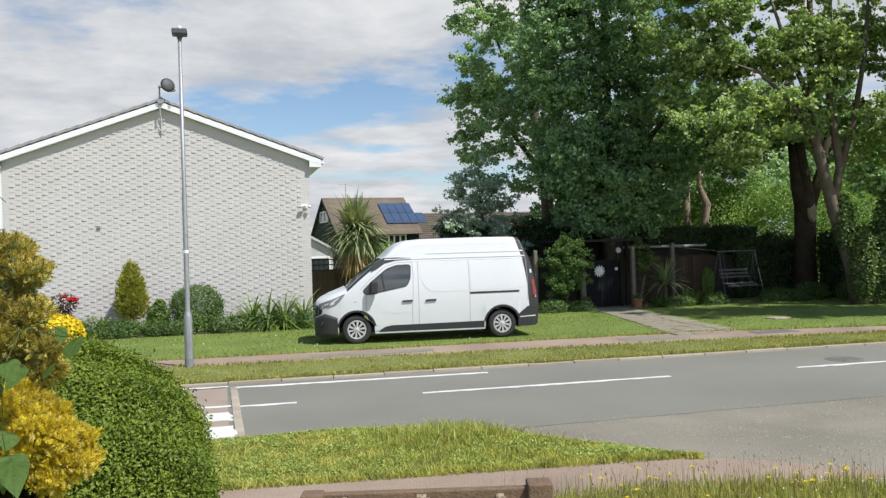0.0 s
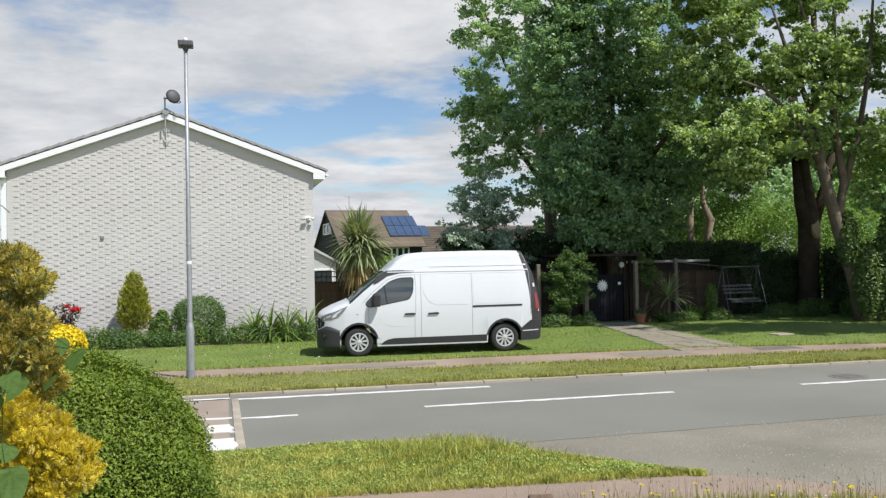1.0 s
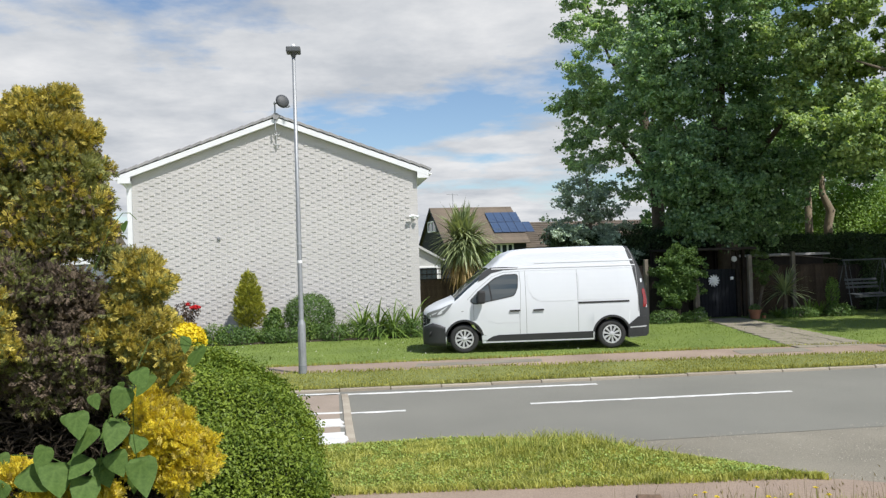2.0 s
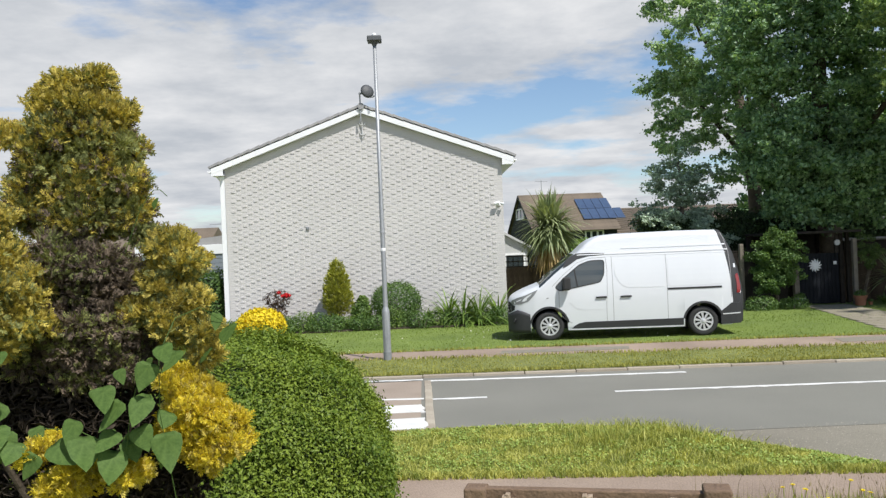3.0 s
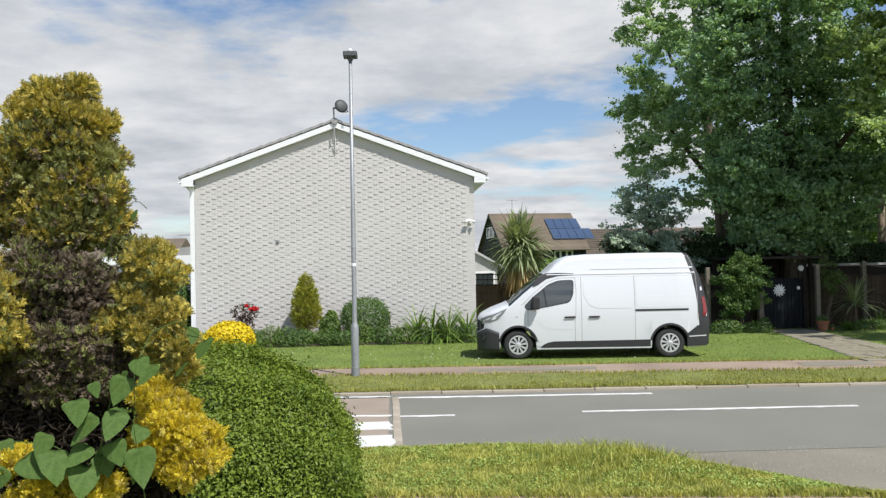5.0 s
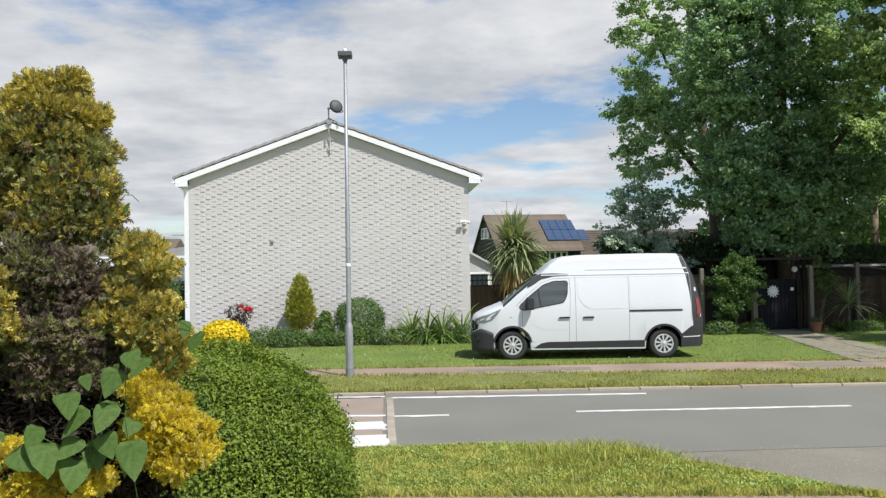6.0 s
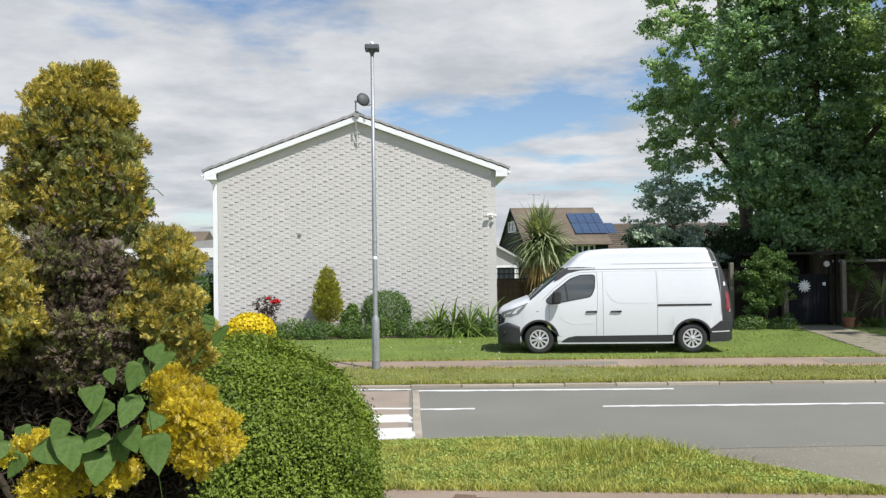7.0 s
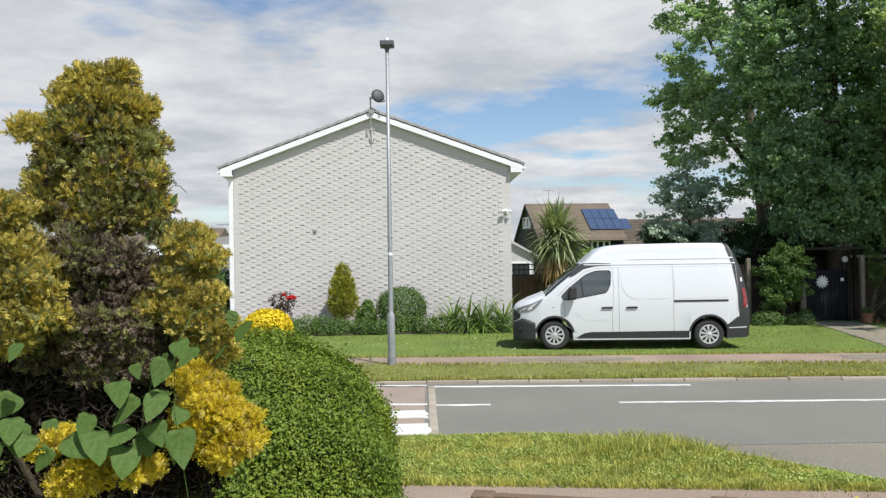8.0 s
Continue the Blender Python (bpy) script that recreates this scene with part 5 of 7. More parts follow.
# ---------------------------------------------------------------- fences, gate and garden things


def board_fence(name, a, b, h, label, boards_w=0.15, mat=None, posts=True, trellis=0.0):
    """A close-boarded fence from a to b, with posts, rails and separate boards; trellis adds a lattice on top."""
    a, b = Vector(a), Vector(b)
    L = (b - a).length
    f = thing(name, pose(a.x, a.y, 0, 0, 0, math.degrees(math.atan2(b.y - a.y, b.x - a.x))), label, "fence")
    mat = mat or M["fence"]
    n = int(L / boards_w)
    bm = bmesh.new()
    box(bm, 0, L / n + 0.006, -0.012, 0.012, 0.03, h, 0.003)
    me = finish(bm, "board", mat)
    for i in range(n):
        o = part("board", me, None, f)
        o.matrix_local = pose(i * L / n, random.uniform(-0.006, 0.006), random.uniform(-0.015, 0.01))
    for z in (0.35, h - 0.12):
        bm = bmesh.new()
        box(bm, 0, L, 0.014, 0.06, z - 0.04, z + 0.04, 0.005)
        part("rail", bm, mat, f)
    bm = bmesh.new()
    box(bm, -0.02, L, -0.03, 0.03, h + 0.004, h + 0.035, 0.006)
    part("capping", bm, mat, f)
    if trellis:
        m = int(L / 0.16)
        for i in range(m + 1):
            bm = bmesh.new()
            box(bm, i * L / m - 0.012, i * L / m + 0.012, -0.012, 0.0, h + 0.035, h + trellis)
            part("lattice_bar", bm, M["dark_wood"], f)
        for k in range(3):
            z = h + 0.035 + (trellis - 0.06) * k / 2
            bm = bmesh.new()
            box(bm, 0, L, -0.026, -0.013, z, z + 0.035)
            part("lattice_rail", bm, M["dark_wood"], f)
    return f


board_fence("fence", (1.50, 27.8), (8.6, 27.6), 1.50, "dark brown board fence with a square trellis top", 0.16, M["fence"], trellis=0.40)
# this run and the last carry their shade in the darker wood colour
board_fence("fence", (7.2, 26.6), (10.45, 26.5), 1.75, "brown board fence beside the gate, its colour darkened for shade", 0.15, M["dark_wood"])
board_fence("fence", (12.1, 26.75), (15.9, 26.95), 1.62, "weathered brown board fence beside the gate", 0.14)
board_fence("fence", (15.9, 26.95), (19.2, 27.6), 1.55, "weathered brown board fence, its colour darkened for deep shade", 0.15, M["dark_wood"])


def post(x, y, h, w, label):
    bm = bmesh.new()
    box(bm, -w / 2, w / 2, -w / 2, w / 2, -0.1, h, 0.012)
    o = solo("post", bm, M["post_wood"], label, "post")
    o.matrix_world = pose(x, y, 0, 0, 0, random.uniform(-4, 4))


post(8.62, 25.9, 2.0, 0.12, "grey weathered post beside the parked van")
post(12.10, 25.85, 2.03, 0.13, "grey weathered post beside the gate")
post(14.05, 26.6, 2.10, 0.13, "grey weathered post at the fence")
post(10.42, 26.2, 1.3, 0.16, "short dark gate post")
# wires and a long rail between the posts
bm = bmesh.new()
tube(bm, [(12.1, 25.85, 1.98), (14.05, 26.6, 1.96)], [0.018, 0.018], 6)
tube(bm, [(14.05, 26.6, 1.98), (16.0, 26.9, 1.78)], [0.015, 0.015], 6)
solo("cross_rail", bm, M["post_wood"], "thin pole between the garden posts", "rail")

gate = thing("garden_gate", pose(11.18, 26.32, 0), "tall blue-black boarded garden gate, closed", "gate")
bm = bmesh.new()
box(bm, -0.056, 0.056, -0.02, 0.02, 0.04, 1.6, 0.004)
gb = finish(bm, "board", M["gate_paint"])
for i in range(11):
    o = part("board", gb, None, gate)
    o.matrix_local = pose(-0.6 + i * 0.12, 0, 0)
for z in (0.3, 1.42):
    bm = bmesh.new()
    box(bm, -0.66, 0.66, 0.021, 0.06, z - 0.05, z + 0.05, 0.004)
    part("ledge", bm, M["gate_paint"], gate)
for s in (-1, 1):
    bm = bmesh.new()
    box(bm, s * 0.74 - 0.06, s * 0.74 + 0.06, -0.06, 0.06, -0.05, 2.2, 0.01)
    part("gate_post", bm, M["dark_wood"], gate)
bm = bmesh.new()
box(bm, 0.48, 0.58, -0.05, -0.02, 1.24, 1.34, 0.01)
part("latch_plate", bm, M["white_metal"], gate, "small white latch box")
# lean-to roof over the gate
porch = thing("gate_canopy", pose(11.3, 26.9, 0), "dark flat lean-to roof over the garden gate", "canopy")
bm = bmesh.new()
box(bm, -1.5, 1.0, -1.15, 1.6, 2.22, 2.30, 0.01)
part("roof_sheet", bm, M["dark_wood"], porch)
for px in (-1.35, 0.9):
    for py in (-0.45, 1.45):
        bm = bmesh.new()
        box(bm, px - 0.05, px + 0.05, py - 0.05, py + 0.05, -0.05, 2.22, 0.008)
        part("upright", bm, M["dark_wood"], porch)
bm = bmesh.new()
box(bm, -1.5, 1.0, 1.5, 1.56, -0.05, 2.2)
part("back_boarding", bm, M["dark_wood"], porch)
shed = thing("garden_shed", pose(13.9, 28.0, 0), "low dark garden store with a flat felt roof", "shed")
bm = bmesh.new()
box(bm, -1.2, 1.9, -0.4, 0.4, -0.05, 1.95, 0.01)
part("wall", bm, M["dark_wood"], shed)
bm = bmesh.new()
box(bm, -1.35, 2.05, -0.6, 0.5, 1.95, 2.03, 0.01)
part("felt_roof", bm, M["roof_grey"], shed, "grey felt roof edge")
# sun ornament
orn = thing("sun_ornament", pose(11.07, 26.27, 1.23), "white metal sun-shaped wall ornament hung on the gate", "ornament")
bm = bmesh.new()
lathe(bm, [(0, 0.035), (0.07, 0.03), (0.105, 0.012), (0.11, 0)], 24, pose(0, -0.01, 0, 90))
part("disc", bm, M["white_metal"], orn)
bm = bmesh.new()
for k in range(12):
    a = k * math.tau / 12
    pts = [(0.10, -0.028), (0.155, -0.030), (0.215, 0.025), (0.165, 0.020), (0.10, 0.028)]
    q = [(u * math.cos(a) - v * math.sin(a), u * math.sin(a) + v * math.cos(a)) for u, v in pts]
    prism(bm, q, "y", -0.018, -0.010)
part("rays", bm, M["white_metal"], orn)
bm = bmesh.new()
lathe(bm, [(0, 0.05), (0.085, 0.05), (0.095, 0.03), (0.095, 0)], 20, pose(0, -0.0, 0, 90))
o = solo("wall_clock", bm, M["render_pale"], "small round pale dial on the gate canopy's beam", "dial")
o.matrix_world = pose(11.72, 26.14, 1.92)
bm = bmesh.new()
box(bm, 11.66, 11.78, 26.15, 26.2, 1.6, 2.2, 0.005)
solo("dial_post", bm, M["dark_wood"], "dark upright carrying the round dial", "post")
# pots
for px, py, r, lab, mt in ((12.02, 25.45, 0.19, "terracotta pot with low greenery beside the gate", "terracotta"), (10.40, 25.95, 0.17, "dark glazed pot beside the gate", "grey_paint"), (12.35, 25.5, 0.07, "small terracotta pot beside the garden gate", "terracotta")):
    pot = thing("plant_pot", pose(px, py, 0.0), lab, "plant pot")
    bm = bmesh.new()
    lathe(bm, [(0, 0), (r * 0.72, 0), (r * 0.9, r * 1.25), (r * 1.02, r * 1.27), (r * 1.04, r * 1.6), (r * 0.9, r * 1.6), (r * 0.85, r * 1.35), (0, r * 1.35)], 24)
    part("pot", bm, M[mt], pot)
    pos, nor = shells([((0, 0, r * 1.7), (r, r, r * 0.8))], 260, 0.5)
    part("plant", leaf_mesh("plant", pos, nor, 0.06, M["shrub"]), None, pot)
# swing seat
sw = thing("swing_seat", pose(15.95, 25.6, 0.0, 0, 0, 4) @ Matrix.Diagonal((0.86, 0.9, 1, 1)), "grey metal garden swing seat standing in shade", "swing seat")
for s in (-1, 1):
    bm = bmesh.new()
    tube(bm, [(s * 0.95, -0.5, 0.0), (s * 0.86, 0, 1.77), (s * 0.95, 0.55, 0.0)], [0.018] * 3, 8)
    part("side_frame", bm, M["lantern_grey"], sw)
    bm = bmesh.new()
    tube(bm, [(s * 0.66, -0.22, 0.70), (s * 0.72, -0.05, 1.76)], [0.010] * 2, 6)
    tube(bm, [(s * 0.66, 0.24, 1.1), (s * 0.72, 0.05, 1.76)], [0.010] * 2, 6)
    part("hanger", bm, M["lantern_grey"], sw)
bm = bmesh.new()
tube(bm, [(-0.95, 0, 1.77), (0.95, 0, 1.77)], [0.026] * 2, 8)
part("top_bar", bm, M["lantern_grey"], sw)
for y, z in ((-0.28, 0.64), (-0.18, 0.65), (-0.08, 0.66), (0.02, 0.665)):
    bm = bmesh.new()
    box(bm, -0.70, 0.70, y - 0.04, y + 0.04, z, z + 0.022, 0.004)
    part("seat_slat", bm, M["lantern_grey"], sw)
for y, z in ((0.14, 0.84), (0.18, 0.96), (0.22, 1.08)):
    bm = bmesh.new()
    box(bm, -0.70, 0.70, y - 0.012, y + 0.012, z, z + 0.07, 0.004)
    part("back_slat", bm, M["lantern_grey"], sw)
bm = bmesh.new()
box(bm, -0.72, 0.72, -0.34, -0.32, 0.56, 0.62, 0.004)
part("front_rail", bm, M["lantern_grey"], sw)

# plants round the gate
shrub("bush", (9.55, 25.45, 0.0), "rounded green bush between the van and the gate", clumped([((0, 0, 1.5), (0.85, 0.55, 0.75)), ((-0.3, 0, 0.9), (0.5, 0.45, 0.5)), ((0.1, -0.05, 2.1), (0.45, 0.4, 0.3))], 230, 0.13, 0.9, (0.3, 1.12)), 16000, 0.08, M["shrub"], 9, inner=0.9)
shrub("climber", (12.35, 25.95, 0.0), "feathery climbing shrub on the gate post", clumped([((0, 0, 2.0), (0.28, 0.2, 0.75)), ((0.25, 0, 1.5), (0.45, 0.25, 0.5))], 40, 0.10, 0.8, (0.3, 1.1)), 2600, 0.07, M["ivy"], 5, "climber", 0.4)
yuc = thing("yucca", pose(13.15, 25.6, 0.0), "spiky yucca with long arching pale leaves", "plant")
part("foliage", straps("foliage", (0, 0, 0.75), 110, 0.98, 0.05, M["palm"], (0.1, 1.4), 1.0), None, yuc)
bm = bmesh.new()
tube(bm, [(0, 0, -0.05), (0.02, 0, 0.8)], [0.07, 0.05], 8)
part("trunk", bm, M["bark"], yuc)
for px, py, n, L in ((13.9, 25.5, 46, 0.6), (14.35, 25.6, 50, 0.55), (12.75, 25.4, 36, 0.45), (14.9, 25.6, 34, 0.55)):
    c = thing("strap_plant", pose(px, py, 0.0), "low clump of strap-shaped green leaves in the border", "plant", "border plants")
    part("foliage", straps("foliage", (0, 0, 0.0), n, L, 0.05, M["strap"], (0.5, 1.4), 0.8), None, c)
for px, py, rx, rz, nn in ((8.9, 25.2, 0.5, 0.28, 1500), (9.9, 25.3, 0.5, 0.22, 1300), (13.4, 25.2, 0.7, 0.22, 1600), (14.8, 25.2, 0.5, 0.25, 1200), (17.4, 25.3, 0.8, 0.3, 2200), (18.4, 25.0, 0.8, 0.4, 2600), (19.6, 24.1, 0.9, 0.5, 3200), (21.0, 24.0, 1.0, 0.5, 3000), (20.3, 23.0, 0.8, 0.35, 2400)):
    shrub("ground_plants", (px, py, 0.0), "low mixed greenery at the edge of the lawn", [((0, 0, rz * 0.6), (rx, 0.35, rz))], nn, 0.06, M["shrub"], 3, "plants")
op = shrub("flowering_plant", (7.75, 24.6, 0.0), "green border plant with a few orange flowers", [((0, 0, 0.4), (0.22, 0.2, 0.4))], 900, 0.06, M["shrub"], 4, "plant")
pos, nor = shells([((0, -0.1, 0.62), (0.1, 0.1, 0.14))], 34, 0.5)
part("blooms", leaf_mesh("blooms", pos, nor, 0.06, M["flower_orange"]), None, op, "orange flowers")
shrub("rose_bush", (15.0, 25.9, 0.0), "pale-leaved climbing rose beside the swing seat", [((0, 0, 0.7), (0.22, 0.2, 0.55))], 900, 0.06, M["bright_bush"], 5, "plant")

# ---------------------------------------------------------------- bed below the gable
bed = flat_piece("flower_bed", [(-9.5, 24.55), (-6.0, 24.35), (-3.0, 24.45), (-0.3, 24.3), (1.6, 24.5), (1.6, 26.19), (-9.5, 26.19)], -0.05, 0.05, M["soil"], "soil bed along the foot of the house wall", "flower bed")
yew = thing("dwarf_conifer", pose(-3.70, 25.45, 0.0), "upright yellow-green dwarf conifer in the bed", "conifer")
bm = bmesh.new()
tube(bm, [(0, 0, 0), (0, 0, 1.7)], [0.06, 0.02], 8)
part("trunk", bm, M["bark"], yew)
yb = [((0, 0, 0.85), (0.44, 0.38, 0.50)), ((0, 0, 1.25), (0.36, 0.32, 0.48)), ((0.0, 0, 1.62), (0.22, 0.2, 0.36))]
part("foliage", sprays("foliage", yb, 2600, 0.14, M["yew_gold"], 0.4, 1.2), None, yew)
part("inner_foliage", leaf_mesh("inner_foliage", *shells([((0, 0, 0.9), (0.34, 0.3, 0.42)), ((0, 0, 1.4), (0.22, 0.2, 0.42))], 2600, 0.6), 0.06, M["conifer_green"]), None, yew)
shrub("round_shrub", (-1.95, 25.2, 0.0), "clipped round dark green shrub in the bed", [((0, 0, 0.72), (0.74, 0.6, 0.62))], 9000, 0.055, M["shrub"], 6, inner=0.25)
shrub("shrub", (-2.98, 25.1, 0.0), "loose leafy shrub in the bed", [((0, 0, 0.42), (0.32, 0.3, 0.45)), ((0.05, 0, 0.75), (0.18, 0.18, 0.25))], 1700, 0.09, M["strap"], 4)
rose = shrub("rose_bush", (-5.5, 25.5, 0.0), "bronze-leaved rose bush with red blooms", [((0, 0, 0.95), (0.42, 0.3, 0.28)), ((0, 0, 0.6), (0.3, 0.25, 0.3))], 700, 0.075, M["bronze_leaf"], 8, "rose bush")
pos, nor = shells([((0.30, -0.2, 1.05), (0.14, 0.1, 0.06)), ((0.1, -0.2, 1.15), (0.06, 0.06, 0.05))], 120, 0.6)
part("blooms", leaf_mesh("blooms", pos, nor, 0.08, M["flower_red"]), None, rose, "red rose blooms")
for i in range(17):
    px = -7.0 + i * 0.50 + random.uniform(-0.12, 0.12)
    if -2.7 < px < -1.3 or -4.0 < px < -3.4:
        continue
    tall = 1.15 if px > -0.8 else 0.55
    c = thing("strap_plant", pose(px, 24.9 + random.uniform(-0.2, 0.25), 0.03), "clump of arching strap-shaped leaves in the bed", "plant", "bed plants")
    part("foliage", straps("foliage", (0, 0, 0.0), 130 if px > -0.8 else 80, tall * 1.1, 0.05, M["strap"], (0.35, 1.45), 1.7), None, c)
for i in range(20):
    px = -7.2 + i * 0.43 + random.uniform(-0.1, 0.1)
    shrub("bed_plant", (px, 24.58 + random.uniform(-0.12, 0.2), 0.0), "low green leafy plant in the bed", [((0, 0, 0.2), (0.42, 0.3, random.uniform(0.2, 0.46)))], 1300, 0.055, M["shrub"] if i % 3 else M["strap"], 3, "plant")
clipped_hedge("hedge", -8.3, -7.42, 26.4, 27.6, 1.72, "square clipped hedge at the house corner", M["shrub"], 6000, 0.07)

# ---------------------------------------------------------------- cordyline behind the van
cord = thing("cordyline", pose(2.98, 27.2, 0.0), "palm-like cordyline with a skirt of dry leaves", "palm tree")
bm = bmesh.new()
tube(bm, [(0, 0, -0.1), (0.03, 0, 1.4), (0.0, 0, 2.9)], [0.15, 0.13, 0.10], 10)
part("trunk", bm, M["bark"], cord, smooth=True)
part("foliage", straps("foliage", (0, 0, 2.72), 900, 1.16, 0.062, M["palm"], (-0.7, 1.5), 1.0, 6, 0.04, 0.26), None, cord)
part("dry_skirt", straps("dry_skirt", (0, 0, 2.55), 260, 1.25, 0.05, M["palm_dead"], (-1.35, -0.7), 0.9, 5, 0.05, 0.15), None, cord, "dry straw-coloured hanging leaves")
shrub("shrub", (4.3, 28.6, 0.0), "yellow-green shrub behind the fence", [((0, 0, 1.9), (0.6, 0.4, 0.5))], 1800, 0.08, M["bright_bush"], 4)

# ---------------------------------------------------------------- neighbouring buildings
side = thing("outbuilding", pose(0.9, 32.0, 0.0), "pale rendered outbuilding with a shallow pitched roof", "outbuilding")
bm = bmesh.new()
prism(bm, [(-1.9, -0.05), (1.95, -0.05), (1.95, 2.18), (0.6, 2.95), (-1.9, 2.95)], "y", 0, 5)
part("wall", bm, M["render_pale"], side)
bm = bmesh.new()
prism(bm, [(-1.9, 3.04), (0.62, 3.04), (2.15, 2.16), (2.15, 2.08), (0.58, 2.95), (-1.9, 2.95)], "y", -0.15, 5.1)
part("roof", bm, M["render_pale"], side, "pale grey roof edge")
bm = bmesh.new()
box(bm, 1.05, 1.85, -0.03, 0.0, 0.9, 1.95, 0.01)
part("window_frame", bm, M["upvc"], side)
bm = bmesh.new()
box(bm, 1.12, 1.78, -0.034, -0.031, 0.97, 1.88)
part("pane", bm, M["glass"], side)

far = thing("house", pose(5.15, 54.0, 0.0, 0, 0, 5.0), "far house with brown tiled roof, black boarded gable and solar panels", "house")
FL, FE, FR, FD = 5.4, 3.2, 5.42, 3.5
bm = bmesh.new()
prism(bm, [(-FD, -0.1), (FD, -0.1), (FD, FE), (0, FR - 0.08), (-FD, FE)], "x", 0.15, FL)
part("wall", bm, M["clad_black"], far, "black weatherboarded walls")
sl = math.atan((FR - FE) / FD)
for s in (-1, 1):
    rf = new("roof_slope")
    rf.parent = far
    n = 15
    w = (FD + 0.35) / math.cos(sl) / n
    bm = bmesh.new()
    box(bm, 0, FL + 0.15, 0, w + 0.05, 0, 0.05, 0.005)
    me = finish(bm, "tile_course", M["roof_brown"])
    for i in range(n):
        o = part("tile_course", me, None, rf)
        m = Matrix.Translation((0, 0, FR)) @ (Matrix.Rotation(math.pi, 4, "Z") @ Matrix.Translation((-FL - 0.15, 0, 0)) if s < 0 else Matrix())
        o.matrix_local = m @ Matrix.Rotation(-sl, 4, "X") @ Matrix.Translation((0, i * w, 0)) @ Matrix.Rotation(radians(-3.0), 4, "X") @ Matrix.Translation((0, 0, 0.03))
bm = bmesh.new()
prism(bm, [(-FD - 0.3, FE - 0.2), (-FD - 0.3, FE + 0.0), (0, FR + 0.05), (FD + 0.3, FE + 0.0), (FD + 0.3, FE - 0.2), (0, FR - 0.14)], "x", -0.02, 0.01)
part("barge_board", bm, M["clad_black"], far)
# windows
win1 = new("window")
win1.parent = far
win1.matrix_local = pose(0.13, 0.0, 4.25, 0, 0, -90) @ Matrix.Diagonal((2.2, 1, 0.95, 1))
for nm, mt, lst in (("window_frame", "upvc", ((-0.55, 0.55, -0.38, -0.30), (-0.55, 0.55, 0.30, 0.38), (-0.55, -0.47, -0.3, 0.3), (0.47, 0.55, -0.3, 0.3), (-0.04, 0.04, -0.3, 0.3))), ("pane", "glass", ((-0.47, 0.47, -0.3, 0.3),))):
    bm = bmesh.new()
    for a0, a1, c0, c1 in lst:
        box(bm, a0, a1, 0.0 if nm == "pane" else -0.04, 0.03, c0, c1)
    part(nm, bm, M[mt], win1)
win2 = new("window")
win2.parent = far
win2.matrix_local = pose(3.95, -FD - 0.03, 2.5)
for nm, mt, lst in (("window_frame", "upvc", ((-0.6, 0.6, -0.6, -0.5), (-0.6, 0.6, 0.4, 0.5), (-0.6, -0.5, -0.5, 0.4), (0.5, 0.6, -0.5, 0.4), (-0.26, -0.14, -0.5, 0.4), (0.14, 0.26, -0.5, 0.4))), ("pane", "glass", ((-0.5, 0.5, -0.5, 0.4),))):
    bm = bmesh.new()
    for a0, a1, c0, c1 in lst:
        box(bm, a0, a1, 0.0 if nm == "pane" else -0.04, 0.025, c0, c1)
    part(nm, bm, M[mt], win2)
# solar panels on the front slope
arr = thing("solar_array", far.matrix_world @ pose(3.45, 0, FR + 0.13) @ Matrix.Rotation(sl, 4, "X") @ Matrix.Translation((0, -0.35, 0)), "blue solar panels fixed to the tiled roof", "solar panels")
bm = bmesh.new()
box(bm, 0.01, 0.52, -1.26, -0.01, 0, 0.035, 0.005)
pv = finish(bm, "panel", M["solar"])
for r, c0, c1 in ((0, 0, 3), (1, 0, 4)):
    for c in range(c0, c1 + 1):
        o = part("panel", pv, None, arr)
        o.matrix_local = pose(c * 0.535 + 0.05, -0.62 - r * 1.29, 0.02)
bm = bmesh.new()
tube(bm, [(1.6, 0.0, FR), (1.6, 0.0, FR + 1.0)], [0.02, 0.02], 6)
tube(bm, [(1.2, 0.0, FR + 0.95), (2.0, 0.0, FR + 0.9)], [0.015, 0.015], 6)
part("aerial", bm, M["galv"], far)
# lower roof beyond
ext = thing("house", pose(10.6, 55.4, 0.0, 0, 0, 3.0), "low brown-tiled house roof beyond the garden", "house")
bm = bmesh.new()
prism(bm, [(-4.3, -0.1), (4, -0.1), (4, 2.6), (0, 4.25), (-4, 2.6)], "x", 0.0, 12)
part("wall", bm, M["clad_black"], ext)
ext_roof = new("roof")
ext_roof.parent = ext
for i in range(13):
    k = i / 13
    y0, z0 = -4.4 * k, 4.45 - 1.75 * k
    y1, z1 = -4.4 * (k + 1 / 13), 4.45 - 1.75 * (k + 1 / 13)
    bm = bmesh.new()
    prism(bm, [(y0, z0 + 0.0), (y1 - 0.05, z1 + 0.03), (y1 - 0.05, z1 - 0.03), (y0, z0 - 0.06)], "x", -0.1, 12.1)
    part("tile_course", bm, M["roof_brown"], ext_roof)
bm = bmesh.new()
prism(bm, [(0, 4.45), (4.4, 2.7), (4.4, 2.6), (0, 4.35)], "x", -0.1, 12.1)
part("rear_slope", bm, M["roof_brown"], ext_roof)

garage = thing("garage", pose(-9.6, 34.0, 0.0), "garage with a white fascia and blue-grey slatted door", "garage")
bm = bmesh.new()
box(bm, -2.8, 1.4, 0.05, 5.5, -0.05, 2.75)
part("wall", bm, M["render_pale"], garage)
bm = bmesh.new()
box(bm, -3.0, 1.5, -0.05, 0.04, 2.42, 2.80, 0.01)
part("fascia", bm, M["upvc"], garage, "white fascia board")
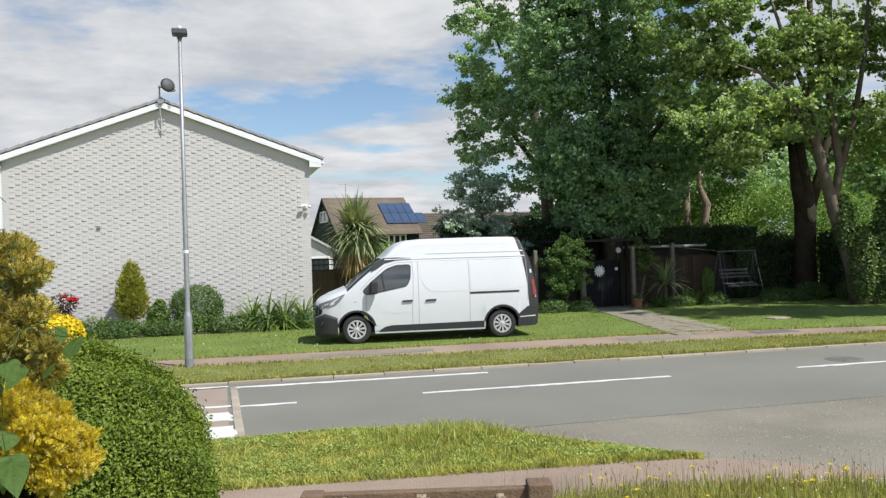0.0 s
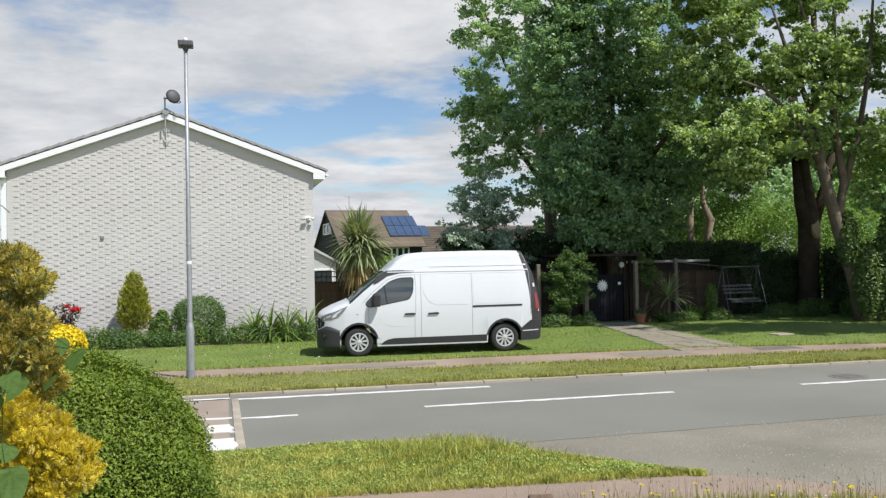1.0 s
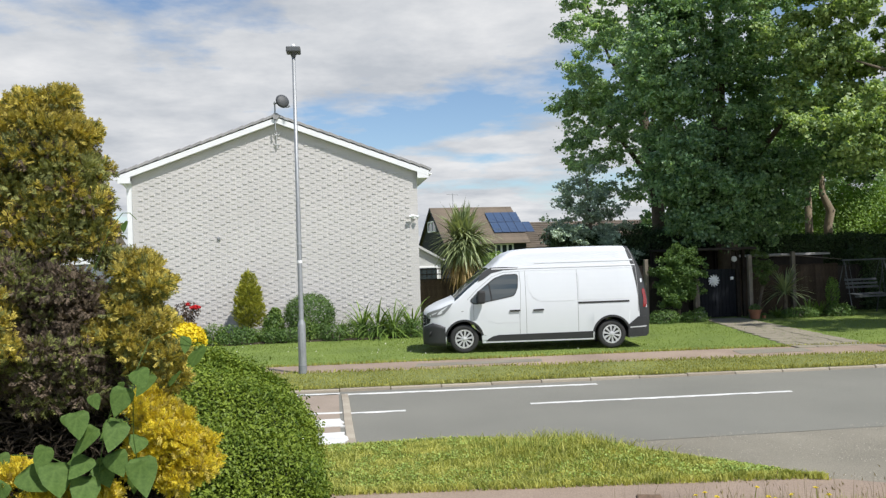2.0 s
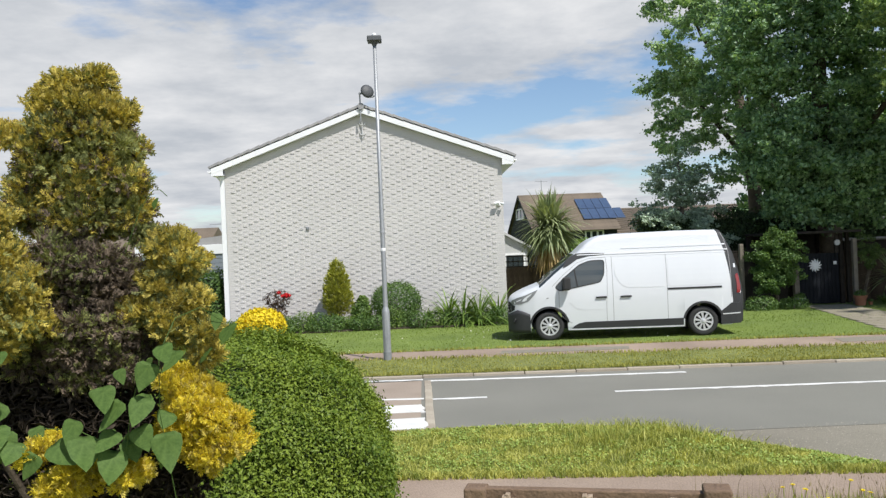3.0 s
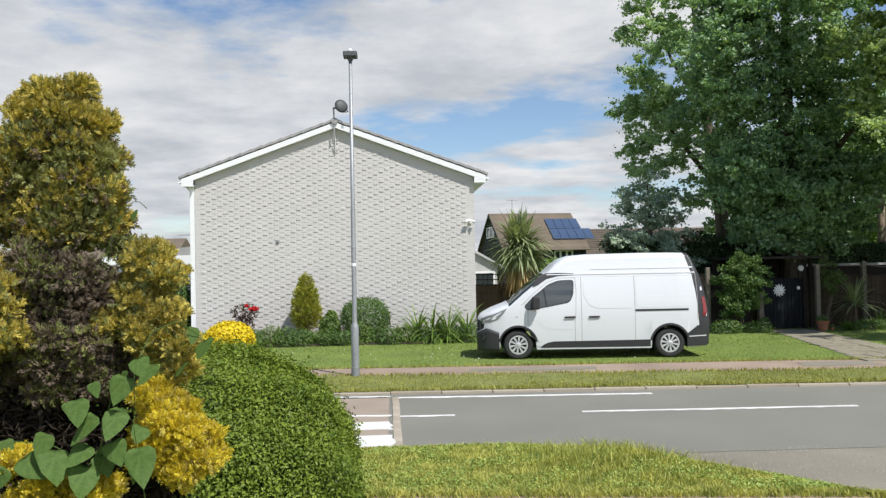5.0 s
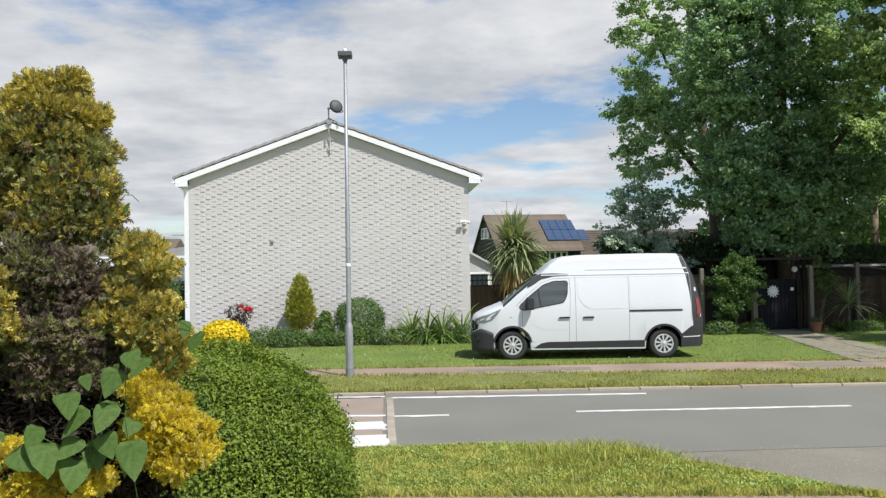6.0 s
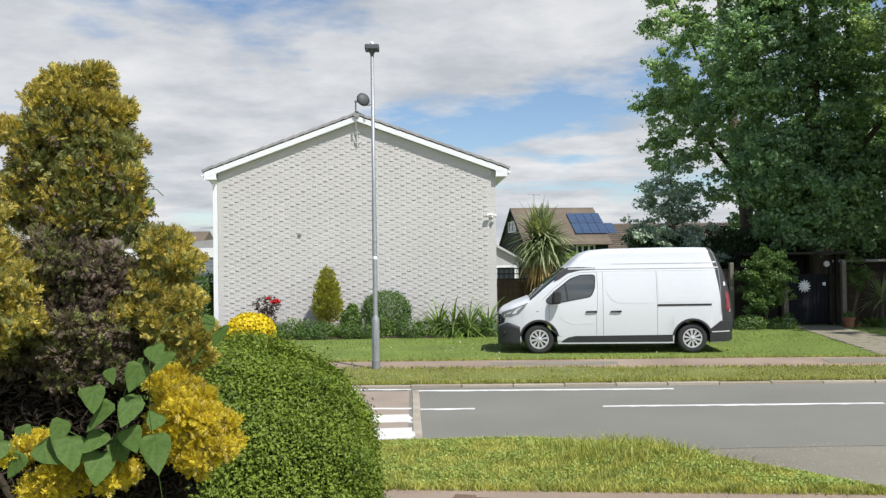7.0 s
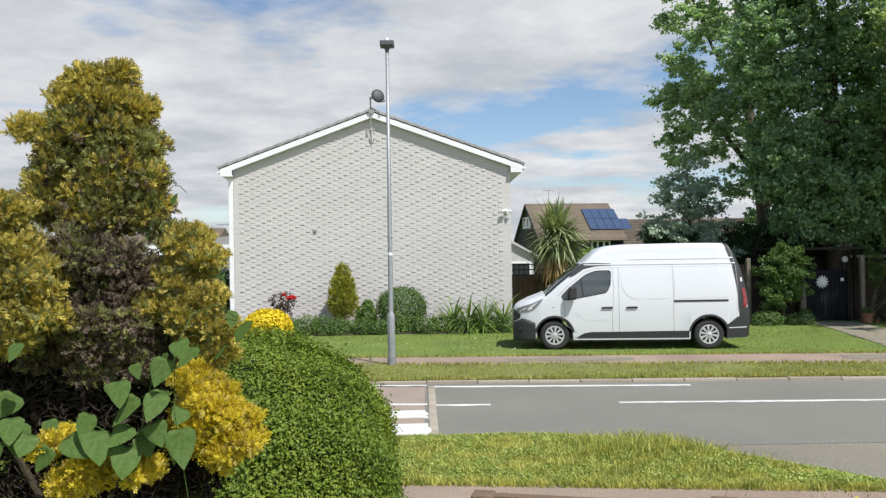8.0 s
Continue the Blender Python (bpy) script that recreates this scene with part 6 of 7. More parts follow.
for i in range(13):
    bm = bmesh.new()
    box(bm, -2.3, 1.1, 0.0, 0.045, 0.02 + i * 0.184, 0.195 + i * 0.184, 0.012)
    part("door_slat", bm, M["garage_door"], garage)
bm = bmesh.new()
prism(bm, [(-3.1, 2.81), (1.5, 2.81), (1.5, 3.25), (-0.9, 3.0)], "y", 0.0, 5.6)
part("roof", bm, M["roof_grey"], garage, "dark felt roof")
bung = thing("house", pose(-16.5, 46.0, 0.0), "far house with a plain brown roof", "house")
bm = bmesh.new()
prism(bm, [(-4, -0.1), (3.2, -0.1), (3.2, 2.5), (-4, 2.5)], "y", 0.3, 7)
part("wall", bm, M["brick"], bung)
bm = bmesh.new()
prism(bm, [(-0.2, 2.5), (3.5, 4.05), (7.2, 2.5)], "x", -6.0, 3.4)
part("roof", bm, M["roof_brown"], bung, "brown tiled roof")

# ---------------------------------------------------------------- near hedge
hb = thing("hedge", pose(-2.39, 6.4, 0.02), "clipped bright green privet hedge with a rounded end", "hedge")


def hedge_point(u, v):
    """u turns round the plan, v climbs from the side to the top."""
    e = 2.0 / 2.6
    c, s = np.cos(u), np.sin(u)
    px = np.sign(c) * np.abs(c) ** e * np.where(c > 0, 1.04, 2.2)
    py = np.sign(s) * np.abs(s) ** e * 1.24
    k, h = np.cos(v) ** e, np.sin(v) ** e
    return np.stack([px * k, py * k, 0.47 + h * 1.23 * np.where(np.sin(v) >= 0, 1, -1)], 1)


n = 150000
u = RNG.uniform(-math.pi, math.pi, n)
v = np.arcsin(RNG.uniform(0.0, 1, n) ** 0.9)
p0 = hedge_point(u, v)
nr = unit((p0 - np.array([[0, 0, 0.47]])) / np.array([[1.05, 1.25, 1.25]]) ** 2)
low = RNG.uniform(0, 1, n) < 0.25
p0[low, 2] = RNG.uniform(-0.05, 0.5, low.sum())
ring = hedge_point(u[low], np.zeros(low.sum()))
p0[low, 0], p0[low, 1] = ring[:, 0], ring[:, 1]
bulge = 0.026 * (np.sin(p0[:, 0] * 9) + np.sin(p0[:, 2] * 11 + p0[:, 1] * 7))
p0 = p0 + nr * (bulge + RNG.normal(-0.026, 0.028, n))[:, None]
part("foliage", leaf_mesh("foliage", p0, nr + np.array([[0, 0, 0.5]]), 0.0245, M["privet"], 0.52, None, 0.7), None, hb)
tw = RNG.choice(n, 420)
part("young_growth", leaf_mesh("young_growth", np.repeat(p0[tw], 4, 0) + RNG.normal(0, 0.012, (1680, 3)) + np.repeat(nr[tw], 4, 0) * RNG.uniform(0, 0.09, (1680, 1)), np.repeat(nr[tw], 4, 0), 0.030, M["privet"], 0.5), None, hb)
# closed body under the leaves, its dark colour painted as inner shade
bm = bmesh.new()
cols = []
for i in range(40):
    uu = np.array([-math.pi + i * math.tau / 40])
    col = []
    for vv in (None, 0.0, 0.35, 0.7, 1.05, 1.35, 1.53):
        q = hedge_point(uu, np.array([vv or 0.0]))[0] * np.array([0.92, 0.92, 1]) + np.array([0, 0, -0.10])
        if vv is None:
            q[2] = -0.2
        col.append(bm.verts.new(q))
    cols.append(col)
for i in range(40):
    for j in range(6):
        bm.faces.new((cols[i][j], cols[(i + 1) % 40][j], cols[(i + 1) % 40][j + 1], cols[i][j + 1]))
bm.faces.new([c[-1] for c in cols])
part("core", bm, M["hedge_shade"], hb, "solid dark core standing in for shade inside the hedge", True)

# yellow dome behind the hedge
yd = shrub("yellow_shrub", (-2.94, 10.2, 0.05), "rounded shrub topped with dense yellow flowers", [((0, 0, 0.95), (0.36, 0.3, 0.55))], 3000, 0.05, M["shrub"], 5)
pos, nor = shells([((0.02, 0, 1.42), (0.265, 0.24, 0.20))], 6200, 0.2)
part("flower_mass", leaf_mesh("flower_mass", pos[pos[:, 2] > 1.34], nor[pos[:, 2] > 1.34], 0.035, M["flower_yellow"], 0.8), None, yd, "dense yellow flower heads")

# ---------------------------------------------------------------- golden conifer with bindweed
con = thing("conifer", pose(-2.22, 3.70, 0.48), "golden cypress with brown bare patches and yellow tips", "conifer")
O = np.array((-2.22, 3.70, 0.48))
# clumps as x, y, z and radius: golden leader, olive body, dead middle, golden side growth, bright low growth
LEADER = ((-2.108, 3.700, 2.824, 0.027), (-2.182, 3.700, 2.774, 0.070), (-2.274, 3.700, 2.766, 0.043), (-2.099, 3.700, 2.741, 0.060), (-2.041, 3.700, 2.724, 0.027), (-2.215, 3.700, 2.691, 0.074), (-2.373, 3.700, 2.666, 0.032), (-2.315, 3.700, 2.650, 0.043), (-2.099, 3.700, 2.841, 0.020), (-2.224, 3.700, 2.824, 0.022))
BODY = ((-2.191, 3.700, 2.658, 0.111), (-2.074, 3.700, 2.650, 0.069), (-2.016, 3.700, 2.608, 0.036), (-2.265, 3.700, 2.558, 0.093), (-2.132, 3.700, 2.534, 0.119), (-2.016, 3.700, 2.517, 0.039), (-2.323, 3.700, 2.500, 0.051), (-2.298, 3.700, 2.417, 0.085), (-2.149, 3.700, 2.417, 0.119), (-2.033, 3.700, 2.417, 0.069), (-1.975, 3.700, 2.334, 0.032))
BROWN = ((-2.191, 3.609, 2.251, 0.115), (-2.066, 3.609, 2.202, 0.115), (-2.132, 3.609, 2.077, 0.128), (-2.016, 3.609, 2.036, 0.097), (-2.249, 3.609, 2.127, 0.080), (-2.149, 3.609, 1.953, 0.110), (-2.000, 3.609, 1.944, 0.073), (-2.307, 3.609, 1.977, 0.070))
SIDE = ((-2.323, 3.427, 2.384, 0.045), (-2.307, 3.427, 2.285, 0.067), (-2.240, 3.427, 2.185, 0.057), (-2.265, 3.427, 2.102, 0.057), (-2.332, 3.427, 2.160, 0.061), (-2.191, 3.427, 2.077, 0.036), (-2.315, 3.427, 2.044, 0.061), (-1.859, 3.609, 2.293, 0.056), (-1.817, 3.609, 2.235, 0.048), (-1.883, 3.609, 2.193, 0.073), (-1.809, 3.609, 2.127, 0.048), (-1.867, 3.609, 2.060, 0.080), (-1.776, 3.609, 2.019, 0.038), (-1.958, 3.609, 2.094, 0.056), (-1.776, 3.609, 1.953, 0.031))
BRIGHT = ((-1.817, 3.493, 1.886, 0.053), (-1.759, 3.493, 1.828, 0.076), (-1.701, 3.493, 1.770, 0.063), (-1.659, 3.493, 1.712, 0.029), (-1.809, 3.493, 1.737, 0.070), (-1.734, 3.493, 1.687, 0.053), (-1.825, 3.493, 1.811, 0.046), (-2.033, 3.335, 1.679, 0.056), (-2.141, 3.335, 1.745, 0.034), (-2.099, 3.335, 1.645, 0.043), (-1.917, 3.335, 1.662, 0.027))


def tufts(clumps, per_area, radius):
    """Small flattened tufts over the clumps, more on the larger ones."""
    lobes = [(np.array(c[:3]) - O + np.array((0, 0.05, 0)), (c[3] * 0.78, c[3] * 0.75 + 0.05, c[3] * 0.80)) for c in clumps]
    count = int(per_area * sum(c[3] ** 2 for c in clumps))
    return clumped(lobes, count, radius, 0.62, (0.62, 1.04))


bm = bmesh.new()
tube(bm, [(0, 0, -0.1), (0.02, 0, 0.7), (0.03, 0.05, 1.5), (0.03, 0.08, 2.1)], [0.055, 0.042, 0.028, 0.008], 8)
part("trunk", bm, M["bark_dark"], con)
for z0, tip in ((0.7, (0.36, -0.05, 1.45)), (0.6, (0.42, -0.10, 1.05)), (0.9, (-0.2, -0.2, 1.4)), (0.55, (-0.2, -0.25, 0.85))):
    bm = bmesh.new()
    t_end = Vector(tip)
    t_mid = (Vector((0, 0, z0)) + t_end) / 2 + Vector((0.02, 0, -0.08))
    tube(bm, [(0.02, 0, z0), tuple(t_mid), tuple(t_end)], [0.018, 0.012, 0.004], 7)
    part("branch", bm, M["bark_dark"], con)
lead_t, body_t, brown_t, side_t, bright_t = tufts(LEADER, 8000, 0.031), tufts(BODY, 7400, 0.033), tufts(BROWN, 5200, 0.036), tufts(SIDE, 8600, 0.027), tufts(BRIGHT, 9800, 0.024)
part("leader_foliage", sprays("leader_foliage", lead_t + body_t[::3], 17000, 0.034, M["gold"], 0.35, 0.7), None, con, "golden tips at the top")
part("olive_foliage", sprays("olive_foliage", lead_t[::2] + body_t, 18600, 0.035, M["conifer_green"], 0.8, 0.4), None, con, "olive green sprays")
part("dead_foliage", sprays("dead_foliage", brown_t + body_t[::3], 15000, 0.035, M["conifer_dead"], 0.75, 0.0), None, con, "dead brown sprays")
part("mixed_foliage", sprays("mixed_foliage", brown_t[::2], 6000, 0.032, M["conifer_green"], 0.5, 0.3), None, con)
part("side_foliage", sprays("side_foliage", side_t, 18000, 0.031, M["gold"], 0.4, 0.7), None, con, "golden side growth")
part("side_inner", sprays("side_inner", side_t, 7200, 0.035, M["conifer_green"], 0.9, 0.4), None, con)
part("yellow_foliage", sprays("yellow_foliage", bright_t, 15000, 0.029, M["gold_bright"], 0.45, 0.7), None, con, "bright yellow low growth")
part("yellow_inner", sprays("yellow_inner", bright_t, 4800, 0.032, M["gold"], 0.9, 0.3), None, con)
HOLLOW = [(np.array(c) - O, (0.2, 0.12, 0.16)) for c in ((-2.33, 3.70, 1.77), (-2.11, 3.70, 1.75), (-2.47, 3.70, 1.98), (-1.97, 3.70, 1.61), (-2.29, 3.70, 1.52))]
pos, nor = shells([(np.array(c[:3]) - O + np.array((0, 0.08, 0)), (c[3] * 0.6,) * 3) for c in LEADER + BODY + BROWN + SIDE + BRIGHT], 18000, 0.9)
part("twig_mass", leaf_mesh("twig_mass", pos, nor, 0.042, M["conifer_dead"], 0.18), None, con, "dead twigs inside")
# twigs filling the hollow; the dark bark colour stands in for its shade
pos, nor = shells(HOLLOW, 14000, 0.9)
part("hollow_shade_twigs", leaf_mesh("hollow_shade_twigs", pos, nor, 0.05, M["bark_dark"], 0.12), None, con, "bare twigs in the hollow, coloured dark for its shade")

# bindweed scrambling over the conifer: heart-shaped leaves on thin vines
vine = thing("bindweed", pose(-1.80, 3.34, 0.53), "bindweed with heart-shaped leaves scrambling over the cypress", "climber")
V0 = Vector((-1.80, 3.34, 0.53))
HEART = ((0.0, 0.0), (0.13, 0.17), (0.33, 0.24), (0.52, 0.09), (0.53, -0.20), (0.40, -0.52), (0.19, -0.84), (0.0, -1.10))


def heart_leaf(size, curl):
    """A heart-shaped leaf hanging from its stalk, folded along the midrib and curled at the tip."""
    bm = bmesh.new()
    mid = [bm.verts.new((0, -curl * (y * y) * size * 0.5, y * size)) for _, y in HEART]
    for s in (-1, 1):
        inner = [bm.verts.new((s * x * 0.55 * size, (-0.10 * x - curl * y * y * 0.5) * size, y * size)) for x, y in HEART[1:-1]]
        edge = [bm.verts.new((s * x * size, (-0.05 * x + 0.10 * math.sin(7 * y + s) * x - curl * y * y * 0.5) * size, y * size)) for x, y in HEART[1:-1]]
        bm.faces.new((mid[0], mid[1], inner[0]))
        bm.faces.new((mid[-1], inner[-1], mid[-2]))
        bm.faces.new((mid[-1], edge[-1], inner[-1]))
        bm.faces.new((mid[0], inner[0], edge[0]))
        for k in range(len(inner) - 1):
            bm.faces.new((mid[k + 1], mid[k + 2], inner[k + 1], inner[k]))
            bm.faces.new((inner[k], inner[k + 1], edge[k + 1], edge[k]))
    return finish(bm, "leaf", M["bindweed"], True)


heart_me = [heart_leaf(1.0, c) for c in (0.15, 0.35, 0.6)]
LEAVES = ((-1.825, 3.294, 1.969, 0.071), (-1.900, 3.294, 1.961, 0.037), (-1.942, 3.294, 1.911, 0.063), (-1.908, 3.294, 1.870, 0.073), (-1.842, 3.294, 1.878, 0.073), (-1.784, 3.294, 1.778, 0.088), (-1.850, 3.294, 1.803, 0.056), (-1.925, 3.294, 1.795, 0.063), (-1.925, 3.294, 1.737, 0.088), (-2.025, 3.294, 1.828, 0.063), (-2.066, 3.294, 1.770, 0.083), (-2.000, 3.294, 1.778, 0.076), (-2.132, 3.294, 1.745, 0.063), (-2.224, 3.294, 1.820, 0.063), (-2.182, 3.294, 1.778, 0.063), (-2.274, 3.294, 1.762, 0.088), (-2.282, 3.294, 1.903, 0.070), (-2.207, 3.294, 2.019, 0.043), (-1.784, 3.294, 2.019, 0.051), (-1.742, 3.568, 1.969, 0.051), (-1.676, 3.568, 2.036, 0.065), (-1.709, 3.568, 2.077, 0.042), (-1.875, 3.568, 2.426, 0.034))
grown = list(LEAVES)
for lx, ly, lz, ls in LEAVES[:17]:
    grown.append((lx + random.uniform(-0.05, 0.05), ly + random.uniform(0.03, 0.12), lz + random.uniform(-0.07, 0.03), ls * random.uniform(0.6, 0.9)))
for k, (lx, ly, lz, ls) in enumerate(grown):
    lf = part("leaf", heart_me[k % 3], None, vine)
    lf.matrix_local = Matrix.Translation(Vector((lx, ly, lz)) - V0) @ pose(0, 0, 0, random.uniform(-45, 0), random.uniform(-38, 38), random.uniform(-40, 40)) @ Matrix.Diagonal((ls * random.uniform(0.8, 1.1), ls, ls * random.uniform(0.85, 1.1), 1))
VINES = ([(-1.79, 3.39, 1.56), (-1.81, 3.33, 1.84), (-1.81, 3.34, 2.00), (-1.78, 3.40, 2.09), (-1.74, 3.51, 2.11), (-1.69, 3.57, 2.06)], [(-1.94, 3.39, 1.56), (-1.96, 3.33, 1.77), (-2.02, 3.31, 1.81), (-2.11, 3.31, 1.82)],
         [(-1.97, 3.57, 2.28), (-1.92, 3.57, 2.41), (-1.88, 3.57, 2.46), (-1.86, 3.57, 2.46), (-1.84, 3.57, 2.44)], [(-1.92, 3.34, 1.65), (-1.88, 3.31, 1.86), (-1.84, 3.31, 1.99)])
for pts in VINES:

    bm = bmesh.new()
    tube(bm, [tuple(Vector(p) - V0) for p in pts], [0.0013] * len(pts), 5)
    part("vine", bm, M["bindweed"], vine)

# ---------------------------------------------------------------- timber barrier below the camera
bar = thing("timber_barrier", pose(-0.39, 4.69, 0.285, 0, 0, -14), "low brown stained timber barrier with square posts", "barrier")
for px, h, w in ((-0.52, 0.885, 0.10), (0.52, 0.905, 0.115)):
    bm = bmesh.new()
    box(bm, px - w / 2, px + w / 2, -w / 2, w / 2, -0.15, h, 0.008)
    part("post", bm, M["stained"], bar, "square stained post")
bm = bmesh.new()
box(bm, -0.50, 0.47, -0.01, 0.04, 0.66, 0.878, 0.006)
part("rail", bm, M["stained"], bar, "rough stained top rail")
for px in (-0.36, 0.0, 0.36):
    pk = new("picket")
    pk.parent = bar
    pk.matrix_local = pose(px, -0.045, 0, 0, random.uniform(-3, 3), 0)
    bm = bmesh.new()
    box(bm, -0.032, 0.032, -0.03, 0.03, -0.12, 0.845, 0.006)
    part("shaft", bm, M["stained"], pk)
    bm = bmesh.new()
    for _ in range(5):
        q = random.uniform(-0.022, 0.022)
        box(bm, q - 0.01, q + 0.01, random.uniform(-0.028, -0.012), 0.02, 0.835, 0.845 + random.uniform(0.008, 0.028), 0.002)
    part("broken_end", bm, M["endgrain"], pk, "pale splintered end")

# ---------------------------------------------------------------- grass
solo("grass_tufts", blades("grass_tufts", area_points(52000, -2.6, 3.5, lambda x: walk_y(x) + 0.02, lambda x: mound_y(x) + 0.02, mound_z), 0.045, 0.011, M["blade"], 1.5), None, "dense rough grass on the humped verge", "grass", "stuff")
pts = np.stack([RNG.normal(1.3, 0.72, 9000), RNG.normal(10.15, 0.42, 9000), np.zeros(9000)], 1)
pts[:, 2] = [mound_z(a, b) for a, b in pts[:, :2]]
ok = np.array([walk_y(a) + 0.05 < b < mound_y(a) for a, b in pts[:, :2]])
solo("long_grass", blades("long_grass", pts[ok], 0.055 + 0.09 * (RNG.uniform(0, 1, ok.sum()) < 0.22), 0.009, M["blade"], 1.2), None, "longer grass on the hump of the verge", "grass", "stuff")
solo("garden_grass", blades("garden_grass", area_points(34000, -1.2, 6.0, lambda x: garden_y(x) - 2.6, lambda x: garden_y(x) - 0.02, garden_z), 0.16, 0.010, M["blade"], 0.6), None, "long uncut grass at the edge of the garden", "grass", "stuff")
solo("seed_stalks", blades("seed_stalks", area_points(1500, 0.9, 5.6, lambda x: garden_y(x) - 1.6, lambda x: garden_y(x) - 0.1, garden_z), 0.38, 0.0036, M["blade_dry"], 0.25), None, "thin brown grass stalks with seed heads", "grass", "stuff")
solo("verge_grass", blades("verge_grass", area_points(36000, -4.0, 22.0, lambda x: kerb_y(x) + 0.1, far_walk_near, lambda x, y: 0.0), 0.035, 0.013, M["verge_blade"], 0.9), None, "short mown verge grass", "grass", "stuff")
solo("lawn_grass", blades("lawn_grass", area_points(46000, -7.5, 22.0, lambda x: far_walk_far(x) - 0.04, lambda x: 25.0, lambda x, y: 0.0), 0.032, 0.014, M["blade_lawn"], 0.9), None, "short mown lawn grass", "grass", "stuff")
solo("verge_fringe", blades("verge_fringe", np.concatenate([area_points(5200, -2.6, 3.5, lambda x: walk_y(x) - 0.09, lambda x: walk_y(x) + 0.08, lambda x, y: ROAD + 0.05), area_points(4200, -2.6, 3.5, lambda x: mound_y(x) - 0.1, lambda x: mound_y(x) + 0.1, lambda x, y: ROAD)]), 0.075, 0.010, M["blade"], 1.4), None, "ragged fringe of grass round the humped verge", "grass", "stuff")
solo("edge_grass", blades("edge_grass", np.concatenate([area_points(5000, -4.0, 22.0, lambda x: kerb_y(x) + 0.06, lambda x: kerb_y(x) + 0.2, lambda x, y: 0.0), area_points(3500, -4.0, 22.0, lambda x: far_walk_near(x) - 0.04, lambda x: far_walk_near(x) + 0.08, lambda x, y: 0.0), area_points(3500, -4.0, 22.0, lambda x: far_walk_far(x) - 0.1, lambda x: far_walk_far(x) + 0.04, lambda x, y: 0.0)]), 0.07, 0.016, M["verge_blade"], 1.3), None, "ragged grass creeping over the kerb and footway edges", "grass", "stuff")
heads = area_points(260, 1.5, 5.6, lambda x: garden_y(x) - 1.5, lambda x: garden_y(x) - 0.1, garden_z)
heads[:, 2] += RNG.uniform(0.26, 0.42, 260)
solo("seed_heads", leaf_mesh("seed_heads", heads, np.tile([[0, -1.0, 0.1]], (260, 1)), 0.035, M["blade_dry"], 0.22, np.tile([[0.0, 0.0, 1.0]], (260, 1)), 0.2), None, "small brown seed heads above the long grass", "grass", "stuff")
# clover and broad weeds in patches on the verge
wp = area_points(15000, -2.4, 3.4, lambda x: walk_y(x) + 0.05, lambda x: mound_y(x) - 0.03, mound_z)
wp = wp[np.array([noise.noise((a * 2.2, b * 2.6, 9)) > -0.02 for a, b, _ in wp])]
wp[:, 2] += RNG.uniform(0.015, 0.05, len(wp))
solo("clover_patch", leaf_mesh("clover_patch", wp, np.tile(np.array([[0.0, -0.2, 1.0]]), (len(wp), 1)), 0.026, M["clover"], 0.8), None, "low clover and broad weeds patching the verge", "weeds", "stuff")
# loose grit on the worn asphalt of the junction
gp = area_points(9000, 1.6, 11.0, lambda x: 7.2, lambda x: 10.9, lambda x, y: ROAD)
gp = gp[np.array([b > walk_y(a) + 0.05 and b > mound_y(a) + 0.03 and noise.noise((a * 0.9, b * 1.6, 2)) > -0.25 for a, b, _ in gp])]
gn = len(gp)
gs = (0.0055 * RNG.uniform(0.5, 1.7, gn))[:, None]
ga = RNG.uniform(0, math.tau, gn)
gv = np.empty((gn, 4, 3))
for k in range(3):
    gv[:, k] = gp + np.stack([np.cos(ga + k * 2.1), np.sin(ga + k * 2.1), np.zeros(gn)], 1) * gs
gv[:, 3] = gp + np.array([[0, 0, 1.0]]) * gs * 1.1
gi = np.arange(gn)[:, None] * 4
solo("loose_grit", raw_mesh("loose_grit", gv.reshape(-1, 3), np.concatenate([gi + np.array(q) for q in ((0, 1, 3), (1, 2, 3), (2, 0, 3))]), M["grit"]), None, "pale loose grit over worn asphalt", "grit", "stuff")
# dandelions: each a stem and a flower head
bm = bmesh.new()
tube(bm, [(0, 0, 0), (0.01, 0, 0.2), (0, 0.01, 0.30)], [0.004] * 3, 5)
stem_me = finish(bm, "stem", M["blade"])
bm = bmesh.new()
for ring, r0, k, tilt in ((0, 0.02, 12, 0.25), (1, 0.014, 9, 0.7)):
    for j in range(k):
        a = j * math.tau / k + ring * 0.3
        c, s = math.cos(a), math.sin(a)
        q = [bm.verts.new((c * u - s * v, s * u + c * v, 0.30 + z)) for u, v, z in ((0.003, -0.003, 0), (r0, -0.004, r0 * tilt), (r0 + 0.003, 0, r0 * tilt), (r0, 0.004, r0 * tilt), (0.003, 0.003, 0))]
        bm.faces.new(q)
head_me = finish(bm, "flower_head", M["flower_yellow"])
spots = area_points(48, 1.5, 5.0, lambda x: garden_y(x) - 1.3, lambda x: garden_y(x) - 0.1, garden_z)
for q in spots:
    d = thing("dandelion", Matrix.Translation(q) @ pose(0, 0, -0.01, random.uniform(-12, 12), random.uniform(-12, 12), random.uniform(0, 360)) @ Matrix.Scale(random.uniform(0.65, 1.05), 4), "yellow dandelion-like flower in long grass", "flower", "dandelions")
    part("stem", stem_me, None, d)
    part("flower_head", head_me, None, d)
pos = area_points(70, 2.6, 5.5, lambda x: garden_y(x) - 1.5, lambda x: garden_y(x) - 0.3, garden_z) + np.array([[0, 0, 0.17]])
solo("daisies", leaf_mesh("daisies", pos, np.tile([[0, -0.3, 1.0]], (70, 1)), 0.018, M["flower_white"], 0.9), None, "tiny white daisies scattered in the grass", "flowers", "stuff")
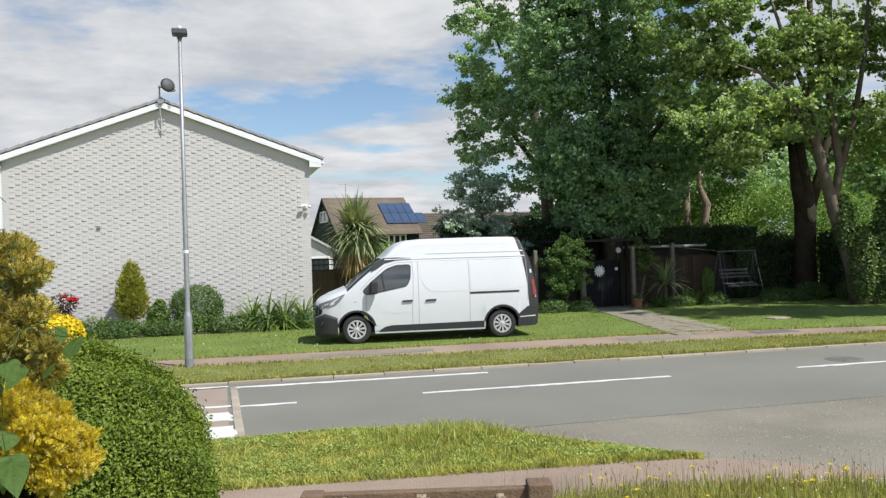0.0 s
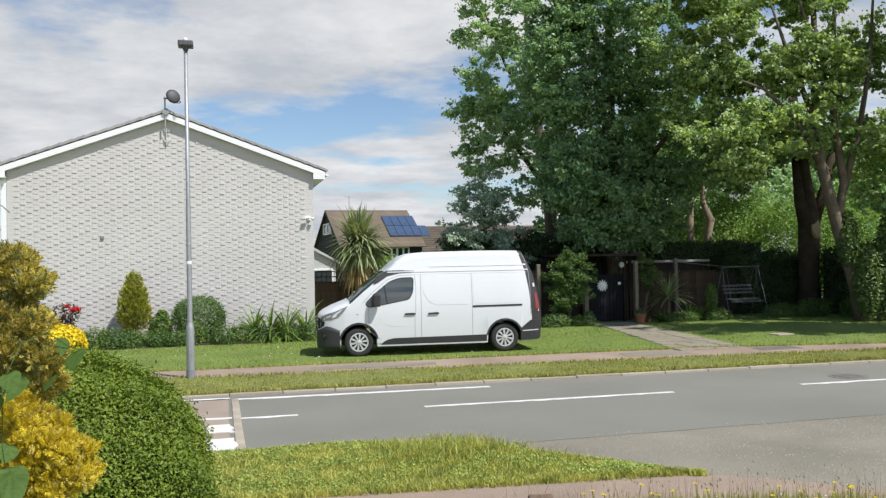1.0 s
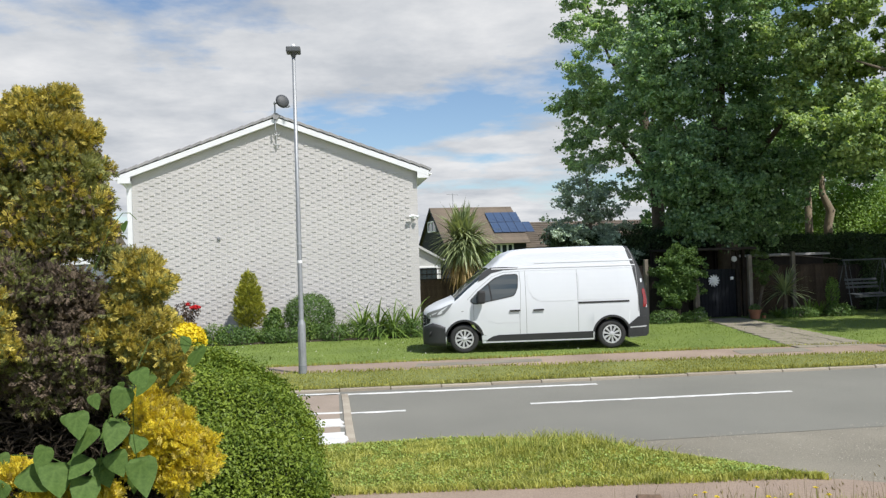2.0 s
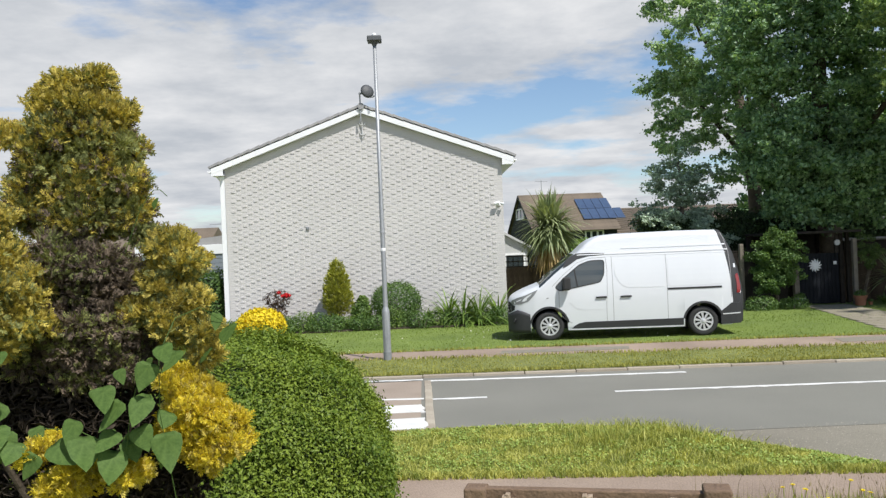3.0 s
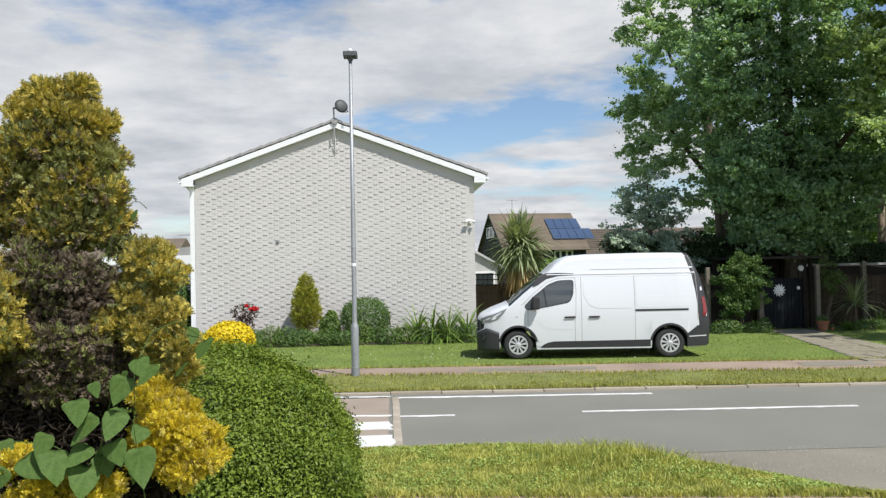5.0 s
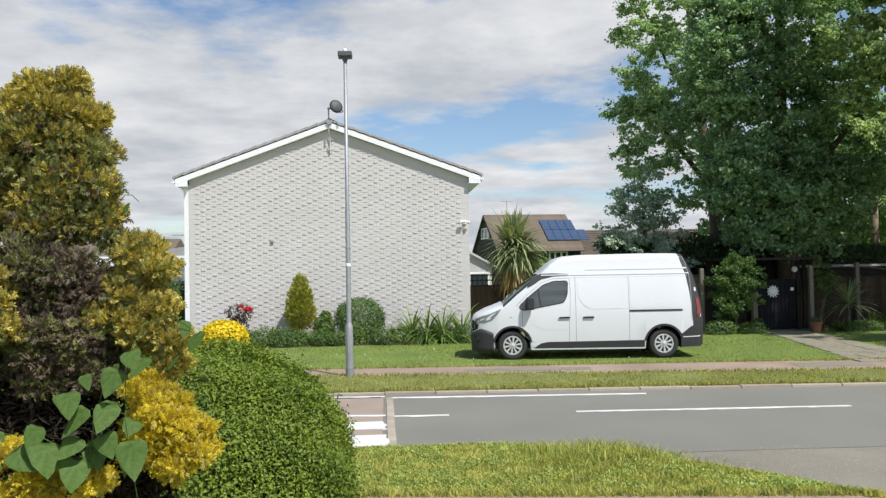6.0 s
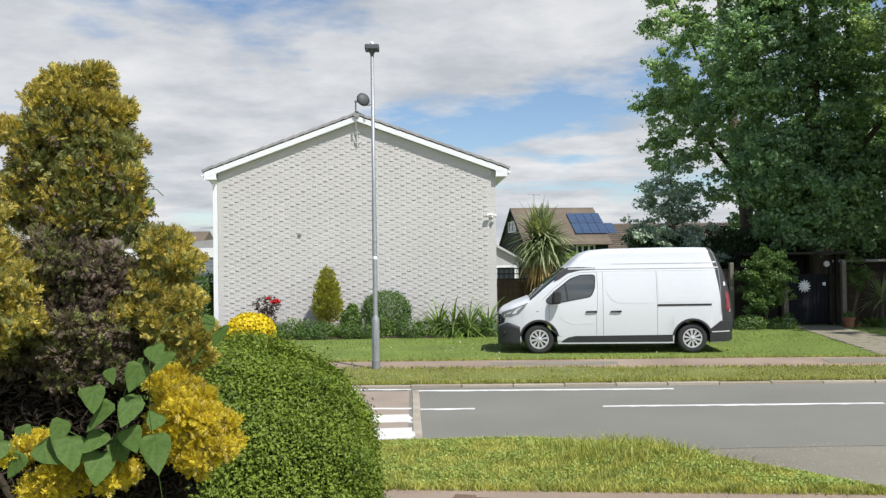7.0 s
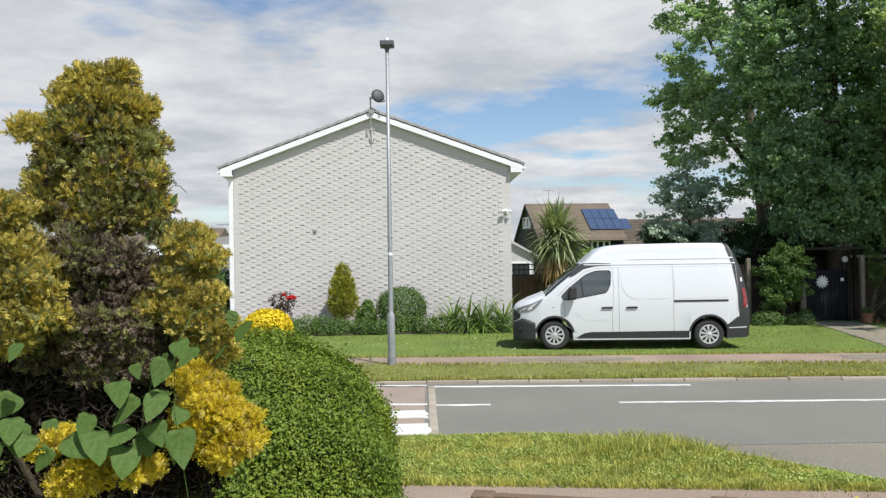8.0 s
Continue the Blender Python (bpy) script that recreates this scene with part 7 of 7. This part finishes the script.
pos = area_points(70, -7, 8, lambda x: 19.3, lambda x: 24.2, lambda x, y: 0.05)
solo("lawn_daisies", leaf_mesh("lawn_daisies", pos, np.tile([[0, -0.3, 1.0]], (70, 1)), 0.03, M["flower_white"], 0.9), None, "tiny white daisies scattered over the lawn", "flowers", "stuff")

# ---------------------------------------------------------------- projecting headers of the gable wall
bm = bmesh.new()
box(bm, -0.052, 0.052, -0.024, 0.0, -0.033, 0.033, 0.003)
strong_me = finish(bm, "brick", M["brick"])
rest_v, rest_f = [], []
PX, PZ, count = 0.16875, 0.075, 0
for c in range(2, 88):
    z = c * PZ + 0.04
    for k in range(52):
        if (c - k) % 2:
            continue
        px = WX0 + 0.24 + k * PX
        if px > WX1 - 0.2 or z > EZ - 0.08 + SL * (WX1 - RX - abs(px - RX)) - 0.10:
            continue
        strong = (c - k) % 4 == 0
        deep = 0.016 if strong else 0.008
        deep *= random.uniform(0.85, 1.15)
        if strong and 24 <= c < 52 and 12 <= k < 46 and count < 300:
            b = part("brick", strong_me, None, wall)
            b.matrix_local = Matrix.Translation((px - RX, 0.002, z)) @ Matrix.Diagonal((1.15, deep / 0.024, 1, 1))
            count += 1
            continue
        i = len(rest_v)
        hx, hz = 0.06, 0.033
        x0 = px - RX
        rest_v += [(x0 - hx, 0.002, z - hz), (x0 + hx, 0.002, z - hz), (x0 + hx, 0.002, z + hz), (x0 - hx, 0.002, z + hz),
                   (x0 - hx + 0.003, -deep, z - hz + 0.003), (x0 + hx - 0.003, -deep, z - hz + 0.003), (x0 + hx - 0.003, -deep, z + hz - 0.003), (x0 - hx + 0.003, -deep, z + hz - 0.003)]
        rest_f += [(i + 4, i + 5, i + 6, i + 7), (i, i + 1, i + 5, i + 4), (i + 1, i + 2, i + 6, i + 5), (i + 2, i + 3, i + 7, i + 6), (i + 3, i, i + 4, i + 7)]
rest = part("brick_relief", raw_mesh("brick_relief", np.array(rest_v), np.array(rest_f), M["brick"]), None, wall)
rest.data.polygons.foreach_set("use_smooth", [False] * len(rest.data.polygons))
tagged(rest, kind="stuff")
